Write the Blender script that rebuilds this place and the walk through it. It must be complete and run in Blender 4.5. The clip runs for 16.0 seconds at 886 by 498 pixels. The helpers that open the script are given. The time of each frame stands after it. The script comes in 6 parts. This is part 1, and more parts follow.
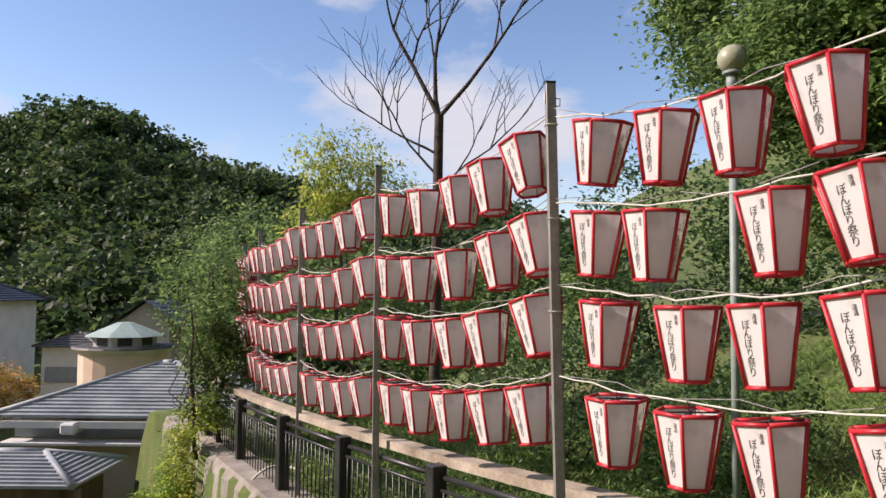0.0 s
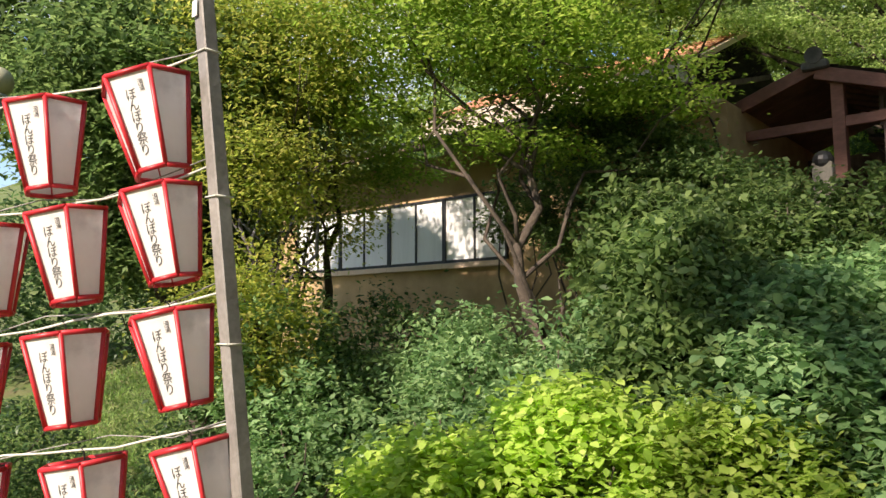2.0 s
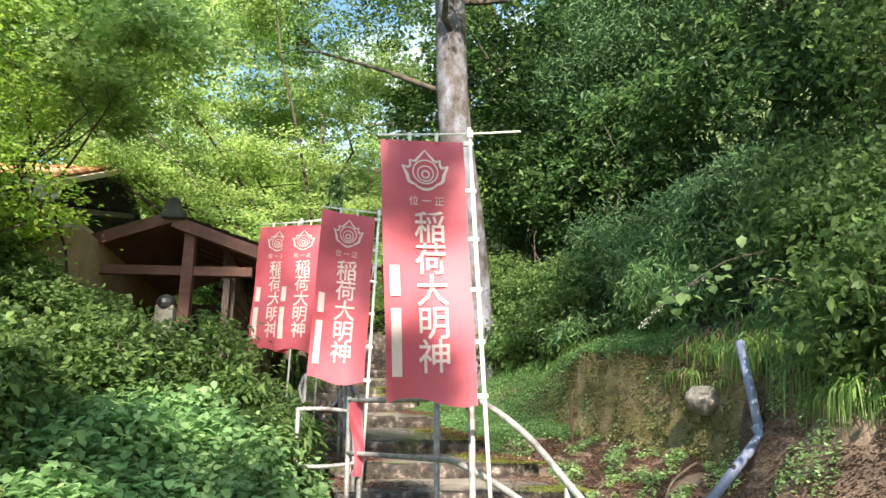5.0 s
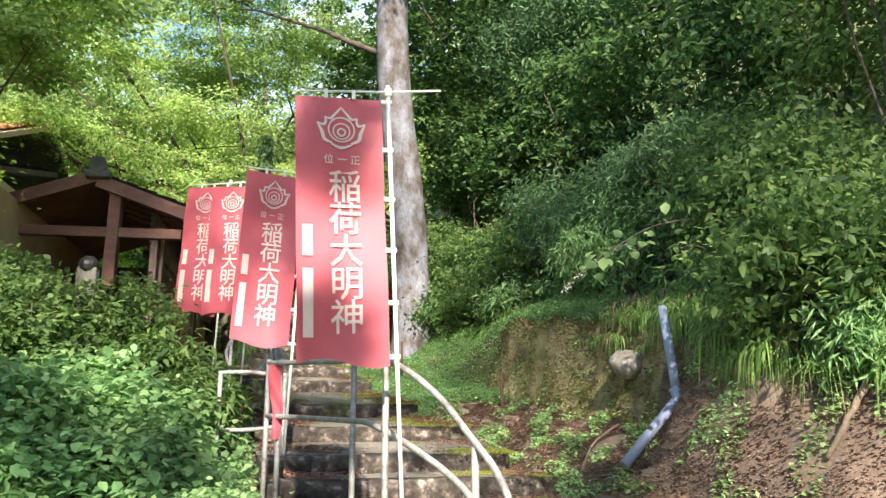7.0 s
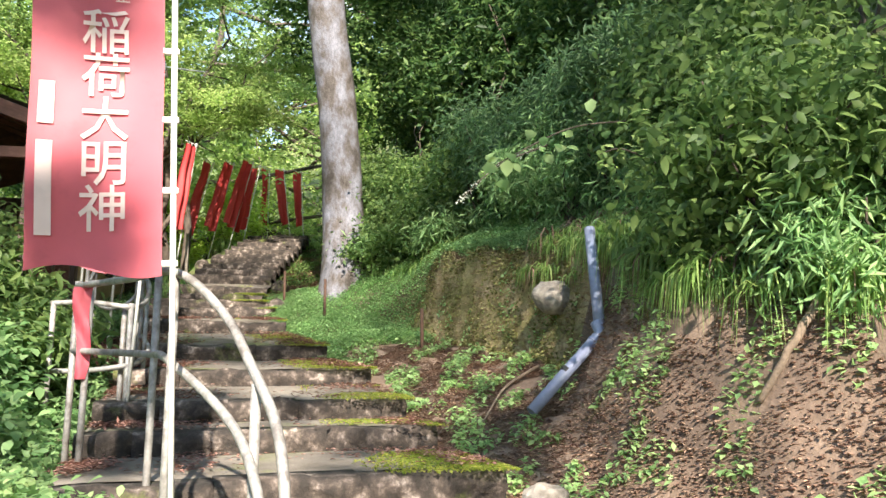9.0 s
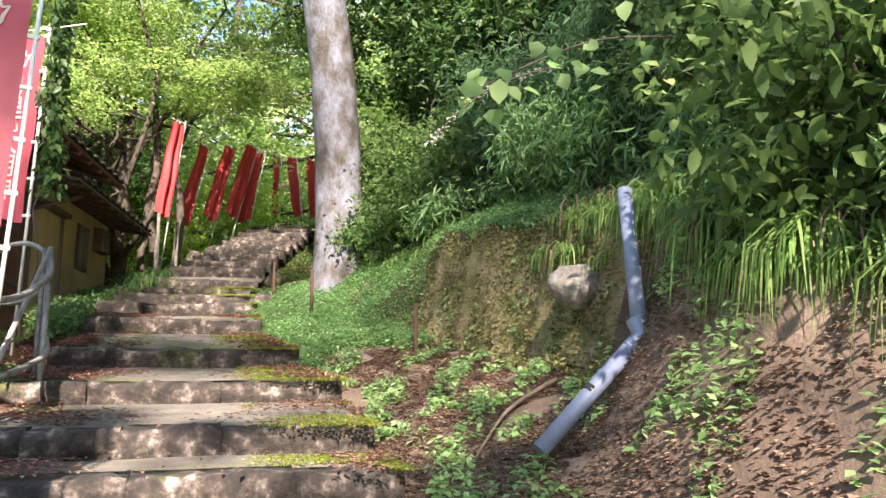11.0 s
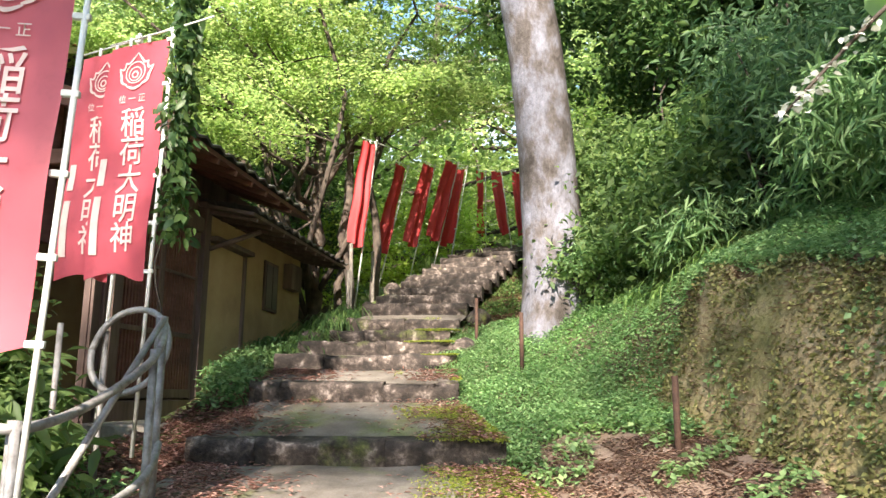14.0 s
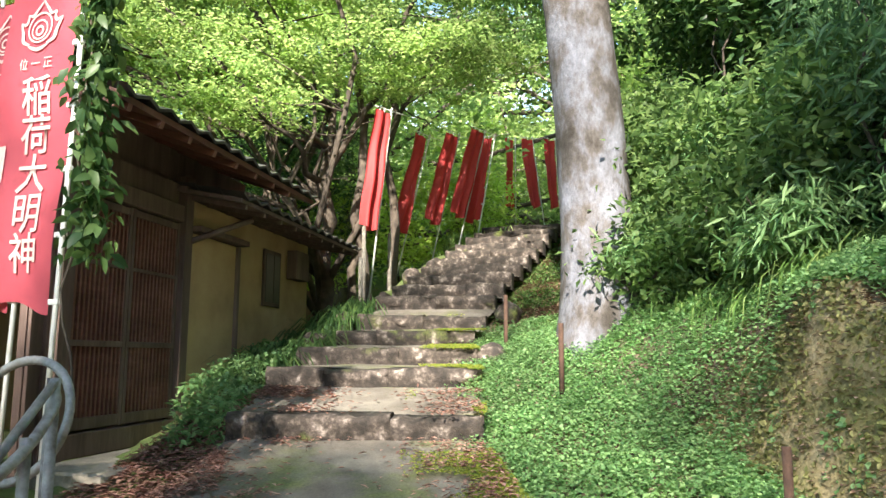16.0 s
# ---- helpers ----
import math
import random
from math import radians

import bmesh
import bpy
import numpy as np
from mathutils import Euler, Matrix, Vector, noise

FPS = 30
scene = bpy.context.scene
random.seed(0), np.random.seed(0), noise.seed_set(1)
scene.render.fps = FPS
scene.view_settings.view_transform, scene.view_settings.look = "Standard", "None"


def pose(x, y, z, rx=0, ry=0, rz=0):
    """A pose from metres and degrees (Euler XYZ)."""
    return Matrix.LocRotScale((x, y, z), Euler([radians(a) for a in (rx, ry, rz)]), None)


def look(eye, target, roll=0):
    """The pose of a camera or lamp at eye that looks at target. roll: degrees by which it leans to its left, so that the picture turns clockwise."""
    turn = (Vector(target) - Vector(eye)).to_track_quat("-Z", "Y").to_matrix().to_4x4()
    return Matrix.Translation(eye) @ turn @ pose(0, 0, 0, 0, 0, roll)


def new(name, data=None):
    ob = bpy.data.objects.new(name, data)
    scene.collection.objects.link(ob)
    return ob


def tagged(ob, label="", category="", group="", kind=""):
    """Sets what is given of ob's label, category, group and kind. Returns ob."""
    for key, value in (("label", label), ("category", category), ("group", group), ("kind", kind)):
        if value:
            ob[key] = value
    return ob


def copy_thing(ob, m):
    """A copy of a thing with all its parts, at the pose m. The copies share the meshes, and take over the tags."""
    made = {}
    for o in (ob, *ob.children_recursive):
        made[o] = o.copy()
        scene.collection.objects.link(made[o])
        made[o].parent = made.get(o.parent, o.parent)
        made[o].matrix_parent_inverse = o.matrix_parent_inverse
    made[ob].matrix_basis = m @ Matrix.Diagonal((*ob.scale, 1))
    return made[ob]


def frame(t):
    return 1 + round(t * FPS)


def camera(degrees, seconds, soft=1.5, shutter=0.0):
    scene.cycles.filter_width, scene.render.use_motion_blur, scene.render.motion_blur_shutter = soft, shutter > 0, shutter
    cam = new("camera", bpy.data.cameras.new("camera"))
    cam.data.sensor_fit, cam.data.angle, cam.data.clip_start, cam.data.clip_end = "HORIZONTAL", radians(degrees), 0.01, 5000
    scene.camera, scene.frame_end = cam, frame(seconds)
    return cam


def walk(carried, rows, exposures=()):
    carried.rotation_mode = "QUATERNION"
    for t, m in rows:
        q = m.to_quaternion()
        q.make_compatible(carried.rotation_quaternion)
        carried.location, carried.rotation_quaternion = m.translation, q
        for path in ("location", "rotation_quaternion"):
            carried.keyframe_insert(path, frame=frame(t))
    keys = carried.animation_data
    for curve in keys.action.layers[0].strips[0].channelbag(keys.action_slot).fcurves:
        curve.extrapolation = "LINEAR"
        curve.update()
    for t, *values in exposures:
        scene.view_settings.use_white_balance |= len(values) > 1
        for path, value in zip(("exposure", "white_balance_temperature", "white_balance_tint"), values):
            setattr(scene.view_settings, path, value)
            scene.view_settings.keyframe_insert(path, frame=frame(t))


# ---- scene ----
cam = camera(60.8, 16.0)
METRES, EYE, TILT, LEAN, TURN = 8.0, 1.5, 3.0, -0.5, 0.0
ROWS = [
    (0.0, 0.0, 0.0, 0.0, 0.0, 0.0, -0.0),
    (0.5, 0.0092, -0.003, 0.0024, -10.12, 0.53, -0.47),
    (1.0, 0.0207, -0.0076, 0.0029, -22.31, 1.39, -0.82),
    (1.5, 0.0311, -0.0156, 0.0036, -36.05, 2.52, -1.32),
    (2.0, 0.0383, -0.026, 0.0038, -49.55, 3.44, -1.75),
    (2.5, 0.048, -0.035, 0.0032, -61.83, 4.39, -2.12),
    (3.0, 0.0503, -0.0441, 0.0029, -73.62, 6.3, -2.52),
    (3.5, 0.053, -0.0484, 0.0032, -83.92, 10.01, -2.76),
    (4.0, 0.0556, -0.0519, 0.0029, -90.57, 13.84, -2.79),
    (4.5, 0.0562, -0.0572, 0.0018, -94.07, 15.85, -2.83),
    (7.0, 0.0609, -0.0888, -0.002, -99.46, 13.77, -2.73),
    (7.5, 0.0831, -0.1184, -0.0056, -99.82, 12.43, -2.64),
    (8.0, 0.1164, -0.1478, -0.0061, -100.15, 11.3, -2.69),
    (8.5, 0.1557, -0.1849, -0.0068, -100.39, 10.67, -2.71),
    (9.0, 0.202, -0.2228, -0.0067, -100.46, 10.31, -2.71),
    (11.5, 0.4591, -0.3109, 0.0205, -94.92, 9.71, -2.95),
    (12.0, 0.5018, -0.3107, 0.0291, -88.99, 9.56, -3.03),
    (12.5, 0.5441, -0.3057, 0.047, -85.03, 9.58, -3.04),
    (13.0, 0.5914, -0.3111, 0.0579, -83.73, 9.77, -3.04),
    (13.5, 0.634, -0.3065, 0.0703, -82.53, 9.93, -3.1),
    (14.0, 0.6739, -0.2971, 0.0896, -81.52, 9.93, -3.23),
    (14.5, 0.7132, -0.2902, 0.1067, -80.73, 9.9, -3.19),
    (15.0, 0.7491, -0.2759, 0.1202, -80.09, 9.79, -3.15),
    (15.5, 0.7879, -0.277, 0.1294, -79.66, 8.75, -3.15),
    (16.0, 0.8384, -0.2778, 0.1512, -79.24, 7.1, -3.12),
]
walk(cam, [(t, pose(0, 0, EYE, TILT, LEAN, TURN) @ pose(METRES * x, METRES * y, METRES * z, 90 + pitch, roll, yaw)) for t, x, y, z, yaw, pitch, roll in ROWS],
     [(0.0, 0.5, 6950, 26), (1.2, 0.52, 7200, 24), (2.0, 1.0, 7400, 18), (2.6, 1.2, 7400, 3), (3.1, 1.24, 7200, 4), (3.7, 1.65, 7000, 6), (4.7, 1.9, 7000, 8), (9.0, 1.95, 7000, 10), (11.5, 2.15, 7050, 17), (12.5, 2.2, 7100, 17), (15.0, 2.15, 6850, 10), (16.0, 2.25, 6750, 7)])

# ---------------------------------------------------------------- light
SUN_DIR = Vector((-0.84, 0.0, 0.55)).normalized()
sun_data = bpy.data.lights.new("sun", "SUN")
sun_data.energy, sun_data.angle, sun_data.color = 4.6, radians(0.9), (1.0, 0.94, 0.85)
sun = new("sun", sun_data)
sun.matrix_world = look(SUN_DIR * 60, (0, 0, 0))

world = bpy.data.worlds.new("sky")
scene.world = world
world.use_nodes = True
wt = world.node_tree
wn, wl = wt.nodes, wt.links
wn.clear()
w_out = wn.new("ShaderNodeOutputWorld")
w_bg = wn.new("ShaderNodeBackground")
w_sky = wn.new("ShaderNodeTexSky")
w_sky.sky_type, w_sky.sun_disc = "NISHITA", False
w_sky.sun_elevation = math.asin(SUN_DIR.z)
w_sky.sun_rotation = math.atan2(SUN_DIR.x, SUN_DIR.y)
w_sky.air_density, w_sky.dust_density, w_sky.ozone_density = 1.0, 0.2, 1.5
w_co = wn.new("ShaderNodeTexCoord")
w_map = wn.new("ShaderNodeMapping")
w_map.inputs["Scale"].default_value = (1.0, 1.0, 2.2)
w_map.inputs["Location"].default_value = (0.45, 0.0, 0.12)
w_noise = wn.new("ShaderNodeTexNoise")
w_noise.inputs["Scale"].default_value = 3.2
w_noise.inputs["Detail"].default_value = 7
w_noise.inputs["Roughness"].default_value = 0.55
w_ramp = wn.new("ShaderNodeValToRGB")
w_ramp.color_ramp.elements[0].position = 0.47
w_ramp.color_ramp.elements[1].position = 0.61
w_mix = wn.new("ShaderNodeMixRGB")
w_mix.inputs[2].default_value = (3.75, 4.3, 4.75, 1)
wl.new(w_co.outputs["Generated"], w_map.inputs["Vector"])
wl.new(w_map.outputs["Vector"], w_noise.inputs["Vector"])
wl.new(w_noise.outputs["Fac"], w_ramp.inputs["Fac"])
wl.new(w_ramp.outputs["Color"], w_mix.inputs[0])
w_sat = wn.new("ShaderNodeHueSaturation")
w_sat.inputs["Saturation"].default_value, w_sat.inputs["Value"].default_value = 1.14, 1.0
wl.new(w_sky.outputs["Color"], w_sat.inputs["Color"])
wl.new(w_sat.outputs["Color"], w_mix.inputs[1])
wl.new(w_mix.outputs["Color"], w_bg.inputs["Color"])
w_bg.inputs["Strength"].default_value = 0.125
wl.new(w_bg.outputs["Background"], w_out.inputs["Surface"])

# ---------------------------------------------------------------- materials


def rgb(c, a=1.0):
    return (c[0], c[1], c[2], a)


def base_mat(name):
    m = bpy.data.materials.new(name)
    m.use_nodes = True
    n, l = m.node_tree.nodes, m.node_tree.links
    return m, n, l, n["Principled BSDF"]


def noise_node(n, l, scale, detail=5, rough=0.6, coord="Object", stretch=None):
    co = n.new("ShaderNodeTexCoord")
    nz = n.new("ShaderNodeTexNoise")
    nz.inputs["Scale"].default_value = scale
    nz.inputs["Detail"].default_value = detail
    nz.inputs["Roughness"].default_value = rough
    if stretch:
        mp = n.new("ShaderNodeMapping")
        mp.inputs["Scale"].default_value = stretch
        l.new(co.outputs[coord], mp.inputs["Vector"])
        l.new(mp.outputs["Vector"], nz.inputs["Vector"])
    else:
        l.new(co.outputs[coord], nz.inputs["Vector"])
    return nz


def ramp_node(n, l, src, stops):
    r = n.new("ShaderNodeValToRGB")
    els = r.color_ramp.elements
    while len(els) < len(stops):
        els.new(0.5)
    for e, (p, c) in zip(els, stops):
        e.position, e.color = p, rgb(c)
    l.new(src, r.inputs["Fac"])
    return r


def mat(name, stops, scale=6.0, rough=0.8, metal=0.0, bump=0.2, bump_scale=40.0, stretch=None,
        fine=0.25, spec=0.5, world_space=False, vary=0.0, moss=None, moss_level=0.53):
    """A surface with broad colour changes by stops, finer grain over them, and relief."""
    m, n, l, b = base_mat(name)
    coord = "Object"
    geo = n.new("ShaderNodeNewGeometry") if world_space else None
    big = noise_node(n, l, scale, 6, 0.62, coord, stretch)
    small = noise_node(n, l, bump_scale, 4, 0.6, coord, stretch)
    if geo:
        for nz in (big, small):
            l.new(geo.outputs["Position"], nz.inputs["Vector"])
    r = ramp_node(n, l, big.outputs["Fac"], stops)
    ov = n.new("ShaderNodeMixRGB")
    ov.blend_type = "OVERLAY"
    ov.inputs[0].default_value = fine
    l.new(r.outputs["Color"], ov.inputs[1])
    l.new(small.outputs["Fac"], ov.inputs[2])
    last = ov.outputs["Color"]
    if vary:
        oi = n.new("ShaderNodeObjectInfo")
        hs = n.new("ShaderNodeHueSaturation")
        mr = n.new("ShaderNodeMapRange")
        mr.inputs["To Min"].default_value, mr.inputs["To Max"].default_value = 1 - vary, 1 + vary
        l.new(oi.outputs["Random"], mr.inputs["Value"])
        l.new(mr.outputs["Result"], hs.inputs["Value"])
        l.new(last, hs.inputs["Color"])
        last = hs.outputs["Color"]
    if moss:
        patch = noise_node(n, l, moss, 5, 0.65, coord)
        if geo:
            l.new(geo.outputs["Position"], patch.inputs["Vector"])
        pr = ramp_node(n, l, patch.outputs["Fac"], [(moss_level, (0, 0, 0)), (moss_level + 0.13, (0.8, 0.8, 0.8))])
        mg = ramp_node(n, l, small.outputs["Fac"], [(0.3, (0.06, 0.085, 0.012)), (0.7, (0.20, 0.23, 0.05))])
        mm = n.new("ShaderNodeMixRGB")
        l.new(pr.outputs["Color"], mm.inputs[0])
        l.new(last, mm.inputs[1])
        l.new(mg.outputs["Color"], mm.inputs[2])
        last = mm.outputs["Color"]
    l.new(last, b.inputs["Base Color"])
    b.inputs["Roughness"].default_value = rough
    b.inputs["Metallic"].default_value = metal
    b.inputs["Specular IOR Level"].default_value = spec
    if bump:
        bp = n.new("ShaderNodeBump")
        bp.inputs["Strength"].default_value = bump
        bp.inputs["Distance"].default_value = 0.02
        l.new(small.outputs["Fac"], bp.inputs["Height"])
        l.new(bp.outputs["Normal"], b.inputs["Normal"])
    return m


def leaf_mat(name, stops, rough=0.5, trans=0.45, spec=0.35):
    """Leaves that differ one from the next and let some light through."""
    m, n, l, b = base_mat(name)
    geo = n.new("ShaderNodeNewGeometry")
    r = ramp_node(n, l, geo.outputs["Random Per Island"], stops)
    big = noise_node(n, l, 0.9, 3)
    hs = n.new("ShaderNodeHueSaturation")
    mr = n.new("ShaderNodeMapRange")
    mr.inputs["From Min"].default_value, mr.inputs["From Max"].default_value = 0.3, 0.7
    mr.inputs["To Min"].default_value, mr.inputs["To Max"].default_value = 0.7, 1.3
    l.new(big.outputs["Fac"], mr.inputs["Value"])
    l.new(mr.outputs["Result"], hs.inputs["Value"])
    l.new(r.outputs["Color"], hs.inputs["Color"])
    l.new(hs.outputs["Color"], b.inputs["Base Color"])
    b.inputs["Roughness"].default_value = rough
    b.inputs["Specular IOR Level"].default_value = spec
    tr = n.new("ShaderNodeBsdfTranslucent")
    th = n.new("ShaderNodeHueSaturation")
    th.inputs["Hue"].default_value, th.inputs["Value"].default_value = 0.498, 1.9
    l.new(hs.outputs["Color"], th.inputs["Color"])
    l.new(th.outputs["Color"], tr.inputs["Color"])
    mx = n.new("ShaderNodeMixShader")
    mx.inputs[0].default_value = trans
    l.new(b.outputs["BSDF"], mx.inputs[1])
    l.new(tr.outputs["BSDF"], mx.inputs[2])
    l.new(mx.outputs["Shader"], n["Material Output"].inputs["Surface"])
    return m


M = {}
M["soil"] = mat("soil", [(0.25, (0.058, 0.039, 0.029)), (0.5, (0.135, 0.092, 0.068)), (0.72, (0.225, 0.162, 0.122))], 1.6, 0.95, bump=0.5, bump_scale=38, fine=0.5)
M["grassy"] = mat("grassy_ground", [(0.3, (0.05, 0.075, 0.02)), (0.5, (0.09, 0.13, 0.03)), (0.7, (0.12, 0.10, 0.05))], 0.8, 0.95, bump=0.8, bump_scale=30, fine=0.5)
M["cliff"] = mat("cut_bank_earth", [(0.30, (0.075, 0.075, 0.024)), (0.42, (0.15, 0.135, 0.05)), (0.52, (0.22, 0.175, 0.085)), (0.64, (0.29, 0.225, 0.13)), (0.76, (0.36, 0.29, 0.19))], 2.2, 0.95, bump=1.0, bump_scale=26, fine=0.6)
# dark enough that kerb risers read as shaded; the mottling is weathering
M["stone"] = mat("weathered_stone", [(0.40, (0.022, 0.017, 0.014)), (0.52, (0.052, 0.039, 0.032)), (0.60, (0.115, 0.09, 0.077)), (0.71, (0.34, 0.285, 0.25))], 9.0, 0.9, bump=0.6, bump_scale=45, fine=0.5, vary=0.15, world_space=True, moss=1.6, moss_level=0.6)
# worn nose; the light it catches is put into its colour too
M["stone_top"] = mat("worn_sunlit_stone_nose", [(0.30, (0.10, 0.085, 0.072)), (0.40, (0.30, 0.26, 0.23)), (0.55, (0.46, 0.41, 0.37)), (0.7, (0.60, 0.55, 0.50))], 5.0, 0.9, bump=0.35, bump_scale=50, fine=0.35, world_space=True, moss=1.6, moss_level=0.59)
M["tread"] = mat("worn_concrete_tread", [(0.3, (0.085, 0.07, 0.056)), (0.5, (0.158, 0.135, 0.113)), (0.7, (0.245, 0.216, 0.184))], 2.2, 0.92, bump=0.4, bump_scale=60, fine=0.4, world_space=True, moss=0.9)
M["moss"] = mat("moss", [(0.3, (0.05, 0.08, 0.015)), (0.5, (0.10, 0.15, 0.03)), (0.7, (0.18, 0.20, 0.05))], 5.0, 0.95, bump=0.8, bump_scale=70, fine=0.5)
M["post"] = mat("galvanised_post", [(0.3, (0.16, 0.145, 0.13)), (0.6, (0.30, 0.28, 0.26)), (0.8, (0.38, 0.36, 0.34))], 2.5, 0.55, 0.35, bump=0.1)
M["red"] = mat("red_lacquer", [(0.3, (0.42, 0.012, 0.02)), (0.7, (0.58, 0.03, 0.04))], 4.0, 0.45, bump=0.05)
M["ink"] = mat("black_ink", [(0.3, (0.012, 0.012, 0.012)), (0.7, (0.03, 0.028, 0.026))], 9.0, 0.7, bump=0)
M["wire"] = mat("pale_cable", [(0.3, (0.42, 0.42, 0.36)), (0.7, (0.62, 0.62, 0.55))], 9.0, 0.6, bump=0)
M["galv"] = mat("galvanised_pipe", [(0.32, (0.13, 0.11, 0.10)), (0.46, (0.25, 0.235, 0.225)), (0.7, (0.37, 0.36, 0.35))], 9.0, 0.6, 0.3, bump=0.25, fine=0.5)
M["pvc"] = mat("grey_plastic_pipe", [(0.3, (0.15, 0.17, 0.25)), (0.7, (0.23, 0.26, 0.37))], 3.0, 0.45, bump=0.05)
M["bark"] = mat("grey_smooth_bark", [(0.36, (0.045, 0.036, 0.03)), (0.45, (0.085, 0.072, 0.068)), (0.54, (0.13, 0.126, 0.145)), (0.68, (0.195, 0.197, 0.235))], 3.4, 0.9, bump=0.8, bump_scale=30, stretch=(1, 1, 0.6), fine=0.6)
M["darkbark"] = mat("dark_bark", [(0.3, (0.03, 0.022, 0.018)), (0.7, (0.11, 0.085, 0.065))], 6.0, 0.95, bump=0.7, bump_scale=30)
M["timber"] = mat("dark_stained_timber", [(0.3, (0.06, 0.037, 0.032)), (0.5, (0.125, 0.08, 0.067)), (0.7, (0.205, 0.138, 0.115))], 3.0, 0.75, bump=0.35, bump_scale=30, stretch=(1, 1, 0.15), fine=0.4)
M["redtimber"] = mat("reddish_timber", [(0.3, (0.085, 0.034, 0.026)), (0.5, (0.165, 0.068, 0.05)), (0.7, (0.255, 0.118, 0.088))], 3.0, 0.7, bump=0.3, bump_scale=30, stretch=(0.4, 0.4, 1), fine=0.4)
M["plaster"] = mat("ochre_plaster", [(0.3, (0.34, 0.22, 0.115)), (0.5, (0.46, 0.31, 0.165)), (0.7, (0.55, 0.39, 0.22))], 1.4, 0.9, bump=0.2, bump_scale=80, fine=0.2)
M["rooftile"] = mat("dark_roof_tile", [(0.3, (0.03, 0.028, 0.028)), (0.5, (0.07, 0.065, 0.062)), (0.7, (0.13, 0.12, 0.11))], 4.0, 0.6, bump=0.3)
M["greyroof"] = mat("grey_slate_roof", [(0.3, (0.17, 0.19, 0.21)), (0.5, (0.25, 0.28, 0.30)), (0.7, (0.34, 0.37, 0.38))], 1.2, 0.6, bump=0.2)
M["white"] = mat("off_white_render", [(0.3, (0.55, 0.54, 0.52)), (0.7, (0.74, 0.73, 0.70))], 1.0, 0.85, bump=0.1)
M["curtain"] = mat("white_curtain", [(0.3, (0.78, 0.78, 0.78)), (0.7, (0.88, 0.88, 0.87))], 5.0, 0.6, bump=0.05, stretch=(1, 1, 0.1))
M["peach"] = mat("peach_render", [(0.3, (0.62, 0.45, 0.33)), (0.7, (0.76, 0.58, 0.44))], 1.0, 0.85, bump=0.1)
M["concrete"] = mat("stained_concrete", [(0.3, (0.12, 0.105, 0.085)), (0.5, (0.24, 0.215, 0.18)), (0.7, (0.36, 0.33, 0.28))], 1.6, 0.9, bump=0.5, bump_scale=30, fine=0.4)
M["black"] = mat("black_painted_steel", [(0.3, (0.010, 0.010, 0.011)), (0.7, (0.03, 0.03, 0.03))], 5.0, 0.4, bump=0.05)
M["rust"] = mat("rusty_iron", [(0.3, (0.03, 0.016, 0.011)), (0.7, (0.09, 0.045, 0.028))], 12.0, 0.9, bump=0.3)
M["litter"] = leaf_mat("fallen_leaves", [(0.0, (0.10, 0.054, 0.038)), (0.5, (0.21, 0.125, 0.092)), (1.0, (0.36, 0.24, 0.17))], 0.8, 0.1)
M["litter_red"] = leaf_mat("reddish_fallen_leaves", [(0.0, (0.13, 0.06, 0.045)), (0.5, (0.28, 0.14, 0.11)), (1.0, (0.44, 0.26, 0.21))], 0.8, 0.1)
M["leaf_dark"] = leaf_mat("dark_leaves", [(0.0, (0.025, 0.058, 0.020)), (0.5, (0.05, 0.105, 0.035)), (1.0, (0.12, 0.19, 0.06))], 0.42, 0.45)
M["leaf_mid"] = leaf_mat("mid_leaves", [(0.0, (0.046, 0.088, 0.028)), (0.5, (0.088, 0.15, 0.046)), (1.0, (0.18, 0.255, 0.085))], 0.55, 0.5)
M["leaf_bright"] = leaf_mat("bright_leaves", [(0.0, (0.10, 0.19, 0.025)), (0.5, (0.18, 0.28, 0.045)), (1.0, (0.30, 0.38, 0.08))], 0.5, 0.55)
M["leaf_maple"] = leaf_mat("maple_leaves", [(0.0, (0.12, 0.20, 0.06)), (0.5, (0.215, 0.30, 0.095)), (1.0, (0.37, 0.44, 0.18))], 0.5, 0.6)
M["leaf_cover"] = leaf_mat("creeper_leaves", [(0.0, (0.08, 0.17, 0.06)), (0.5, (0.15, 0.265, 0.105)), (1.0, (0.26, 0.38, 0.165))], 0.55, 0.4)
M["leaf_gold"] = leaf_mat("yellowing_leaves", [(0.0, (0.12, 0.18, 0.03)), (0.5, (0.23, 0.28, 0.05)), (1.0, (0.38, 0.36, 0.09))], 0.5, 0.55)
M["leaf_bank"] = leaf_mat("bank_moss_leaves", [(0.0, (0.075, 0.08, 0.025)), (0.5, (0.13, 0.135, 0.045)), (1.0, (0.22, 0.20, 0.085))], 0.9, 0.15)
M["leaf_lime"] = leaf_mat("lime_creeper_leaves", [(0.0, (0.20, 0.32, 0.05)), (0.5, (0.31, 0.44, 0.08)), (1.0, (0.45, 0.54, 0.15))], 0.55, 0.5)
M["leaf_pale"] = leaf_mat("pale_weed_leaves", [(0.0, (0.14, 0.25, 0.10)), (0.5, (0.24, 0.37, 0.15)), (1.0, (0.36, 0.48, 0.22))], 0.6, 0.45)
M["leaf_blue"] = leaf_mat("bluish_needles", [(0.0, (0.05, 0.10, 0.045)), (0.5, (0.085, 0.16, 0.075)), (1.0, (0.14, 0.23, 0.10))], 0.5, 0.5)
M["grass"] = leaf_mat("grass_blades", [(0.0, (0.075, 0.15, 0.035)), (0.5, (0.15, 0.25, 0.065)), (1.0, (0.27, 0.34, 0.12))], 0.6, 0.4)

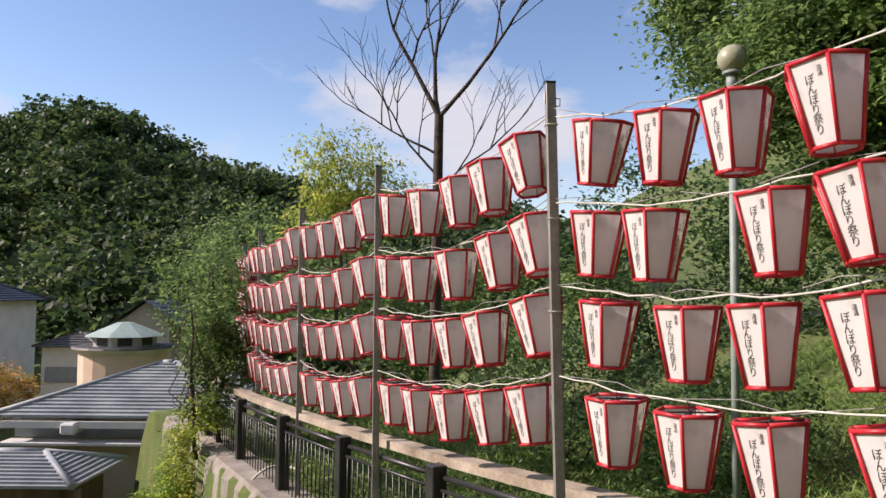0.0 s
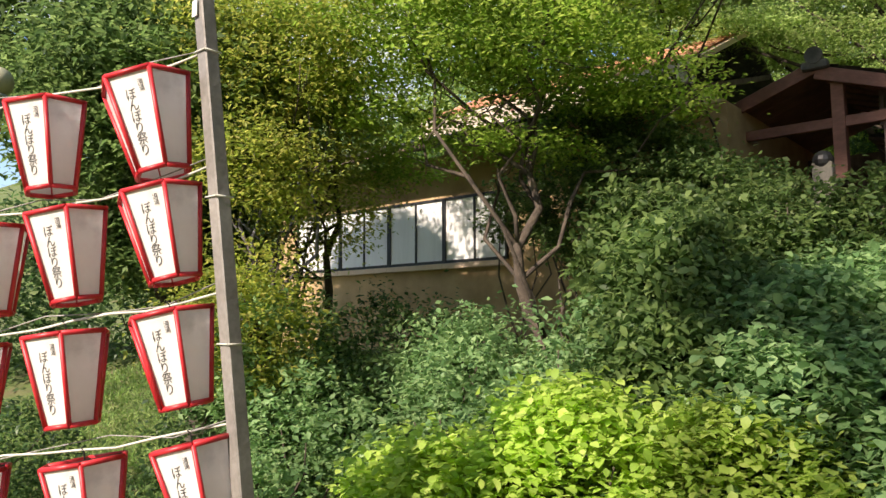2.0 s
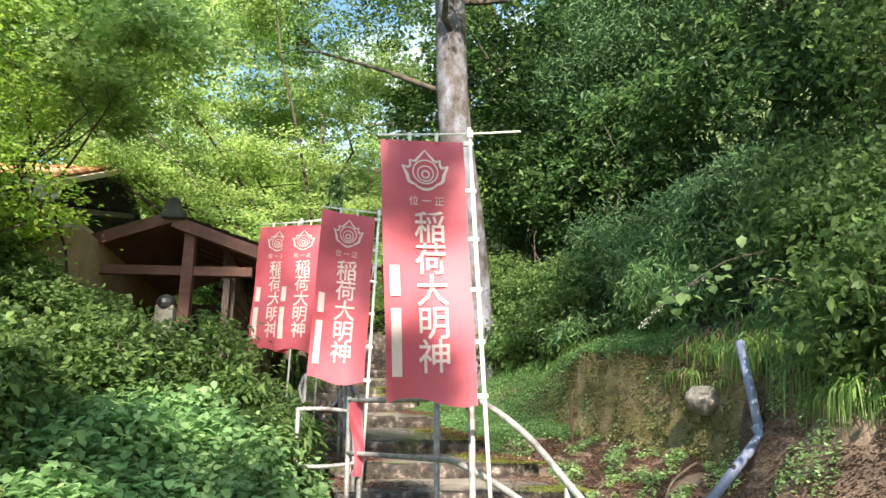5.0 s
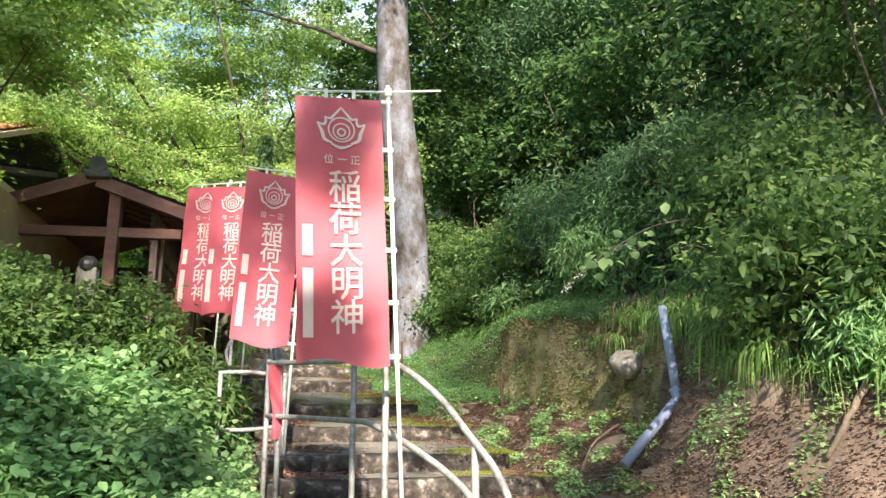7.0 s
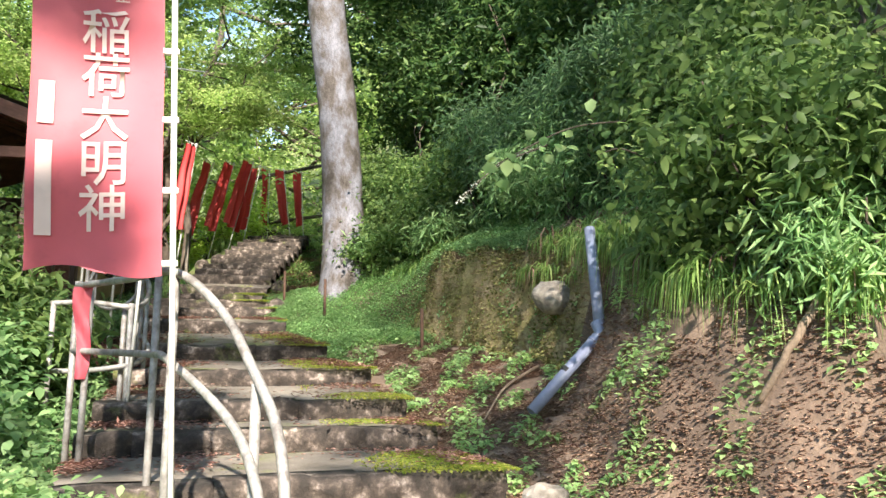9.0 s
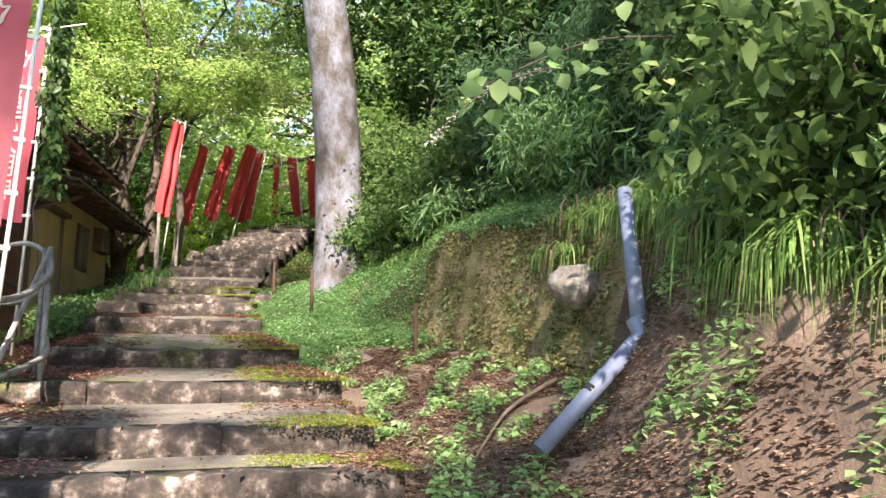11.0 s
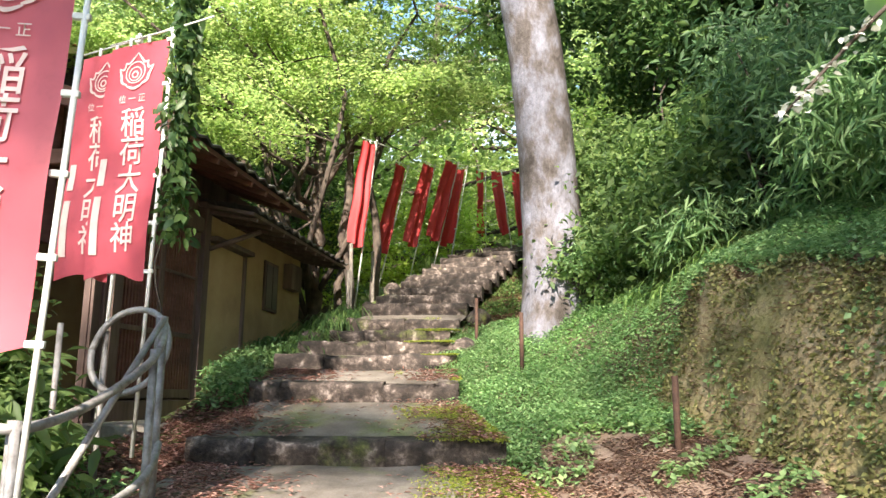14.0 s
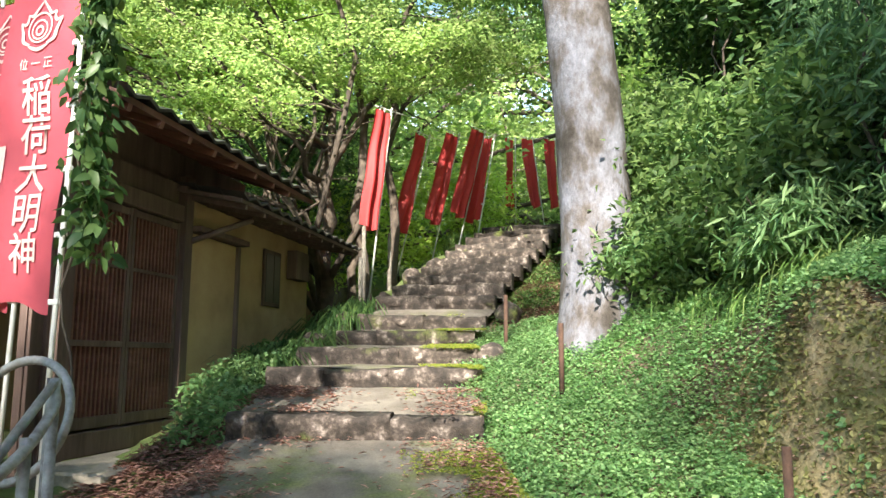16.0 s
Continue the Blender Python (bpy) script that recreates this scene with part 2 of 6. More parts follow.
M["rusttile"] = mat("rust_red_roof_tile", [(0.3, (0.30, 0.12, 0.06)), (0.5, (0.46, 0.21, 0.12)), (0.7, (0.60, 0.36, 0.22))], 3.0, 0.7, bump=0.3)
M["oldwood"] = mat("weathered_tan_wood", [(0.3, (0.20, 0.155, 0.11)), (0.5, (0.34, 0.28, 0.21)), (0.7, (0.48, 0.41, 0.32))], 2.5, 0.85, bump=0.4, bump_scale=30, fine=0.4)
M["lamp_green"] = mat("faded_green_paint", [(0.3, (0.16, 0.21, 0.19)), (0.7, (0.28, 0.33, 0.30))], 4.0, 0.5, bump=0.05)
M["globe"] = mat("dull_globe_plastic", [(0.3, (0.26, 0.26, 0.17)), (0.7, (0.40, 0.40, 0.28))], 3.0, 0.4, bump=0)
M["cream"] = mat("cream_render", [(0.3, (0.40, 0.33, 0.26)), (0.7, (0.54, 0.46, 0.38))], 0.8, 0.9, bump=0.1)
M["navyroof"] = mat("dark_blue_tile", [(0.3, (0.02, 0.025, 0.04)), (0.7, (0.06, 0.07, 0.10))], 1.5, 0.5, bump=0.1)
M["copper"] = mat("pale_green_metal", [(0.3, (0.26, 0.36, 0.32)), (0.7, (0.40, 0.50, 0.46))], 1.5, 0.5, bump=0.05)
M["leaf_hill"] = leaf_mat("hill_leaves", [(0.0, (0.016, 0.036, 0.014)), (0.5, (0.04, 0.078, 0.026)), (1.0, (0.10, 0.145, 0.042))], 0.6, 0.3)
M["deadwood"] = mat("dead_wood", [(0.3, (0.07, 0.05, 0.034)), (0.5, (0.145, 0.105, 0.075)), (0.7, (0.23, 0.175, 0.13))], 5.0, 0.9, bump=0.5, bump_scale=30, fine=0.5)
M["cutwood"] = mat("grey_sawn_wood", [(0.3, (0.09, 0.075, 0.06)), (0.5, (0.20, 0.175, 0.15)), (0.7, (0.32, 0.29, 0.25))], 7.0, 0.9, bump=0.5, bump_scale=30, fine=0.5)
M["leaf_orange"] = leaf_mat("turning_leaves", [(0.0, (0.10, 0.12, 0.02)), (0.5, (0.28, 0.20, 0.04)), (1.0, (0.42, 0.17, 0.04))], 0.5, 0.4)


def paper_mat(name, col, trans):
    m, n, l, b = base_mat(name)
    nz = noise_node(n, l, 7, 5)
    r = ramp_node(n, l, nz.outputs["Fac"], [(0.25, [c * 0.78 for c in col]), (0.45, [c * 0.95 for c in col]), (0.7, col)])
    l.new(r.outputs["Color"], b.inputs["Base Color"])
    b.inputs["Roughness"].default_value = 0.55
    tr = n.new("ShaderNodeBsdfTranslucent")
    l.new(r.outputs["Color"], tr.inputs["Color"])
    mx = n.new("ShaderNodeMixShader")
    mx.inputs[0].default_value = trans
    l.new(b.outputs["BSDF"], mx.inputs[1])
    l.new(tr.outputs["BSDF"], mx.inputs[2])
    l.new(mx.outputs["Shader"], n["Material Output"].inputs["Surface"])
    return m


M["paper"] = paper_mat("white_lantern_paper", (0.88, 0.86, 0.84), 0.35)
M["frost"] = paper_mat("greyish_lantern_paper", (0.90, 0.87, 0.86), 0.62)
M["cloth"] = paper_mat("faded_red_cloth", (0.56, 0.095, 0.13), 0.3)
M["cloth_bright"] = paper_mat("bright_red_cloth", (0.64, 0.05, 0.055), 0.5)
M["blossom"] = paper_mat("white_blossom", (0.82, 0.83, 0.74), 0.4)
M["print"] = paper_mat("pale_print", (0.72, 0.56, 0.53), 0.2)

# ---------------------------------------------------------------- mesh helpers


def put_mesh(name, me, material, parent=None):
    me.materials.clear()
    if material:
        me.materials.append(material)
    ob = new(name, me)
    if parent:
        ob.parent = parent
    return ob


def part(name, bm, material, parent=None, label=""):
    me = bpy.data.meshes.new(name)
    bm.to_mesh(me)
    bm.free()
    ob = put_mesh(name, me, material, parent)
    if label:
        ob["label"] = label
    return ob


def thing(name, at, label, category, group="", rz=0.0, kind=""):
    ob = new(name)
    ob.empty_display_size = 0.1
    ob.matrix_basis = at if isinstance(at, Matrix) else pose(*at, 0, 0, rz)
    return tagged(ob, label, category, group, kind)


def box(bm, lo, hi, m=None, bevel=0.0):
    c = [(a + b) / 2 for a, b in zip(lo, hi)]
    s = [max(1e-4, b - a) for a, b in zip(lo, hi)]
    mm = Matrix.Translation(c) @ Matrix.Diagonal((*s, 1))
    r = bmesh.ops.create_cube(bm, size=1.0, matrix=(m or Matrix()) @ mm)
    if bevel:
        es = list({e for v in r["verts"] for e in v.link_edges})
        bmesh.ops.bevel(bm, geom=es, offset=bevel, segments=1, affect="EDGES")
    return bm


def boxes(*args, bevel=0.0, m=None):
    bm = bmesh.new()
    for lo, hi in args:
        box(bm, lo, hi, m, bevel)
    return bm


def tube(bm, pts, r, seg=8, r_end=None, caps=True):
    """A round tube along pts, tapering from r to r_end."""
    pts = [Vector(p) for p in pts]
    n = len(pts)
    r_end = r if r_end is None else r_end
    rings = []
    side = None
    for i, p in enumerate(pts):
        d = (pts[min(i + 1, n - 1)] - pts[max(i - 1, 0)]).normalized()
        if side is None:
            side = d.orthogonal().normalized()
        side = (side - d * side.dot(d)).normalized()
        up = d.cross(side)
        rr = r + (r_end - r) * i / max(1, n - 1)
        rings.append([bm.verts.new(p + (side * math.cos(a) + up * math.sin(a)) * rr)
                      for a in (2 * math.pi * k / seg for k in range(seg))])
    for a, b in zip(rings, rings[1:]):
        for k in range(seg):
            f = bm.faces.new((a[k], a[(k + 1) % seg], b[(k + 1) % seg], b[k]))
            f.smooth = True
    if caps:
        bm.faces.new(rings[0][::-1])
        bm.faces.new(rings[-1])
    return bm


def spline(pts, n=8):
    """Points of a smooth line through pts."""
    pts = [Vector(p) for p in pts]
    out = []
    for i in range(len(pts) - 1):
        p0, p1, p2, p3 = pts[max(i - 1, 0)], pts[i], pts[i + 1], pts[min(i + 2, len(pts) - 1)]
        for k in range(n):
            t = k / n
            out.append(0.5 * ((2 * p1) + (p2 - p0) * t + (2 * p0 - 5 * p1 + 4 * p2 - p3) * t * t + (3 * p1 - p0 - 3 * p2 + p3) * t ** 3))
    out.append(pts[-1])
    return out


def quads_mesh(name, v, faces):
    """A mesh from an array of corners (n, k, 3) and the faces of one piece."""
    n, k, _ = v.shape
    me = bpy.data.meshes.new(name)
    f = np.array(faces)
    nf, fk = f.shape
    me.vertices.add(n * k)
    me.vertices.foreach_set("co", v.reshape(-1).astype(np.float32))
    idx = (np.arange(n)[:, None, None] * k + f[None]).reshape(-1)
    me.loops.add(len(idx))
    me.loops.foreach_set("vertex_index", idx.astype(np.int32))
    me.polygons.add(n * nf)
    me.polygons.foreach_set("loop_start", (np.arange(n * nf) * fk).astype(np.int32))
    me.polygons.foreach_set("loop_total", np.full(n * nf, fk, dtype=np.int32))
    me.update(calc_edges=True)
    return me


def unit(a):
    return a / np.maximum(1e-9, np.linalg.norm(a, axis=-1, keepdims=True))


def leaf_mesh(name, pts, size, rng, width=0.5, droop=0.25, flat=0.6, spread=0.35, oval=False):
    """One folded four-cornered leaf at each of pts: flat 1 lies level, 0 any way round; droop bends the tip down."""
    n = len(pts)
    d = rng.normal(size=(n, 3))
    d[:, 2] = d[:, 2] * (1 - flat) - droop
    d = unit(d)
    up = rng.normal(size=(n, 3)) * (1 - flat)
    up[:, 2] += 0.5 + flat
    s = unit(np.cross(d, up))
    up = np.cross(s, d)
    L = (size * (1 + spread * rng.uniform(-1, 1, n)))[:, None]
    w = L * width * 0.5
    if oval:
        bend = -up * L
        c1, c2 = pts + d * L * 0.33, pts + d * L * 0.7 + bend * 0.05
        lift = up * L * 0.07
        v = np.stack([pts, c1 + s * w * 0.95 + lift, c2 + s * w * 0.72 + lift * 0.6, pts + d * L + bend * 0.16,
                      c2 - s * w * 0.72 + lift * 0.6, c1 - s * w * 0.95 + lift, c1, c2], axis=1)
        return quads_mesh(name, v, [(0, 1, 6), (1, 2, 7), (1, 7, 6), (2, 3, 7), (0, 6, 5), (6, 7, 4), (6, 4, 5), (7, 3, 4)])
    mid = pts + d * L * 0.45
    fold = up * L * 0.06
    tip = pts + d * L - up * L * 0.10
    v = np.stack([pts, mid + s * w + fold, tip, mid - s * w + fold], axis=1)
    return quads_mesh(name, v, [(0, 1, 2), (0, 2, 3)])


def clumps(rng, blobs, n_clumps, per, r_clump, flat=0.5, shell=0.55):
    """Places of leaves, gathered in clumps through the outer part of ellipsoids (x, y, z, rx, ry, rz)."""
    b = np.array(blobs, dtype=float)
    vol = (b[:, 3] * b[:, 4] * b[:, 5]) ** (2 / 3)
    pick = rng.choice(len(b), n_clumps, p=vol / vol.sum())
    d = unit(rng.normal(size=(n_clumps, 3)))
    r = shell + (1.05 - shell) * rng.uniform(0, 1, n_clumps) ** 0.6
    c = b[pick, :3] + d * b[pick, 3:] * r[:, None]
    p = rng.normal(size=(n_clumps, per, 3)) * r_clump * 0.55
    p[:, :, 2] *= flat
    sc = rng.uniform(0.6, 1.3, (n_clumps, 1, 1))
    return (c[:, None, :] + p * sc).reshape(-1, 3)


def smooth(a, b, x):
    t = np.clip((np.asarray(x, dtype=float) - a) / (b - a), 0, 1)
    return t * t * (3 - 2 * t)

# ---------------------------------------------------------------- the lie of the land


PX = [-60, 1.5, 3.5, 6.0, 7.3, 8.1, 9.35, 10.6, 12.0, 13.3, 14.1, 14.9, 20.7, 24, 40, 80]
PZ = [0.0, 0.0, 0.15, 0.62, 0.88, 1.06, 1.36, 1.66, 2.02, 2.36, 2.55, 2.74, 4.80, 5.2, 11.0, 30]
CX = [-60, 5, 6, 9.4, 12, 13.35, 14.1, 14.9, 17, 20.7, 24, 80]
CY = [-1.6, -1.8, -1.75, -1.25, -0.63, -0.38, -0.30, -0.28, -0.52, -1.08, -1.4, -1.4]
HW = [1.6, 1.4, 1.3, 1.2, 0.93, 0.98, 0.92, 0.78, 0.75, 0.75, 0.8, 0.8]


def path_z(x):
    return np.interp(x, PX, PZ)


def mid_y(x):
    return np.interp(x, CX, CY)


def half_w(x):
    return np.interp(x, CX, HW)


def toe_y(x):
    """The line along which the right bank begins."""
    return np.interp(x, [-60, 0, 3.5, 6, 7.2, 8.2, 9, 10, 11, 11.6, 12.6, 14, 16, 20.7, 24, 80], [-4.6, -4.6, -4.3, -3.35, -3.6, -4.08, -3.95, -3.6, -3.28, -3.02, -2.5, -2.0, -1.7, -2.2, -2.6, -3.0])


def land(x, y):
    x, y = np.asarray(x, dtype=float), np.asarray(y, dtype=float)
    pz = path_z(x)
    right = (mid_y(x) - half_w(x)) - y
    left = y - (mid_y(x) + half_w(x))
    d = toe_y(x) - y
    steep = np.interp(x, [-60, 5, 7.4, 8.1, 11.0, 12.4, 14, 80], [1.3, 1.3, 0.95, 0.28, 0.28, 0.9, 1.2, 1.3])
    high = np.interp(x, [-60, 5, 7.4, 8.4, 11.3, 12.6, 14, 80], [1.4, 1.4, 1.3, 1.12, 1.05, 0.75, 0.5, 0.7])
    shelf = np.interp(x, [0, 5, 7, 9, 11, 13], [0.1, 0.3, 0.42, 0.3, 0.18, 0.15]) * np.clip(np.minimum(right, right - d), 0, None) * smooth(0, 0.6, right)
    zr = pz + shelf + np.where(d > 0, high * smooth(0, 1, d / steep) + 0.5 * np.clip(d - steep, 0, 1.5) + 0.75 * np.clip(d - steep - 1.5, 0, 40), 0)
    low = -1.15 - 0.012 * np.clip(y - 5, 0, 60)
    terrace = np.interp(x, [-60, 3, 6, 9, 10.5, 14, 24, 40, 80], [-1.15, -1.15, -0.2, 1.1, 1.8, 2.0, 2.6, 8, 26])
    far = np.where(terrace > low, terrace, low) - smooth(4, 9, y) * 0.8 * smooth(6, 12, x) * (1 - smooth(25, 40, x))
    k = smooth(0.1, 3.2, left) * (1 - smooth(9, 11, x)) + smooth(9, 11, x) * smooth(0.5, 1.2, left)
    zl = pz * (1 - k) + far * k
    z = np.where(right > 0, zr, np.where(left > 0, zl, pz))
    # the valley with the houses, beyond the retaining wall
    off = 0.86 * (-0.65 - x) - 0.5 * (y - 7.5)
    drop = smooth(0.4, 0.65, off) * smooth(4.5, 6.5, y)
    drop = np.maximum(drop, smooth(17, 19, y) * (1 - smooth(50, 58, y)) * (1 - smooth(-2, 6, x)))
    z = z * (1 - drop) + (-5.2) * drop
    # clods and hollows of the bank, and the rise about the great tree's roots
    lump = 0.035 * np.sin(5.1 * x + 2.3 * y) * np.sin(4.3 * y - 1.7 * x) + 0.022 * np.sin(11.3 * x + 4.1 * y) * np.sin(9.7 * y + 2.9 * x)
    z = z + lump * smooth(0.1, 0.6, right) * (1 - smooth(20, 24, x)) * smooth(2, 4, x)
    z = z + 0.32 * np.exp(-((x - 14.0) ** 2 / 0.9 + (y + 2.5) ** 2 / 0.7))
    # the wooded hill across the valley
    ridge = smooth(52, 112, y) * np.interp(x, [-200, -70, -57, -47, -42, -37, -30, -20, -8, 10, 60, 200], [34, 27.5, 25.5, 23.5, 21.5, 18, 16, 13.5, 11, 8, 14, 20])
    return z + ridge


def land_z(x, y):
    return float(land(x, y))


def ground_grid(name, xs, ys, f, rough=0.03, seed=3):
    X, Y = np.meshgrid(xs, ys, indexing="ij")
    Z = f(X, Y)
    rng = np.random.default_rng(seed)
    Z = Z + rng.normal(size=Z.shape) * rough
    nx, ny = X.shape
    me = bpy.data.meshes.new(name)
    idx = np.arange(nx * ny).reshape(nx, ny)
    F = np.stack([idx[:-1, :-1], idx[1:, :-1], idx[1:, 1:], idx[:-1, 1:]], -1).reshape(-1, 4)
    me.from_pydata(np.stack([X, Y, Z], -1).reshape(-1, 3).tolist(), [], F.tolist())
    me.polygons.foreach_set("use_smooth", np.ones(len(F), dtype=bool))
    return me


def axis(*spans):
    out = []
    for a, b, step in spans:
        out += list(np.arange(a, b, step))
    return np.array(out + [spans[-1][1]])


GX = axis((-400, -60, 20), (-60, -12, 3), (-12, 3, 0.3), (3, 16, 0.09), (16, 26, 0.4), (26, 80, 4), (80, 400, 20))
GY = axis((-400, -40, 20), (-40, -10, 2), (-10, -7, 0.4), (-7, -1, 0.07), (-1, 3, 0.12), (3, 14, 0.3), (14, 20, 0.4), (20, 50, 3), (50, 160, 6), (160, 420, 20))
ground_me = ground_grid("ground", GX, GY, lambda X, Y: land(X, Y) - 0.06, 0.015)
ground_me.materials.append(M["soil"])
ground_me.materials.append(M["grassy"])
ground_me.materials.append(M["cliff"])
cent = np.zeros(len(ground_me.polygons) * 3)
ground_me.polygons.foreach_get("center", cent)
cent = cent.reshape(-1, 3)
right_d = toe_y(cent[:, 0]) - cent[:, 1]
ragged = 0.5 * np.sin(cent[:, 1] * 2.3) + 0.35 * np.sin(cent[:, 0] * 3.1 + cent[:, 1] * 4.7)
slot = np.where((cent[:, 0] + ragged > 2.2) & (cent[:, 1] + ragged < 1.0) & (cent[:, 1] > -6.5) & (cent[:, 0] < 16), 0, 1)
slot = np.where((right_d > -0.05) & (right_d < 0.36) & (cent[:, 0] > 7.8) & (cent[:, 0] < 11.9), 2, slot)
ground_me.polygons.foreach_set("material_index", slot.astype(np.int32))
ground = tagged(new("ground", ground_me), "brown earth and rough grass rising into a bank", "ground", kind="structure")

# ---------------------------------------------------------------- stone stairs
NOSES = [(6.02, 0.87), (7.27, 1.07), (8.02, 1.26), (9.2, 1.54), (10.5, 1.83), (12.0, 2.235), (13.35, 2.55), (14.1, 2.74), (14.95, 2.95)]
NOSES += [(14.95 + 0.53 * k, 2.95 + 0.19 * k + (0.09 if k > 1 else 0.0)) for k in range(1, 12)]
stairs = thing("stairs", (0, 0, 0), "old stone steps with moss and fallen leaves", "stairs", kind="structure")
rng = np.random.default_rng(5)


def step_frame(x):
    """The middle of a step's nose at x, and its turn about z."""
    a = np.interp(x, [6, 12, 15, 18, 21], [10, 8, 5, -6, -10])
    return float(mid_y(x)), radians(float(a))


def kerb_block(w, d, h, seed):
    """A worn kerb stone with chipped, rounded edges, its top nose at the origin's height."""
    r = random.Random(seed)
    bm = bmesh.new()
    n = max(4, int(w / 0.08))
    prof = [(0.0, -h), (0.0, -0.135), (-0.022, -0.075), (-0.012, -0.022), (0.02, 0.0), (d, 0.004), (d, -h)]
    rows = []
    j = [0.0] * len(prof)
    for i in range(n + 1):
        y = -w / 2 + w * i / n
        j = [0.45 * q + r.uniform(-0.022, 0.022) for q in j]
        rows.append([bm.verts.new((px + j[k] * 0.8, y, pz + (j[-1 - k] * (1.8 if k == 2 else 0.9) if k in (2, 3, 4) else 0))) for k, (px, pz) in enumerate(prof)])
    for a, b in zip(rows, rows[1:]):
        for k in range(len(prof) - 1):
            f = bm.faces.new((a[k], b[k], b[k + 1], a[k + 1]))
            # pale top over dark riser: partly wear, partly light put into the colour
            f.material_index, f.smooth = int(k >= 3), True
    bm.faces.new(rows[0])
    bm.faces.new(rows[-1][::-1])
    bmesh.ops.recalc_face_normals(bm, faces=bm.faces[:])
    return bm


for i, (x, z) in enumerate(NOSES):
    yc, a = step_frame(x)
    hw = float(half_w(x))
    m = Matrix.Translation((x, yc, z)) @ Matrix.Rotation(a, 4, "Z")
    r = random.Random(20 + i)
    cuts = [-hw]
    while cuts[-1] < hw - 0.75:
        cuts.append(cuts[-1] + r.uniform(0.5, 0.95))
    if cuts[-1] > hw - 0.25:
        cuts.pop()
    cuts.append(hw)
    for y0, y1 in zip(cuts, cuts[1:]):
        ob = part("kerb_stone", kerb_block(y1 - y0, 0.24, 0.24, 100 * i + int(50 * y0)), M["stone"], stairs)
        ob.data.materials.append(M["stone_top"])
        ob.matrix_basis = m @ pose(r.uniform(-0.015, 0.015), (y0 + y1) / 2, r.uniform(-0.012, 0.008), 0, r.uniform(-1, 1), r.uniform(-0.8, 0.8))
    # the tread behind it, rising a little to the next
    x2, z2 = NOSES[i + 1] if i + 1 < len(NOSES) else (x + 3.0, z + 0.30)
    yc2, a2 = step_frame(x2)
    hw2 = float(half_w(x2))
    rise = 0.165
    n, k = 24, 14
    bm = bmesh.new()
    grid = []
    for u in range(k + 1):
        f = u / k
        row = []
        for v in range(n + 1):
            g = v / n * 2 - 1
            p0 = m @ Vector((0.2, g * hw, 0))
            p1 = Matrix.Translation((x2, yc2, 0)) @ Matrix.Rotation(a2, 4, "Z") @ Vector((0.02, g * hw2, 0))
            px, py = p0.x + (p1.x - p0.x) * f, p0.y + (p1.y - p0.y) * f
            pz = z + (z2 - rise - z) * f - 0.004 + 0.012 * noise.noise((px * 2.1, py * 2.1, 3)) - 0.05 * max(0, abs(g) - 0.9) * 10 * 0.4
            row.append(bm.verts.new((px, py, pz)))
        grid.append(row)
    for u in range(k):
        for v in range(n):
            f = bm.faces.new((grid[u][v], grid[u + 1][v], grid[u + 1][v + 1], grid[u][v + 1]))
            f.smooth = True
    bmesh.ops.recalc_face_normals(bm, faces=bm.faces[:])
    part("tread", bm, M["tread"], stairs)

# ---------------------------------------------------------------- lantern racks
POSTS = [((2.10, 2.39), 2.95, 6.5), ((0.73, 4.87), 2.86, 2.3), ((-0.65, 7.50), 2.71, 0.3), ((-1.84, 9.80), 2.52, 0.2), ((-2.98, 12.3), 2.42, 0.0), ((-3.95, 15.0), 2.35, 0.0), ((-4.45, 18.0), 2.3, 0.0)]
WIRES = [[2.635, 2.155, 1.64, 1.11], [2.62, 2.04, 1.50, 0.93], [2.45, 1.85, 1.27, 0.66], [2.30, 1.70, 1.12, 0.53], [2.16, 1.58, 1.02, 0.45], [2.1, 1.5, 0.95, 0.4], [2.0, 1.45, 0.9, 0.35]]
SLOTS = [
    [[0.165, 0.335, 0.50, 0.66, 0.84], [0.135, 0.29, 0.43, 0.69, 0.85], [0.11, 0.28, 0.45, 0.61, 0.82], [0.07, 0.24, 0.44, 0.61, 0.80]],
    [[0.13, 0.28, 0.43, 0.63, 0.84], [0.09, 0.24, 0.45, 0.67, 0.86], [0.08, 0.30, 0.46, 0.66, 0.85], [0.10, 0.28, 0.47, 0.66, 0.83]],
    [[0.10, 0.33, 0.56, 0.80], [0.10, 0.33, 0.55, 0.80], [0.10, 0.30, 0.52, 0.74], [0.12, 0.32, 0.53, 0.76]],
    [[0.08, 0.28, 0.48, 0.68, 0.88]] * 4,
    [[0.08, 0.28, 0.48, 0.68, 0.88]] * 4,
    [[0.1, 0.3, 0.5, 0.7, 0.9]] * 4,
]


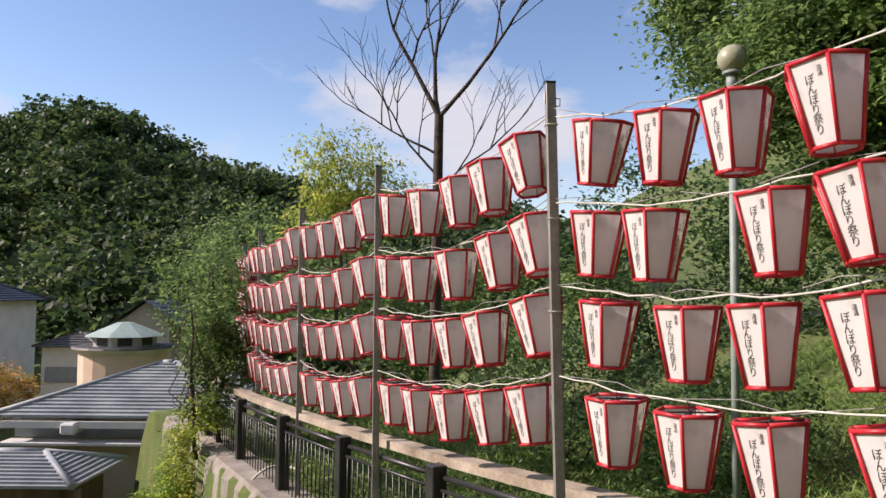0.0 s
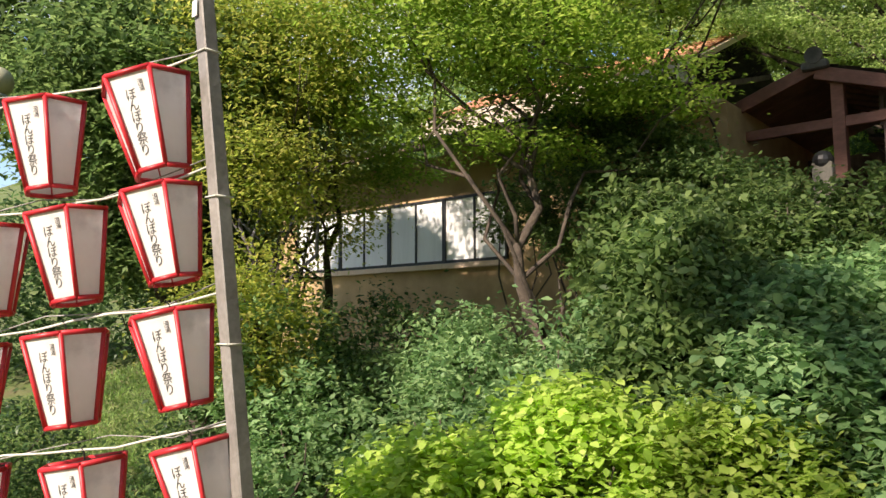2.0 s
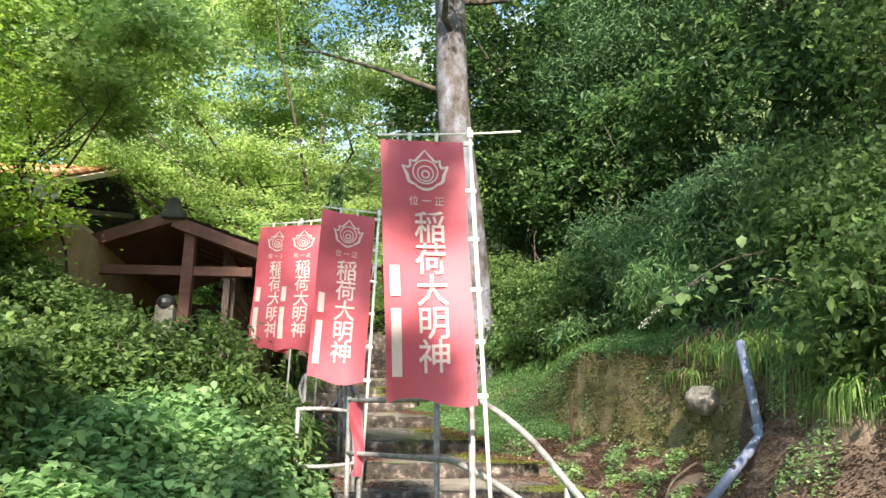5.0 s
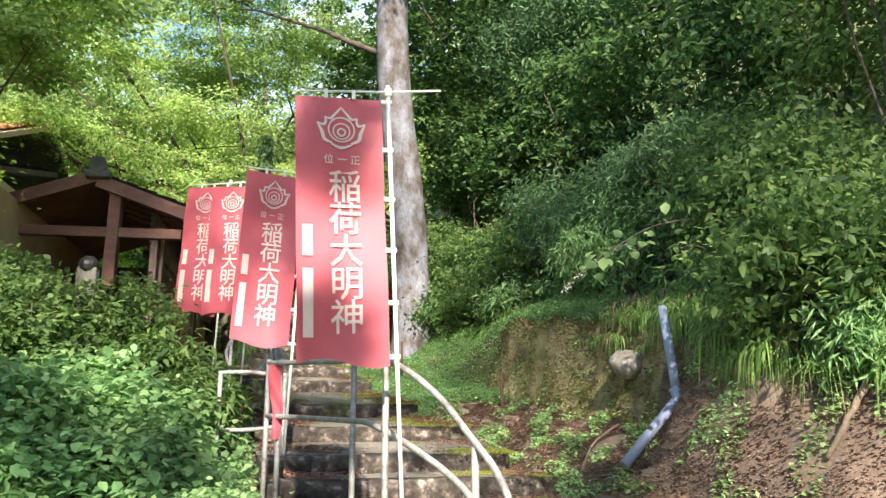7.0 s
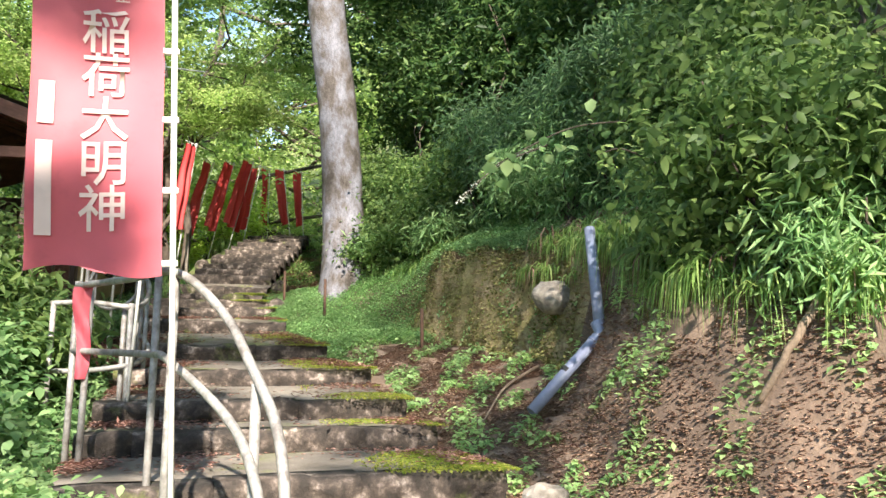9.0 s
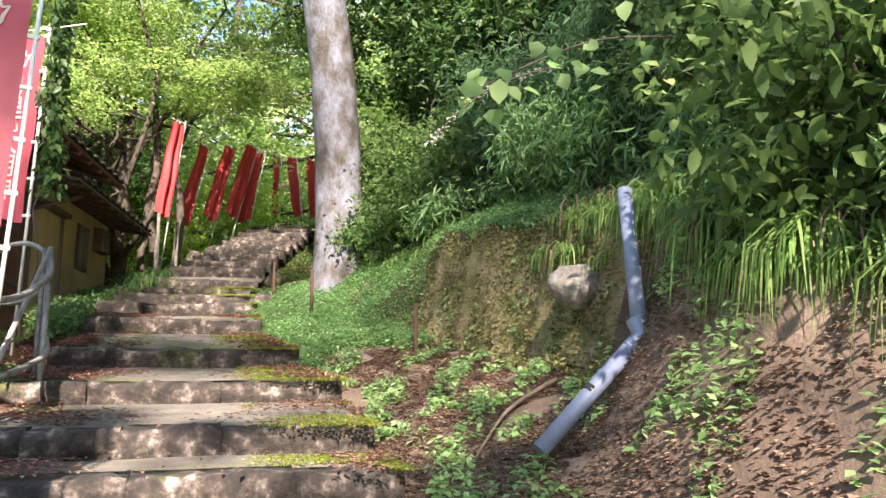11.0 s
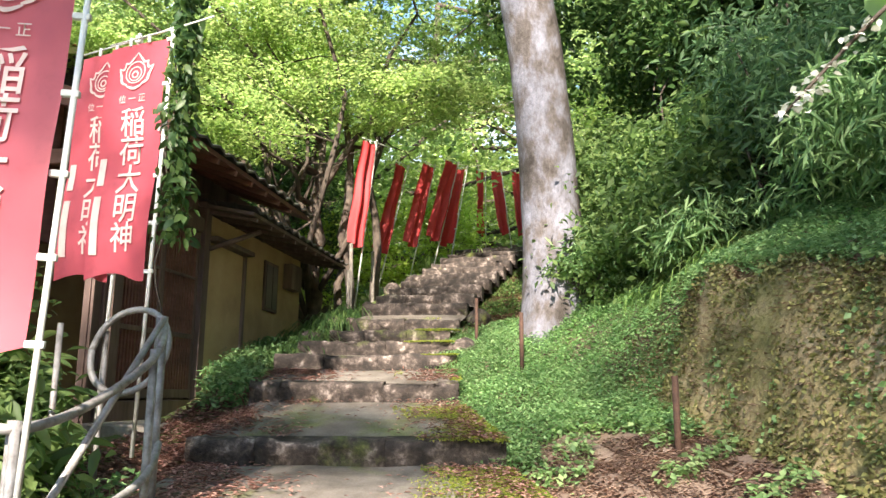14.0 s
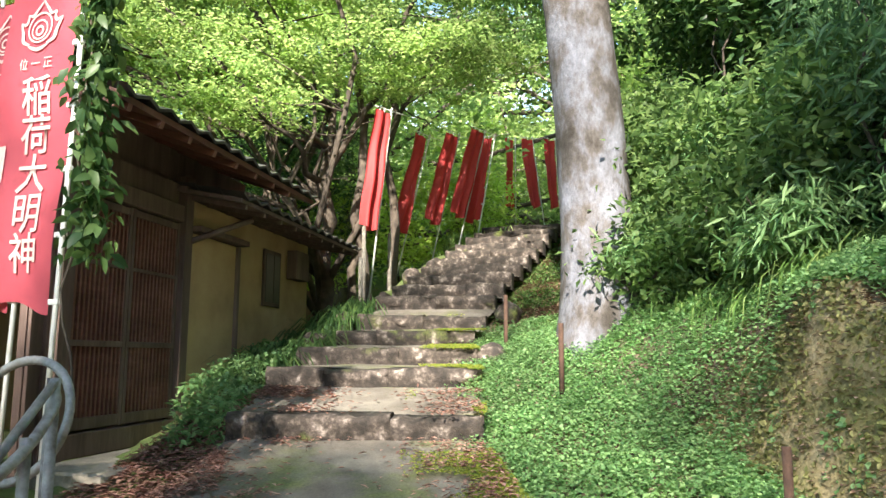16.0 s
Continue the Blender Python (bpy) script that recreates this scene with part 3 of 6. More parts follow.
def square_post(at, top, lean, lean_dir):
    x, y = at
    g = land_z(x, y) - 0.3
    p = thing("rack_post", (x, y, g), "square galvanised steel post of a lantern rack", "post", "posts of the lantern rack")
    shear = math.tan(radians(lean))
    h = top - g
    bm = boxes(((-0.033, -0.033, 0), (0.033, 0.033, h)), bevel=0.006)
    for v in bm.verts:
        off = shear * (v.co.z + g - 1.11)
        v.co.x += lean_dir.x * off
        v.co.y += lean_dir.y * off
    part("shaft", bm, M["post"], p)
    o = lean_dir * shear * (top - 1.11)
    part("cap", boxes(((o.x - 0.036, o.y - 0.036, h), (o.x + 0.036, o.y + 0.036, h + 0.012)), bevel=0.004), M["black"], p, "dark post cap")
    part("tag", boxes(((o.x - 0.039, o.y - 0.02, h - 0.13), (o.x - 0.0345, o.y + 0.015, h - 0.06))), M["white"], p, "small white label plate")
    for w in (0.28, 0.9, 1.5):
        bm = bmesh.new()
        off = lean_dir * shear * (top - w - 1.11)
        tube(bm, [(off.x + 0.039 * sx, off.y + 0.039 * sy, h - w) for sx, sy in ((-1, -1), (1, -1), (1, 1), (-1, 1), (-1, -1))], 0.004, 5)
        part("cable_tie", bm, M["wire"], p, "pale cable tie")
    bm = bmesh.new()
    tube(bm, [(o.x + 0.03, o.y, h - 0.1), (o.x + 0.065, o.y, h - 0.1), (o.x + 0.065, o.y, h - 0.15), (o.x + 0.03, o.y, h - 0.15)], 0.004, 5)
    part("hook", bm, M["black"], p, "small steel eye")
    return p


line_dir = Vector((-0.47, 0.88, 0))
for at, top, lean in POSTS:
    square_post(at, top, -lean, Vector((0.47, -0.88, 0)))


def text_mesh(body, size, name="lettering", spacing=1.0, align="CENTER", bold=0.0):
    cu = bpy.data.curves.new(name, "FONT")
    cu.body, cu.size, cu.align_x, cu.align_y = body, size, align, "TOP"
    cu.space_line = spacing
    cu.offset = size * bold
    cu.resolution_u = 2
    tmp = bpy.data.objects.new(name, cu)
    scene.collection.objects.link(tmp)
    dg = bpy.context.evaluated_depsgraph_get()
    me = bpy.data.meshes.new_from_object(tmp.evaluated_get(dg))
    me.name = name
    bpy.data.objects.remove(tmp)
    return me


def shape_text(me, stretch_x=1.0, height=None):
    """Centre a lettering on its top edge and fit it to a height."""
    co = np.zeros(len(me.vertices) * 3)
    me.vertices.foreach_get("co", co)
    co = co.reshape(-1, 3)
    co[:, 0] -= (co[:, 0].min() + co[:, 0].max()) / 2
    co[:, 1] -= co[:, 1].max()
    s = height / -co[:, 1].min() if height else 1.0
    co[:, 1] *= s
    co[:, 0] *= s * stretch_x
    me.vertices.foreach_set("co", co.reshape(-1))
    me.update()
    return me


LAN_H, LAN_T, LAN_B = 0.43, 0.204, 0.124


def lantern_proto():
    """A six-sided paper lantern, wide at the top, hung by its rim."""
    lan = thing("paper_lantern", (0, 0, -200), "six-sided white paper lantern with red frame and brush lettering", "lantern", "lanterns on the rack")
    ring = lambda r, z: [Vector((r * math.cos(radians(60 * k)), r * math.sin(radians(60 * k)), z)) for k in range(6)]
    top, bot = ring(LAN_T, -0.02), ring(LAN_B, -0.02 - LAN_H)
    for k in range(6):
        a, b, c, d = top[k], top[(k + 1) % 6], bot[(k + 1) % 6], bot[k]
        nrm = (b - a).cross(d - a).normalized()
        if nrm.dot(a) < 0:
            nrm = -nrm
        bm = bmesh.new()
        vo = [bm.verts.new(p - nrm * 0.004) for p in (a, b, c, d)]
        vi = [bm.verts.new(p - nrm * 0.007) for p in (a, b, c, d)]
        bm.faces.new(vo)
        bm.faces.new(vi[::-1])
        for e in range(4):
            bm.faces.new((vo[e], vi[e], vi[(e + 1) % 4], vo[(e + 1) % 4]))
        bmesh.ops.recalc_face_normals(bm, faces=bm.faces[:])
        white = k % 2 == 0
        pan = part("panel", bm, M["paper"] if white else M["frost"], lan, "white lettered paper panel" if white else "greyish frosted paper panel")
        if white:
            mid_t, mid_b = (a + b) / 2, (c + d) / 2
            down = (mid_b - mid_t).normalized()
            across = nrm.cross(down) * -1
            across = (-down).cross(nrm)
            rot = Matrix((across, -down, nrm)).transposed().to_4x4()
            for me, off in ((LET_BIG, (-0.010, -0.075)), (LET_SMALL, (0.044, -0.045))):
                tx = put_mesh("lettering", me, M["ink"], pan)
                tx["label"] = "black brush lettering"
                tx.matrix_basis = Matrix.Translation(mid_t - nrm * 0.002) @ rot @ pose(off[0], off[1], 0)
    bm = bmesh.new()
    for k in range(6):
        tube(bm, [top[k], bot[k]], 0.0115, 6)
        tube(bm, [top[k], top[(k + 1) % 6]], 0.013, 6)
        tube(bm, [bot[k], bot[(k + 1) % 6]], 0.013, 6)
    part("frame", bm, M["red"], lan, "red painted wooden frame")
    bm = bmesh.new()
    tube(bm, [top[0], top[3]], 0.006, 5)
    tube(bm, [top[1], top[4]], 0.006, 5)
    tube(bm, [(0, 0, -0.02), (0, 0, 0.03), (0.012, 0, 0.045), (0, 0, 0.05)], 0.004, 5)
    part("hanger", bm, M["black"], lan, "wire hanger")
    bm = bmesh.new()
    tube(bm, [(0, 0, -0.02), (0, 0, -0.09)], 0.018, 8)
    part("lamp_socket", bm, M["black"], lan, "black lamp socket")
    return lan


LET_BIG = shape_text(text_mesh("ぼ\nん\nぼ\nり\n祭\nり", 0.05, spacing=0.86, bold=0.0), 0.84, 0.30)
LET_SMALL = shape_text(text_mesh("湯\n涌", 0.03, spacing=0.9), 0.9, 0.055)
lantern = lantern_proto()
face_turn = math.degrees(math.atan2(-0.42, -0.91)) - 24
first = True
rl = random.Random(11)
for s in range(len(SLOTS)):
    (a, _, la), (b, _, lb) = POSTS[s], POSTS[s + 1]
    for w in range(4):
        z0, z1 = WIRES[s][w], WIRES[s + 1][w]
        sag = 0.17 - 0.02 * w if s < 2 else 0.12

        def on_wire(t):
            o0 = line_dir * math.tan(radians(la)) * (z0 - 1.11)
            o1 = line_dir * math.tan(radians(lb)) * (z1 - 1.11)
            p = (Vector((a[0], a[1], z0)) + o0).lerp(Vector((b[0], b[1], z1)) + o1, t)
            p.z -= 4 * sag * t * (1 - t)
            return p
        bm = bmesh.new()
        tube(bm, [on_wire(k / 16) + Vector((rl.uniform(-0.012, 0.012), rl.uniform(-0.012, 0.012), 0.03 + rl.uniform(-0.014, 0.014))) for k in range(17)], 0.0055, 5)
        cab = part("lantern_cable", bm, M["wire"], None)
        tagged(cab, "pale electric cable strung between the rack posts", "cable", "cables of the lantern rack")
        bm = bmesh.new()
        tube(bm, [on_wire(k / 10) + Vector((0, 0, 0.05 + 0.03 * math.sin(k * 2.1 + w))) for k in range(11)], 0.003, 4)
        cab = part("guy_wire", bm, M["galv"], None)
        tagged(cab, "thin steel wire holding up the lanterns", "wire", "cables of the lantern rack")
        for t in SLOTS[s][w]:
            e0, e1 = math.tan(radians(la)) * (z0 - 1.11), math.tan(radians(lb)) * (z1 - 1.11)
            run = (Vector(b) - Vector(a)).length
            t = (t * run - e0) / (run - e0 + e1)
            p = on_wire(t)
            slope = math.degrees(math.atan2((on_wire(t + 0.02).z - on_wire(t - 0.02).z), (on_wire(t + 0.02) - on_wire(t - 0.02)).to_2d().length))
            tilt = Matrix.Rotation(radians(slope * 1.15 + rl.uniform(-2, 2)), 4, Vector((0.88, 0.47, 0)))
            m = Matrix.Translation(p) @ tilt @ Matrix.Rotation(radians(face_turn + rl.uniform(-6, 6)), 4, "Z") @ Matrix.Scale(0.93, 4)
            if first:
                lantern.matrix_basis = m
                first = False
            else:
                copy_thing(lantern, m)

# ---------------------------------------------------------------- red banners
BAN_W, BAN_H = 0.56, 1.72


def cloth_mesh(name, w, h, seed, amp=0.02, nu=10, nv=24, folds=5.0):
    r = random.Random(seed)
    ph = r.uniform(0, 6)
    X, Z = np.meshgrid(np.linspace(0, w, nu), np.linspace(0, -h, nv), indexing="ij")
    Y = amp * np.sin(X / w * folds + ph + Z * 1.3) * (0.3 + 0.7 * -Z / h) + min(0.5 * amp, 0.012) * np.sin(Z * 7 + ph)
    Z = Z + 0.035 * np.sin(X / w * 5.3 + ph) * (Z / h) ** 3
    return X, Y, Z


def crest_bm():
    """A ringed jewel with flames at its sides and top, as flat printed ribbons."""
    bm = bmesh.new()

    def ribbon(pts, width):
        line = spline([(x, y, 0) for x, y in pts], 6)
        rows = []
        for i, p in enumerate(line):
            d = (line[min(i + 1, len(line) - 1)] - line[max(i - 1, 0)]).normalized()
            w = width * (0.35 + 0.65 * math.sin(math.pi * i / (len(line) - 1)))
            side = Vector((-d.y, d.x, 0)) * w
            rows.append((bm.verts.new(p + side), bm.verts.new(p - side)))
        for q, r in zip(rows, rows[1:]):
            bm.faces.new((q[0], q[1], r[1], r[0]))

    for rr, th, y in ((0.088, 0.010, 0.0), (0.058, 0.009, -0.012), (0.030, 0.012, -0.018)):
        n = 40
        rim = [[bm.verts.new((q * math.cos(2 * math.pi * k / n), y + q * math.sin(2 * math.pi * k / n), 0)) for k in range(n)] for q in (rr, rr - th)]
        for k in range(n):
            bm.faces.new((rim[0][k], rim[0][(k + 1) % n], rim[1][(k + 1) % n], rim[1][k]))
    for sx in (-1, 1):
        ribbon([(sx * 0.06, -0.095), (sx * 0.11, -0.07), (sx * 0.125, -0.02), (sx * 0.155, 0.045)], 0.012)
        ribbon([(sx * 0.155, 0.045), (sx * 0.115, 0.03), (sx * 0.10, 0.055), (sx * 0.105, 0.085)], 0.009)
        ribbon([(sx * 0.105, 0.085), (sx * 0.07, 0.075), (sx * 0.045, 0.10), (0.0, 0.155)], 0.009)
    ribbon([(-0.07, -0.10), (0.0, -0.125), (0.07, -0.10)], 0.010)
    return bm


def crest_mesh():
    me = bpy.data.meshes.new("crest")
    bm = crest_bm()
    bm.to_mesh(me)
    bm.free()
    return me


KANJI = shape_text(text_mesh("稲\n荷\n大\n明\n神", 0.22, spacing=0.93, bold=0.008), 0.95, 1.04)
SMALL = shape_text(text_mesh("位 一 正", 0.075, bold=0.004), 1.0, 0.062)
CREST = crest_mesh()


def banner(at, turn, label, lean=(0.0, 0.0), pole_h=2.6, flip=1, cloth="cloth", seed=1, scale=1.0, foot=0.0, name="banner", lettered=True, curl=0.0, width=BAN_W):
    """A tall cloth banner on a pole with a cross rod. at: where the cloth's top pole corner hangs. turn: the way the cloth faces."""
    x, y, z = at
    b = thing("banner", Matrix.Translation(at) @ Matrix.Rotation(radians(turn), 4, "Z") @ Matrix.Rotation(radians(lean[0]), 4, "Y") @ Matrix.Rotation(radians(lean[1]), 4, "X") @ Matrix.Scale(scale, 4),
              label, "banner", "red shrine banners")
    w, h = width, BAN_H
    amp = 0.026 + curl * 0.12
    X, Y, Z = cloth_mesh("cloth", w, h, seed, amp, 24 if curl == 0 else 26, 60 if curl == 0 else 24, 5.0 + 12 * curl)
    X = -flip * (X + 0.045)
    pts = np.stack([X, Y, Z], -1)
    nu, nv = X.shape
    idx = np.arange(nu * nv).reshape(nu, nv)
    F = np.stack([idx[:-1, :-1], idx[1:, :-1], idx[1:, 1:], idx[:-1, 1:]], -1).reshape(-1, 4)
    me = bpy.data.meshes.new("cloth")
    me.from_pydata(pts.reshape(-1, 3).tolist(), [], F.tolist())
    me.polygons.foreach_set("use_smooth", np.ones(len(F), dtype=bool))
    cl = put_mesh("cloth", me, M[cloth], b)
    cl["label"] = "faded red cloth"

    def drape(me0, ox, oz, nm, lab, sx=1.0):
        """A print laid on the cloth, following its folds."""
        me1 = me0.copy()
        co = np.zeros(len(me1.vertices) * 3)
        me1.vertices.foreach_get("co", co)
        co = co.reshape(-1, 3)
        px = np.clip(ox + co[:, 0] * sx, 0.0, w)
        pz = oz + co[:, 1]
        ph = random.Random(seed).uniform(0, 6)
        u = w - px if flip > 0 else px
        py = amp * np.sin(u / w * 5 + ph + pz * 1.3) * (0.3 + 0.7 * -pz / h) + min(0.5 * amp, 0.012) * np.sin(pz * 7 + ph)
        xx = px - w - 0.045 if flip > 0 else px + 0.045
        me1.vertices.foreach_set("co", np.stack([xx, py - 0.010, pz], -1).reshape(-1))
        me1.update()
        ob = put_mesh(nm, me1, M["print"], cl)
        ob["label"] = lab

    if lettered:
        drape(KANJI, w * 0.55, -0.50, "lettering", "pale printed characters")
        drape(SMALL, w * 0.52, -0.40, "lettering", "small pale printed characters")
        drape(CREST, w * 0.52, -0.23, "crest", "pale printed flaming jewel crest")
        for zz, hh in ((-0.86, 0.20), (-1.14, 0.42)):
            m0 = ground_grid("name_strip", np.linspace(-0.032, 0.032, 4), np.linspace(-hh, 0, 12), lambda X, Y: X * 0, 0, 1)
            drape(m0, 0.07, zz, "name_strip", "plain white strip for a name")
    for k in range(6):
        zz = -0.02 - k * (h - 0.05) / 5
        part("tie", boxes(((-flip * 0.0 - 0.05, -0.012, zz - 0.014), (0.022, 0.012, zz + 0.014)), bevel=0.003), M["white"], b, "white cloth tie")
    for k in (0.3, 0.62):
        part("tie", boxes(((-flip * (0.06 + w * k) - 0.012, -0.008, -0.01), (-flip * (0.06 + w * k) + 0.012, 0.008, 0.055)), bevel=0.003), M["white"], b, "white cloth tie")
    bm = bmesh.new()
    tube(bm, [(0, 0, 0.1), (0, 0, -pole_h)], 0.0135, 8)
    part("pole", bm, M["white"], b, "white plastic pole")
    bm = bmesh.new()
    tube(bm, [(-flip * (w + 0.06), 0, 0.03), (0, 0, 0.055), (flip * 0.36, 0, 0.085)], 0.007, 6)
    part("cross_rod", bm, M["white"], b, "thin white cross rod")
    part("joint", boxes(((-0.022, -0.022, 0.02), (0.022, 0.022, 0.08)), bevel=0.006), M["white"], b, "white pole joint")
    return b


lab_near = "faded red lettered cloth banner on a white pole by stairs"
banner((5.10, -1.12, 3.60), -86, lab_near, (-2.6, 0.5), 3.2, seed=1)
banner((8.0, -0.545, 4.0), -74, lab_near, (2.2, 0.5), 2.9, seed=2)
banner((9.95, 0.44, 4.52), -108, lab_near, (2.0, 0), 2.9, seed=3, scale=0.95)
banner((9.80, 0.10, 4.50), -106, lab_near, (1.5, 0), 2.9, seed=4, scale=0.95)
far_label = "bright red cloth banner on a slanting pole beside upper steps"
for k, (x, y, z, turn, ln) in enumerate([(17.0, 0.46, 6.15, -28, 6), (19.5, 0.42, 6.5, -28, 13), (20.5, 0.05, 6.8, -30, 12), (21.0, -0.38, 7.0, -34, 13), (21.3, -0.55, 7.0, -120, 10), (25.0, -0.62, 8.0, -35, 0), (25.0, -1.05, 8.0, -40, -7), (25.2, -1.6, 8.0, -40, -3)]):
    b = banner((x, y, z), turn, far_label, (0, 0), 2.75, cloth="cloth_bright", seed=20 + k, curl=0.42, width=0.28 if k == 0 else 0.34, lettered=False)
    b.matrix_basis = Matrix.Translation((x, y, z)) @ Matrix.Rotation(radians(ln), 4, "X") @ Matrix.Rotation(radians(turn), 4, "Z")

# ---------------------------------------------------------------- pipe handrails


def pipe(name, pts, r=0.021, material="galv", parent=None, label="", n=6):
    bm = bmesh.new()
    tube(bm, spline(pts, n) if len(pts) > 2 else pts, r, 10)
    return part(name, bm, M[material], parent, label)


def upright(parent, x, y, top, r=0.021):
    pipe("upright", [(x, y, land_z(x, y) - 0.25), (x, y, top)], r, "galv", parent)


low_rail = thing("handrail", (5.3, -1.15, land_z(5.3, -1.15)), "grey galvanised pipe handrail curving down at the foot of the steps", "handrail", "pipe handrails")
low_rail.matrix_basis = Matrix()
pipe("top_rail", [(6.85, -0.33, 2.02), (6.1, -0.8, 1.97), (5.45, -1.16, 1.92), (5.1, -1.42, 1.70), (4.8, -1.58, 1.44), (4.55, -1.69, 1.22), (4.38, -1.735, 0.95), (4.33, -1.75, 0.55), (4.32, -1.75, 0.1)], parent=low_rail)
pipe("mid_rail", [(6.85, -0.33, 1.60), (6.1, -0.92, 1.55), (5.6, -1.12, 1.50), (5.0, -1.47, 1.24), (4.62, -1.62, 1.0), (4.5, -1.68, 0.65), (4.45, -1.70, 0.2)], parent=low_rail)
for x, y, top in ((6.85, -0.33, 2.05), (6.78, -0.43, 2.05), (6.0, -0.98, 1.98), (5.45, -1.16, 1.92), (4.76, -1.60, 1.38)):
    upright(low_rail, x, y, top)
up_rail = thing("handrail", Matrix(), "grey galvanised pipe handrail with cross brace and round hoop", "handrail", "pipe handrails")
pipe("top_rail", [(8.15, 0.22, 2.04), (8.05, -0.1, 2.04), (8.0, -0.42, 2.0), (8.4, -0.44, 2.08), (9.0, -0.36, 2.28), (9.35, -0.24, 2.44), (9.4, -0.2, 2.52)], parent=up_rail)
pipe("mid_rail", [(8.15, 0.22, 1.5), (8.05, -0.1, 1.5), (8.0, -0.42, 1.54), (8.4, -0.44, 1.6), (9.0, -0.38, 1.72), (9.38, -0.24, 1.86)], parent=up_rail)
for x, y, top in ((8.0, -0.42, 2.03), (8.06, -0.36, 2.03), (9.12, -0.32, 2.36), (9.38, -0.22, 2.56), (9.44, -0.16, 2.56), (8.14, 0.2, 2.04)):
    upright(up_rail, x, y, top)
pipe("brace", [(8.05, -0.44, 1.56), (9.38, -0.22, 2.55)], 0.018, parent=up_rail)
pipe("hoop", [(9.55 + 0.08 * math.sin(a), 0.08 + 0.24 * math.cos(a), 2.38 + 0.25 * math.sin(a)) for a in [k * math.pi / 6 for k in range(13)]], 0.02, parent=up_rail, n=3)
for x, y in ((9.1, 0.22), (9.62, 0.28)):
    upright(up_rail, x, y, 2.5, 0.016)

# ---------------------------------------------------------------- right bank: drain pipe, stakes, stump, stone
drain = thing("drain_pipe", (0, 0, 0), "blue-grey plastic drain pipe bent over the earth bank", "pipe")
pipe("upper_length", [(7.70, -4.20, 2.70), (7.315, -4.10, 1.80)], 0.047, "pvc", drain)
pipe("lower_length", [(7.30, -4.07, 1.74), (7.20, -3.48, 1.17)], 0.047, "pvc", drain)
pipe("elbow", [(7.345, -4.085, 1.86), (7.30, -4.10, 1.76), (7.29, -4.02, 1.69)], 0.054, "pvc", drain, "pipe elbow collar")
pipe("collar", [(7.26, -3.80, 1.48), (7.255, -3.77, 1.453)], 0.052, "black", drain, "dark joint ring")
for x, y, z0, z1 in ((10.4, -3.15, 1.6, 2.26), (12.75, -2.08, 2.35, 2.92), (14.6, -1.45, 2.6, 3.3)):
    bm = bmesh.new()
    tube(bm, [(0, 0, 0), (0.01, 0.0, z1 - z0)], 0.022, 7)
    ob = part("iron_stake", bm, M["rust"])
    ob.location = (x, y, z0)
    tagged(ob, "rusty iron stake driven into the bank", "stake", "stakes along the stairs")


def rock(name, at, size, seed, material, label, category="stone", squash=(1, 1, 1)):
    bm = bmesh.new()
    bmesh.ops.create_icosphere(bm, subdivisions=3, radius=1)
    for v in bm.verts:
        d = 1 + 0.22 * noise.noise(v.co * 1.7 + Vector((seed, 0, 0))) + 0.12 * noise.noise(v.co * 4 + Vector((0, seed, 0)))
        v.co = Vector((v.co.x * squash[0], v.co.y * squash[1], v.co.z * squash[2])) * d * size
    for f in bm.faces:
        f.smooth = seed % 2 == 0
    ob = part(name, bm, material)
    ob.location = at
    return tagged(ob, label, category)


rock("stone", (5.98, -3.18, land_z(5.98, -3.18) + 0.06), 0.15, 3, M["cutwood"], "pale broken stone on the earth slope", squash=(0.8, 1, 0.8))
rock("boulder", (8.46, -4.12, 2.19), 0.20, 8, M["cutwood"], "pale rounded stone set in the cut bank", squash=(0.85, 1.05, 0.78))

# ---------------------------------------------------------------- gate building beside the stairs
GATE = Matrix.Translation((13.35, 1.6, 2.0))
gate = thing("gatehouse", GATE, "low timber gatehouse with ochre plaster walls and tiled roof", "building")


def gpart(name, material, *bxs, parent=None, label="", bevel=0.006):
    return part(name, boxes(*bxs, bevel=bevel), M[material], parent if parent else gate, label)


# in its own measure: x along the stairs, y away from them, z up
gpart("sill_beam", "timber", ((-1.56, -0.06, -0.12), (0.0, 0.12, 0.06)))
gpart("post", "timber", ((0.0, -0.07, -0.2), (0.14, 0.1, 2.4)))
gpart("post", "timber", ((-1.71, -0.07, -0.2), (-1.56, 0.1, 2.4)))
gpart("lintel", "timber", ((-1.56, -0.05, 1.94), (0.0, 0.09, 2.1)))
gpart("wall", "plaster", ((0.14, 0.0, -0.4), (3.45, 0.1, 2.2)), label="ochre plaster wall", bevel=0)
gpart("wall", "timber", ((-1.56, 0.02, 2.1), (0.0, 0.08, 2.32)), label="dark timber boarding", bevel=0)
gpart("wall", "timber", ((-1.56, 0.11, 2.2), (1.62, 0.17, 2.68)), label="dark boarding under the eaves", bevel=0)
gpart("boarding", "timber", ((-1.95, 0.0, -0.5), (-1.71, 0.06, 2.3)), label="dark timber boarding", bevel=0)
for k in range(2):
    gpart("batten", "timber", ((-1.94 + k * 0.16, -0.03, -0.4), (-1.91 + k * 0.16, -0.002, 2.3)), bevel=0.003)
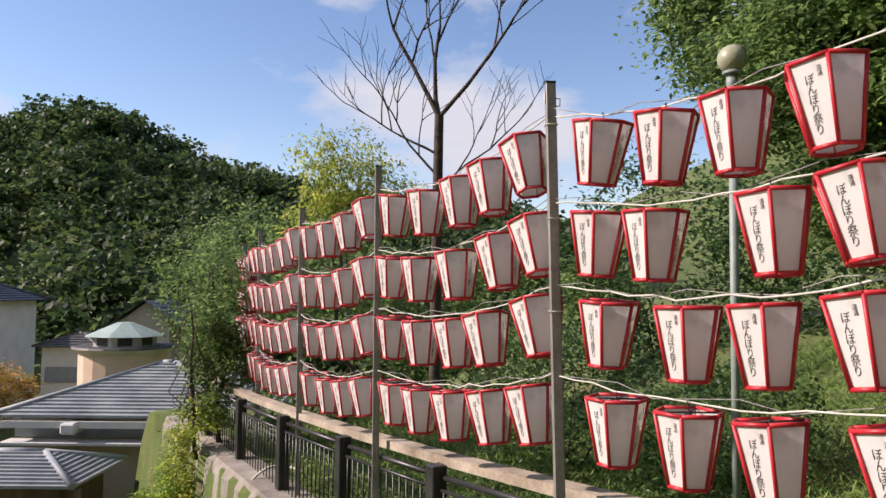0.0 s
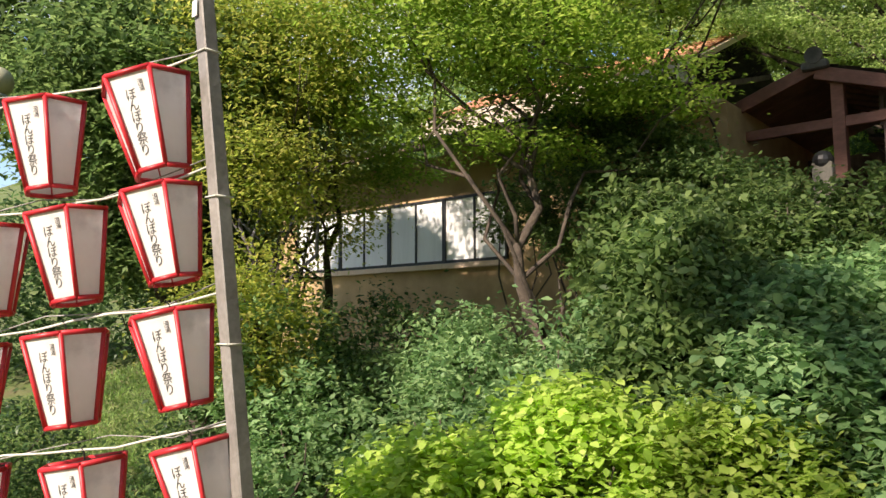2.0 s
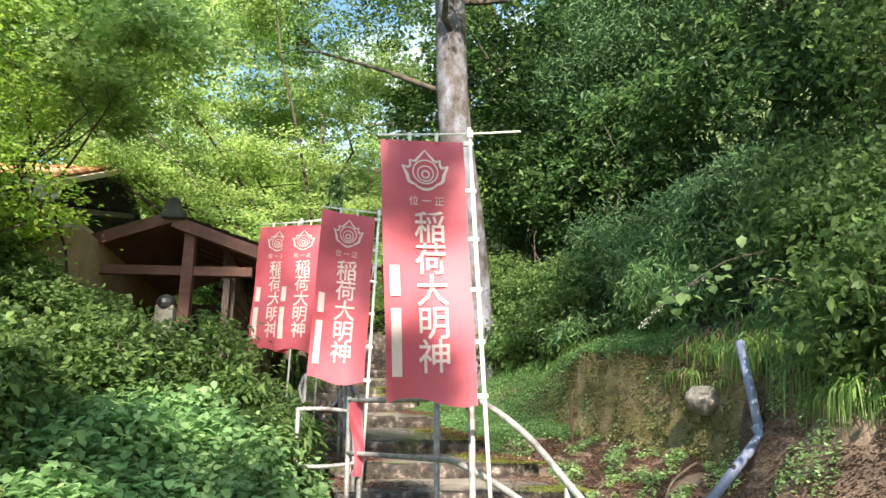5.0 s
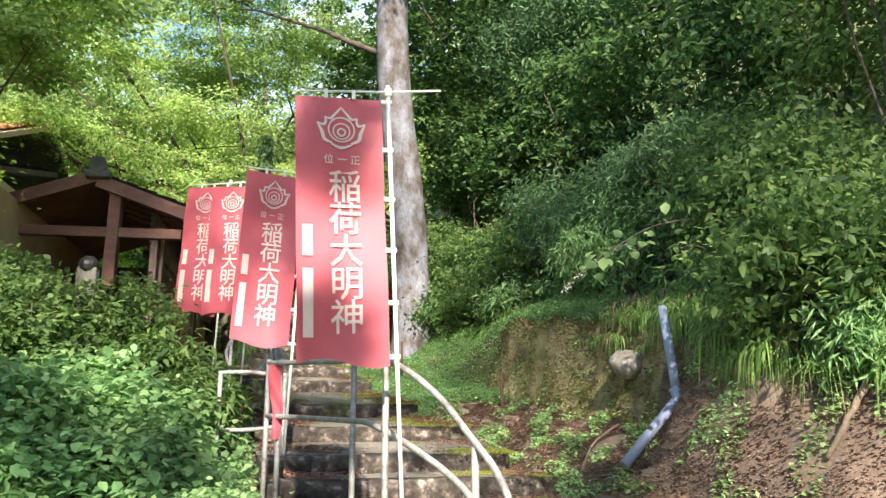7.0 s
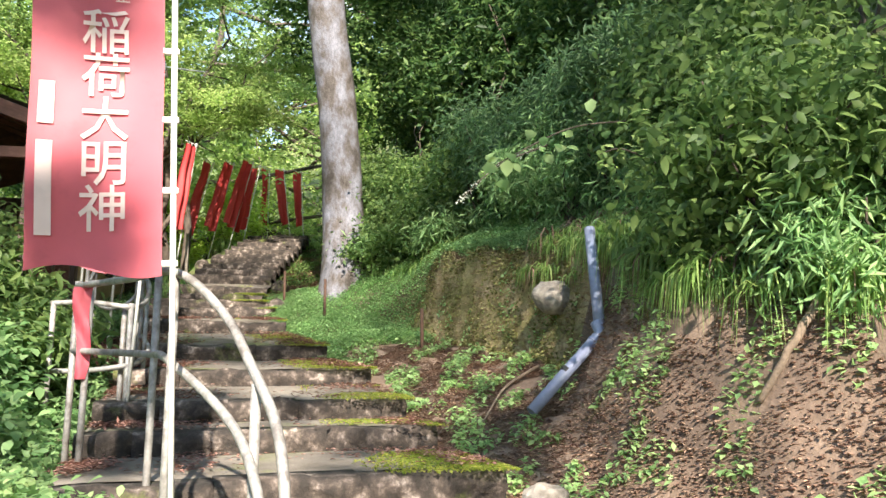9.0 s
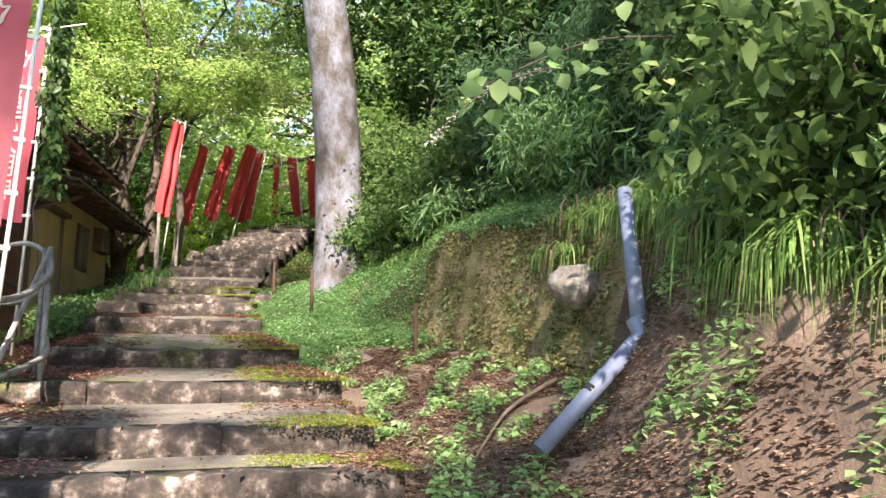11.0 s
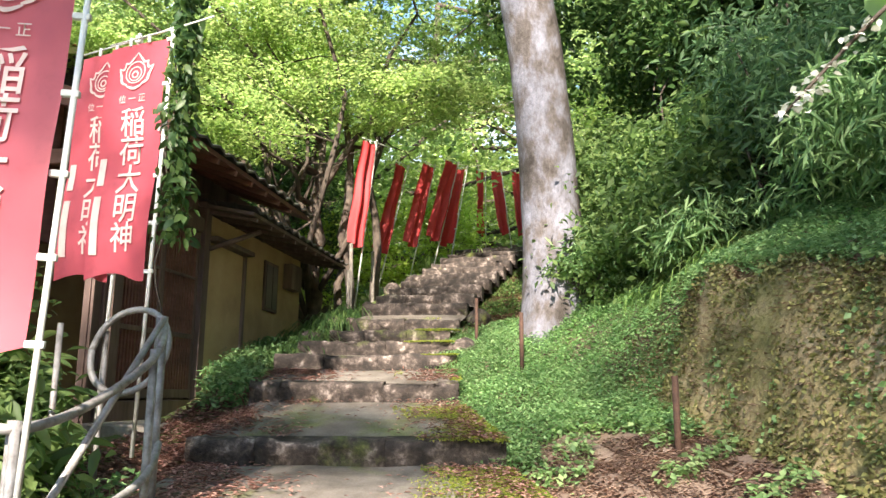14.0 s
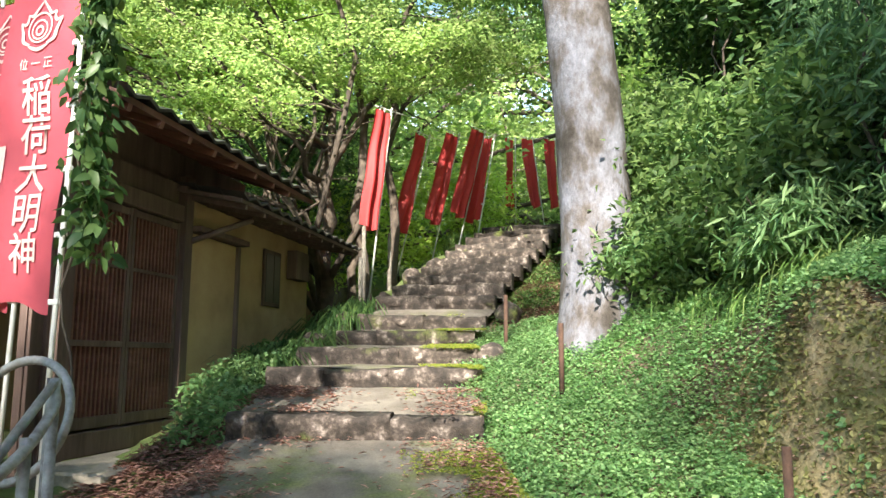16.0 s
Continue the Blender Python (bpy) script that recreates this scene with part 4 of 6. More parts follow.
for k in range(2):
    x0 = -1.56 + k * 0.78
    d = gpart("lattice_door", "timber", ((x0 + 0.003, 0.045, 0.065), (x0 + 0.777, 0.075, 1.94)), label="dark lattice sliding door")
    for j in range(13):
        gpart("slat", "redtimber", ((x0 + 0.035 + j * 0.057, 0.0, 0.1), (x0 + 0.060 + j * 0.057, 0.043, 1.9)), parent=d, bevel=0.003)
    for zz, hh in ((0.08, 0.09), (0.72, 0.05), (1.38, 0.03), (1.86, 0.06)):
        gpart("rail", "timber", ((x0 + 0.01, -0.012, zz), (x0 + 0.77, 0.046, zz + hh)), parent=d, bevel=0.003)
    for xx in (0.005, 0.735):
        gpart("stile", "timber", ((x0 + xx, -0.015, 0.07), (x0 + xx + 0.04, 0.046, 1.93)), parent=d, bevel=0.003)
gpart("shutter", "plaster", ((0.16, -0.05, 0.1), (1.12, -0.004, 1.86)), label="ochre boarded shutter")
gpart("hood", "timber", ((0.14, -0.16, 1.87), (1.24, -0.002, 1.93)), label="small dark wooden hood")
gpart("trim", "timber", ((1.12, -0.08, 0.1), (1.19, -0.002, 1.86)), label="dark wooden trim")
win = gpart("window", "timber", ((1.93, -0.03, 1.26), (2.44, -0.002, 1.96)), label="small dark window")
gpart("pane", "black", ((1.98, -0.037, 1.31), (2.2, -0.031, 1.91)), parent=win, bevel=0)
gpart("pane", "black", ((2.22, -0.037, 1.31), (2.39, -0.031, 1.91)), parent=win, bevel=0)
gpart("meter_box", "timber", ((2.7, -0.14, 1.66), (3.15, -0.002, 2.04)), label="dark box on the wall")
gpart("bench", "timber", ((1.2, -0.3, 0.25), (1.7, -0.002, 0.5)), label="dark low box by the wall")
bm = bmesh.new()
tube(bm, [(0.1, -0.02, 1.75), (0.55, -0.5, 2.05)], 0.03, 6)
part("bracket", bm, M["timber"], gate)
slab = part("doorstep", boxes(((11.3, 0.85, 1.55), (13.45, 1.53, 1.88)), bevel=0.02), M["concrete"])
tagged(slab, "worn concrete slab before the lattice doors", "doorstep")
# the tiled roof above the gate: ridge along the stairs
RIDGE_Z, EAVE_Z = 2.97, 2.42


def tiled_slope(x0, x1, y0, z0, y1, z1, parent, ncols, step=0.24):
    """Rows of pan tiles from the eave (y0, z0) up to the ridge (y1, z1)."""
    bm = bmesh.new()
    run = Vector((0, y1 - y0, z1 - z0))
    L = run.length
    rows = max(2, int(L / step))
    up = run.normalized()
    nrm = Vector((1, 0, 0)).cross(up)
    if nrm.z < 0:
        nrm = -nrm
    w = (x1 - x0) / ncols
    for r in range(rows):
        for c in range(ncols):
            pts = []
            for f, off in ((r / rows, 0.034), ((r + 1.12) / rows, 0.014)):
                for u in range(5):
                    a = u / 4
                    lift = 0.022 * math.cos(a * 2 * math.pi)
                    pts.append(bm.verts.new(Vector((x0 + (c + a) * w, y0, z0)) + run * min(f, 1.0) + nrm * (off + lift)))
            for u in range(4):
                bm.faces.new((pts[u], pts[u + 1], pts[u + 6], pts[u + 5]))
            front = [bm.verts.new(pts[u].co - nrm * 0.025) for u in range(5)]
            for u in range(4):
                bm.faces.new((front[u], front[u + 1], pts[u + 1], pts[u]))
    return part("tiles", bm, M["rooftile"], parent, "dark weathered roof tiles")


def slope_board(x0, x1, y0, z0, y1, z1, th, material, parent, name="roof_board", label=""):
    bm = bmesh.new()
    v = [(x0, y0, z0), (x1, y0, z0), (x1, y1, z1), (x0, y1, z1)]
    lo = [bm.verts.new(p) for p in v]
    hi = [bm.verts.new((p[0], p[1], p[2] + th)) for p in v]
    bm.faces.new(lo[::-1])
    bm.faces.new(hi)
    for k in range(4):
        bm.faces.new((lo[k], lo[(k + 1) % 4], hi[(k + 1) % 4], hi[k]))
    return part(name, bm, M[material], parent, label)


def gable_roof(x0, x1, y_lo, y_hi, z_eave, z_ridge, name):
    ym = (y_lo + y_hi) / 2
    for ye in (y_lo, y_hi):
        slope_board(x0, x1, ye, z_eave, ym, z_ridge, 0.05, "redtimber", gate)
        tiled_slope(x0 - 0.03, x1 + 0.03, ye - 0.03 * (1 if ye < ym else -1), z_eave + 0.055, ym, z_ridge + 0.055, gate, int((x1 - x0) / 0.27))
        for k in range(int((x1 - x0) / 0.42)):
            xx = x0 + 0.1 + k * 0.42
            bm = bmesh.new()
            box(bm, (-0.025, 0, -0.055), (0.025, (Vector((ye, z_eave)) - Vector((ym, z_ridge))).length, 0.0))
            ang = math.atan2(z_ridge - z_eave, ym - ye)
            ob = part("rafter", bm, M["redtimber"], gate)
            ob.matrix_basis = Matrix.Translation((xx, ye, z_eave - 0.002)) @ Matrix.Rotation(ang if ye < ym else ang, 4, "X")
    bm = bmesh.new()
    tube(bm, [(x0 - 0.06, ym, z_ridge + 0.13), (x1 + 0.06, ym, z_ridge + 0.13)], 0.075, 10)
    box(bm, (x0 - 0.04, ym - 0.09, z_ridge + 0.04), (x1 + 0.04, ym + 0.09, z_ridge + 0.11))
    part("ridge_cap", bm, M["rooftile"], gate, "rounded ridge tiles")
    return ym


ym = gable_roof(-2.1, 1.65, -0.74, 2.32, EAVE_Z, RIDGE_Z, "roof")
# ridge end tile, barge boards and open gable framing
bm = bmesh.new()
bmesh.ops.create_cone(bm, cap_ends=True, segments=14, radius1=0.12, radius2=0.10, depth=0.14, matrix=Matrix.Translation((-2.19, ym, RIDGE_Z + 0.17)) @ Matrix.Rotation(radians(90), 4, "Y"))
box(bm, (-2.25, ym - 0.17, RIDGE_Z - 0.02), (-2.11, ym + 0.17, RIDGE_Z + 0.1), bevel=0.02)
part("ridge_end_tile", bm, M["rooftile"], gate, "round dark ridge-end tile")
for sgn, ye in ((-1, -0.74), (1, 2.32)):
    bm = bmesh.new()
    L = math.hypot(ym - ye, RIDGE_Z - EAVE_Z)
    box(bm, (-0.03, 0, -0.13), (0.03, L, 0.05), bevel=0.008)
    ob = part("barge_board", bm, M["redtimber"], gate, "reddish timber barge board")
    ob.matrix_basis = Matrix.Translation((-2.13, ye, EAVE_Z)) @ Matrix.Rotation(math.atan2(RIDGE_Z - EAVE_Z, ym - ye), 4, "X")
gpart("tie_beam", "redtimber", ((-2.01, -0.35, 2.16), (-1.91, 2.0, 2.30)))
gpart("king_post", "redtimber", ((-2.05, ym - 0.30, 1.45), (-1.87, ym - 0.14, RIDGE_Z - 0.10)))
for yy in (1.94,):
    gpart("post", "timber", ((-1.86, yy, -0.9), (-1.74, yy + 0.14, 2.26)))
gpart("back_wall", "timber", ((-1.6, 2.1, -0.9), (3.45, 2.18, 2.4)), label="dark boarded back wall", bevel=0)
gpart("end_wall", "timber", ((1.2, 0.12, -0.9), (1.28, 2.1, 2.4)), label="dark boarded inner wall", bevel=0)
gpart("end_wall", "plaster", ((3.35, 0.1, -0.3), (3.45, 2.1, 2.3)), label="ochre plaster end wall", bevel=0)
# the lower roof over the plaster wall
slope_board(-0.05, 3.75, -0.66, 2.11, 0.6, 2.36, 0.04, "timber", gate)
tiled_slope(-0.07, 3.78, -0.69, 2.155, 0.6, 2.405, gate, 14)
for k in range(9):
    bm = boxes(((-0.022, 0, -0.045), (0.022, 1.2, 0)))
    ob = part("rafter", bm, M["timber"], gate)
    ob.matrix_basis = Matrix.Translation((0.1 + k * 0.43, -0.65, 2.108)) @ Matrix.Rotation(math.atan2(0.25, 1.26), 4, "X")
# a signboard stone with a round black cap beside the gable
sign = thing("name_post", GATE @ pose(-2.75, 0.62, 0, 0, 0, 0), "weathered grey post with a round black cap before the gable", "post")
part("post", boxes(((-0.09, -0.12, -1.2), (0.09, 0.12, 1.55)), bevel=0.012), M["concrete"], sign)
bm = bmesh.new()
bmesh.ops.create_uvsphere(bm, u_segments=14, v_segments=8, radius=0.13, matrix=Matrix.Translation((0, 0, 1.58)))
part("cap", bm, M["black"], sign, "round black cap")

# wooden fence past the gatehouse
fence = thing("board_fence", GATE @ pose(3.6, 0.5, 0.5), "brown board fence beyond the gatehouse", "fence")
for k in range(10):
    part("board", boxes(((k * 0.19, 0, -0.3), (k * 0.19 + 0.17, 0.03, 1.2)), bevel=0.004), M["redtimber"], fence)

# ---------------------------------------------------------------- main house behind the trees
HOUSE = Matrix.Translation((10.6, 7.8, 0.9)) @ Matrix.Rotation(radians(-90), 4, "Z")
house = thing("house", HOUSE, "two-storey house with ochre walls, white windows and sunlit tiled roof", "house")


def hpart(name, material, *bxs, parent=None, label="", bevel=0.0):
    return part(name, boxes(*bxs, bevel=bevel), M[material], parent if parent else house, label)


# x along the front (seen left to right), y away from the viewer
hpart("wall", "plaster", ((-5.5, 0.0, -1.5), (4.4, 0.2, 3.7)), label="ochre plaster wall")
hpart("wall", "plaster", ((-5.5, 0.2, -1.5), (-5.3, 6.0, 3.7)))
hpart("wall", "plaster", ((4.2, 0.2, -1.5), (4.4, 6.0, 3.7)))
for x0 in (-4.78, -3.4, -2.02, -0.64):
    w = hpart("window", "curtain", ((x0, -0.04, 1.77), (x0 + 1.3, -0.004, 2.85)), label="white-curtained window")
    hpart("frame", "black", ((x0 - 0.037, -0.07, 1.72), (x0, -0.0, 2.9)), ((x0 + 1.3, -0.07, 1.72), (x0 + 1.337, 0, 2.9)), ((x0 + 0.63, -0.06, 1.77), (x0 + 0.67, -0.041, 2.85)), ((x0, -0.06, 1.72), (x0 + 1.3, 0, 1.77)), ((x0, -0.06, 2.85), (x0 + 1.3, 0, 2.9)), parent=w, label="dark window frame")
    hpart("sill", "peach", ((x0 - 0.035, -0.12, 1.62), (x0 + 1.335, -0.005, 1.71)), parent=w, label="pale window sill")
slope_board(-6.2, 4.4, -1.0, 3.6, 2.0, 4.5, 0.08, "timber", house, "eave")
tiled_slope(-6.25, 4.42, -1.05, 3.69, 2.0, 4.59, house, 40, 0.3)
hpart("upper_wall", "peach", ((-2.5, 2.1, 4.2), (2.9, 6.0, 4.98)), label="sunlit tan upper wall")
slope_board(-2.8, 3.3, 1.7, 4.92, 4.6, 6.3, 0.1, "peach", house, "upper_roof", "tan boarded roof edge")
tiled_slope(-2.75, 3.2, 1.78, 5.06, 4.6, 6.4, house, 26, 0.3).data.materials[0] = M["rusttile"]
slope_board(-2.8, 3.3, 7.5, 4.92, 4.6, 6.3, 0.1, "rooftile", house, "upper_roof")
hpart("fascia", "cream", ((-2.8, 1.62, 4.5), (3.3, 1.69, 5.0)), label="sunlit pale fascia board")
for k in range(16):
    hpart("rafter_end", "redtimber", ((-2.7 + k * 0.39, 1.60, 4.80), (-2.62 + k * 0.39, 1.615, 4.90)))

# ---------------------------------------------------------------- plants


def leaves(name, pts, size, material, seed, parent=None, width=0.5, droop=0.25, flat=0.6, label="", category="", group="", kind="", oval=False):
    me = leaf_mesh(name, pts, size, np.random.default_rng(seed), width, droop, flat, 0.35, oval)
    ob = put_mesh(name, me, M[material], parent)
    return tagged(ob, label, category, group, kind)


def above_ground(p, low=0.02):
    return p[p[:, 2] > land(p[:, 0], p[:, 1]) + low]


def limb(bm, a, b, r0, r1, seed, bend=0.12, n=6, seg=7):
    r = random.Random(seed)
    a, b = Vector(a), Vector(b)
    L = (b - a).length
    pts = [a.lerp(b, k / n) + (Vector((r.uniform(-1, 1), r.uniform(-1, 1), r.uniform(-0.4, 0.6))) * L * bend * math.sin(math.pi * k / n) if 0 < k < n else Vector()) for k in range(n + 1)]
    tube(bm, pts, r0, seg, r1)
    return pts


def tree(at, height, blobs, label, leaf, n_clumps, per, r_clump, size, seed, trunk_r=0.15, bark="darkbark", flat=0.5, width=0.5, droop=0.25, lflat=0.6, shell=0.5, name="tree", limbs=10, group=""):
    t = thing(name, (0, 0, 0), label, "tree", group)
    r = random.Random(seed)
    bm = bmesh.new()
    x, y = at
    g = land_z(x, y) - 0.2
    pts = limb(bm, (x, y, g), (x + r.uniform(-0.3, 0.3), y + r.uniform(-0.3, 0.3), g + height), trunk_r, trunk_r * 0.35, seed, 0.05, 8, 9)
    for k in range(limbs):
        bl = blobs[k % len(blobs)]
        base = pts[r.randint(2, len(pts) - 1)]
        tip = (bl[0] + r.uniform(-0.6, 0.6) * bl[3], bl[1] + r.uniform(-0.6, 0.6) * bl[4], bl[2] + r.uniform(-0.3, 0.6) * bl[5])
        lp = limb(bm, base, tip, trunk_r * 0.33, trunk_r * 0.08, seed * 31 + k, 0.12, 6, 6)
        for j in range(3):
            b0 = lp[r.randint(2, 5)]
            limb(bm, b0, b0 + Vector((r.uniform(-1, 1), r.uniform(-1, 1), r.uniform(-0.2, 0.6))) * bl[3] * 0.6, trunk_r * 0.1, trunk_r * 0.03, seed * 57 + k * 5 + j, 0.1, 4, 5)
    part("trunk", bm, M[bark], t)
    p = clumps(np.random.default_rng(seed), blobs, n_clumps, per, r_clump, flat, shell)
    leaves("crown", above_ground(p, 0.3), size, leaf, seed + 1, t, width, droop, lflat)
    return t


def bush(blobs, leaf, n_clumps, per, r_clump, size, seed, label, width=0.55, droop=0.2, lflat=0.5, flat=0.7, shell=0.5, name="shrub", category="shrub", low=0.02, oval=False):
    b = thing(name, (0, 0, 0), label, category)
    p = above_ground(clumps(np.random.default_rng(seed), blobs, n_clumps, per, r_clump, flat, shell), low)
    leaves("foliage", p, size, leaf, seed + 1, b, width, droop, lflat, oval=oval)
    r = random.Random(seed)
    for bl in blobs:
        g = land_z(bl[0], bl[1]) - 0.1
        for k in range(3):
            bm = bmesh.new()
            limb(bm, (bl[0] + r.uniform(-0.2, 0.2) * bl[3], bl[1] + r.uniform(-0.2, 0.2) * bl[4], g), (bl[0] + r.uniform(-0.8, 0.8) * bl[3], bl[1] + r.uniform(-0.8, 0.8) * bl[4], bl[2] + r.uniform(0, 0.8) * bl[5]), 0.02, 0.006, seed + k, 0.1, 4, 5)
            part("stem", bm, M["darkbark"], b)
    return b


# the great grey trunk beside the stairs
great = thing("great_tree", (0, 0, 0), "tall tree with thick smooth grey trunk beside the stairs", "tree")
bm = bmesh.new()
pts = spline([(13.9, -2.42, 2.5), (13.95, -2.42, 3.2), (14.0, -2.38, 4.2), (13.95, -2.26, 6.0), (13.75, -2.0, 8.0), (13.5, -1.9, 11.0), (13.4, -1.9, 14.0)], 5)
rings, seg = [], 20
for i, p in enumerate(pts):
    rings.append([])
    for k in range(seg):
        a = 2 * math.pi * k / seg
        h = p.z - 2.82
        flare = 0.14 * math.exp(-max(h, -0.2) * 2.2) * (0.7 + 0.6 * max(0, math.sin(a * 2.5 + 1.0)))
        rr = 0.345 - 0.006 * h + flare + 0.02 * noise.noise((math.cos(a) * 2, math.sin(a) * 2, h * 1.2))
        rings[-1].append(bm.verts.new((p.x + rr * math.cos(a), p.y + rr * math.sin(a), p.z)))
for a, b in zip(rings, rings[1:]):
    for k in range(seg):
        f = bm.faces.new((a[k], a[(k + 1) % seg], b[(k + 1) % seg], b[k]))
        f.smooth = True
part("trunk", bm, M["bark"], great)
bm = bmesh.new()
for k, (z, dx, dy, dz) in enumerate([(8.5, 1.5, 3.2, 1.6), (9.5, -2.5, 1.5, 1.8), (10.5, 2.0, -2.6, 2.0), (11.5, -1.8, -1.8, 2.2), (12.5, 0.5, 2.4, 2.5)]):
    limb(bm, (13.6, -2.1, z), (13.6 + dx, -2.1 + dy, z + dz), 0.07, 0.02, 300 + k, 0.1, 6, 7)
part("branch", bm, M["darkbark"], great)
leaves("crown", clumps(np.random.default_rng(8), [(13.5, -2, 13, 3.6, 3.6, 2.2), (14.5, 0.5, 11.8, 2.5, 2.4, 1.4), (11.8, -1.5, 12.5, 2.4, 2.4, 1.4)], 260, 60, 0.5), 0.12, "leaf_mid", 9, great)


def hillside(x, back, up, rx, ry, rz):
    """A mass of leaves over the right bank: back behind its toe, up above the ground there."""
    r = random.Random(int(x * 100 + up * 7))
    x += r.uniform(-0.35, 0.35)
    y = float(toe_y(x)) - back + r.uniform(-0.25, 0.25)
    s = r.uniform(0.7, 1.3)
    return (x, y, land_z(x, y) + up + r.uniform(-0.2, 0.3), rx * s, ry * s, rz * r.uniform(0.7, 1.3))


# maples over the upper stairs
maple_blobs = [(15.6, 2.2, 6.0, 1.5, 1.3, 0.30), (16.6, 3.2, 6.9, 2.0, 1.6, 0.40), (17.2, 1.0, 6.9, 1.8, 1.3, 0.35), (15.2, 4.6, 7.2, 1.8, 1.6, 0.40), (18.2, -0.3, 7.4, 1.8, 1.3, 0.35), (16.4, 1.9, 8.0, 2.0, 1.7, 0.4), (18.5, 3.6, 8.2, 2.4, 2.0, 0.45), (19.8, 0.6, 8.5, 2.2, 1.8, 0.45), (15.4, 4.0, 9.2, 2.2, 2.0, 0.5), (17.6, 5.8, 8.8, 2.4, 2.2, 0.5), (18.0, 2.0, 9.8, 2.6, 2.2, 0.5), (20.2, -1.2, 9.4, 2.0, 1.6, 0.45), (14.6, 6.4, 9.0, 2.0, 2.0, 0.5), (16.0, 2.0, 11.2, 2.4, 2.2, 0.5), (15.0, 5.2, 11.4, 2.4, 2.2, 0.6), (18.5, 0.0, 11.2, 2.4, 2.0, 0.5), (17.5, 4.0, 12.8, 2.8, 2.6, 0.6), (14.5, 7.6, 11.0, 2.2, 2.2, 0.6), (16.0, 9.0, 9.5, 2.4, 2.4, 0.8)]
tree((17.6, 1.7), 4.4, maple_blobs, "spreading maple with layered bright green leaves above the stairs", "leaf_maple", 3400, 60, 0.36, 0.082, 41, 0.17, "darkbark", 0.13, 0.55, 0.25, 0.8, 0.1, "maple_tree", 20)
wood_rng = random.Random(4)
wood = [(wood_rng.uniform(22, 33), y, 6.5 + wood_rng.uniform(-2.5, 9), 2.6, 2.4, 1.6) for y in range(-9, 22, 1) for _ in range(2)]
tree((26, 4), 9, wood, "sunlit broad-leaved woodland rising behind the stairs", "leaf_maple", 2300, 45, 0.8, 0.20, 43, 0.25, "darkbark", 0.45, 0.6, 0.2, 0.6, 0.3)
wood2 = [(wood_rng.uniform(30, 36), y, 8 + wood_rng.uniform(-3, 12), 3.4, 3.0, 2.6) for y in range(-14, 30, 2) for _ in range(3)]
tree((33, 2), 12, wood2, "deeper green woodland trees high on the slope", "leaf_mid", 1600, 40, 1.2, 0.34, 45, 0.3, "darkbark", 0.6, 0.6, 0.2, 0.5, 0.3)
tree((21.5, 3.6), 5, [(20.6, 3.0, 5.6, 1.5, 1.2, 1.5), (19.6, 2.6, 6.6, 1.2, 1.0, 0.9), (21.5, 4.2, 6.4, 1.6, 1.3, 1.4)], "dark evergreen tree behind the gatehouse", "leaf_dark", 200, 60, 0.36, 0.11, 44, 0.16)
bush([(19.8, 3.4, 4.4, 1.0, 0.8, 0.9), (21.0, 2.6, 5.0, 1.1, 0.9, 0.9), (22.3, 1.6, 5.6, 1.1, 0.9, 0.9), (23.5, 0.2, 6.2, 1.1, 0.9, 0.9), (21.6, 4.2, 5.6, 1.3, 1.0, 1.2)], "leaf_lime", 420, 40, 0.3, 0.11, 74, "light green undergrowth behind the upper steps")
# thin stems beside the banners
for k, (x, y) in enumerate([(17.6, 0.95), (18.3, 0.75), (18.0, 1.3)]):
    bm = bmesh.new()
    g = land_z(x, y) - 0.2
    limb(bm, (x, y, g), (x + 0.2, y + 0.3 - 0.2 * k, g + 4.5), 0.09, 0.05, 700 + k, 0.03, 7, 8)
    tagged(part("slender_tree", bm, M["darkbark"]), "slender dark tree stem beside the upper steps", "tree", "stems by the steps")

# hillside growth on the stairs' right
lo = [hillside(5.0 + 0.62 * k, 1.4 + 0.35 * (k % 3 == 0), 0.75 + 0.25 * (k % 2), 0.75, 0.6, 0.8) for k in range(13)]
lo2 = [hillside(12.4 + 0.8 * k, 1.35, 0.75 + 0.2 * (k % 2), 0.85, 0.6, 0.85) for k in range(12)]
bush(lo[:7], "leaf_mid", 640, 52, 0.3, 0.09, 51, "broad-leaved shrubs overhanging the earth slope", oval=True, width=0.5, droop=0.5, lflat=0.45)
bush(lo[7:], "leaf_blue", 520, 44, 0.3, 0.13, 53, "feathery dark evergreen shrubs above the cut bank", width=0.22, droop=0.6, lflat=0.35)
bush(lo2, "leaf_mid", 800, 46, 0.26, 0.10, 56, "dark evergreen shrubs along the bank", width=0.5, droop=0.4, lflat=0.45)
mid = [hillside(4.6 + 0.85 * k, 2.6 + 0.4 * (k % 2), 2.3 + 0.5 * (k % 3), 1.1, 0.8, 1.1) for k in range(19)]
bush(mid[:5], "leaf_mid", 380, 44, 0.34, 0.10, 60, "broad-leaved shrubs high above the earth slope", oval=True, width=0.5, droop=0.4, lflat=0.4)
bush(mid[5:], "leaf_dark", 960, 40, 0.34, 0.15, 57, "dense dark evergreen shrubs above the bank", width=0.45, droop=0.35, lflat=0.4)
hi1 = [hillside(4.0 + 1.15 * k, 3.4 + 0.6 * (k % 2), 4.2 + 0.7 * (k % 3), 1.5, 1.0, 1.4) for k in range(15)]
tree((10.4, -6.6), 6, hi1, "dark feathery evergreen leaning over the bank", "leaf_blue", 1900, 55, 0.42, 0.13, 52, 0.2, width=0.28, lflat=0.35, droop=0.45)
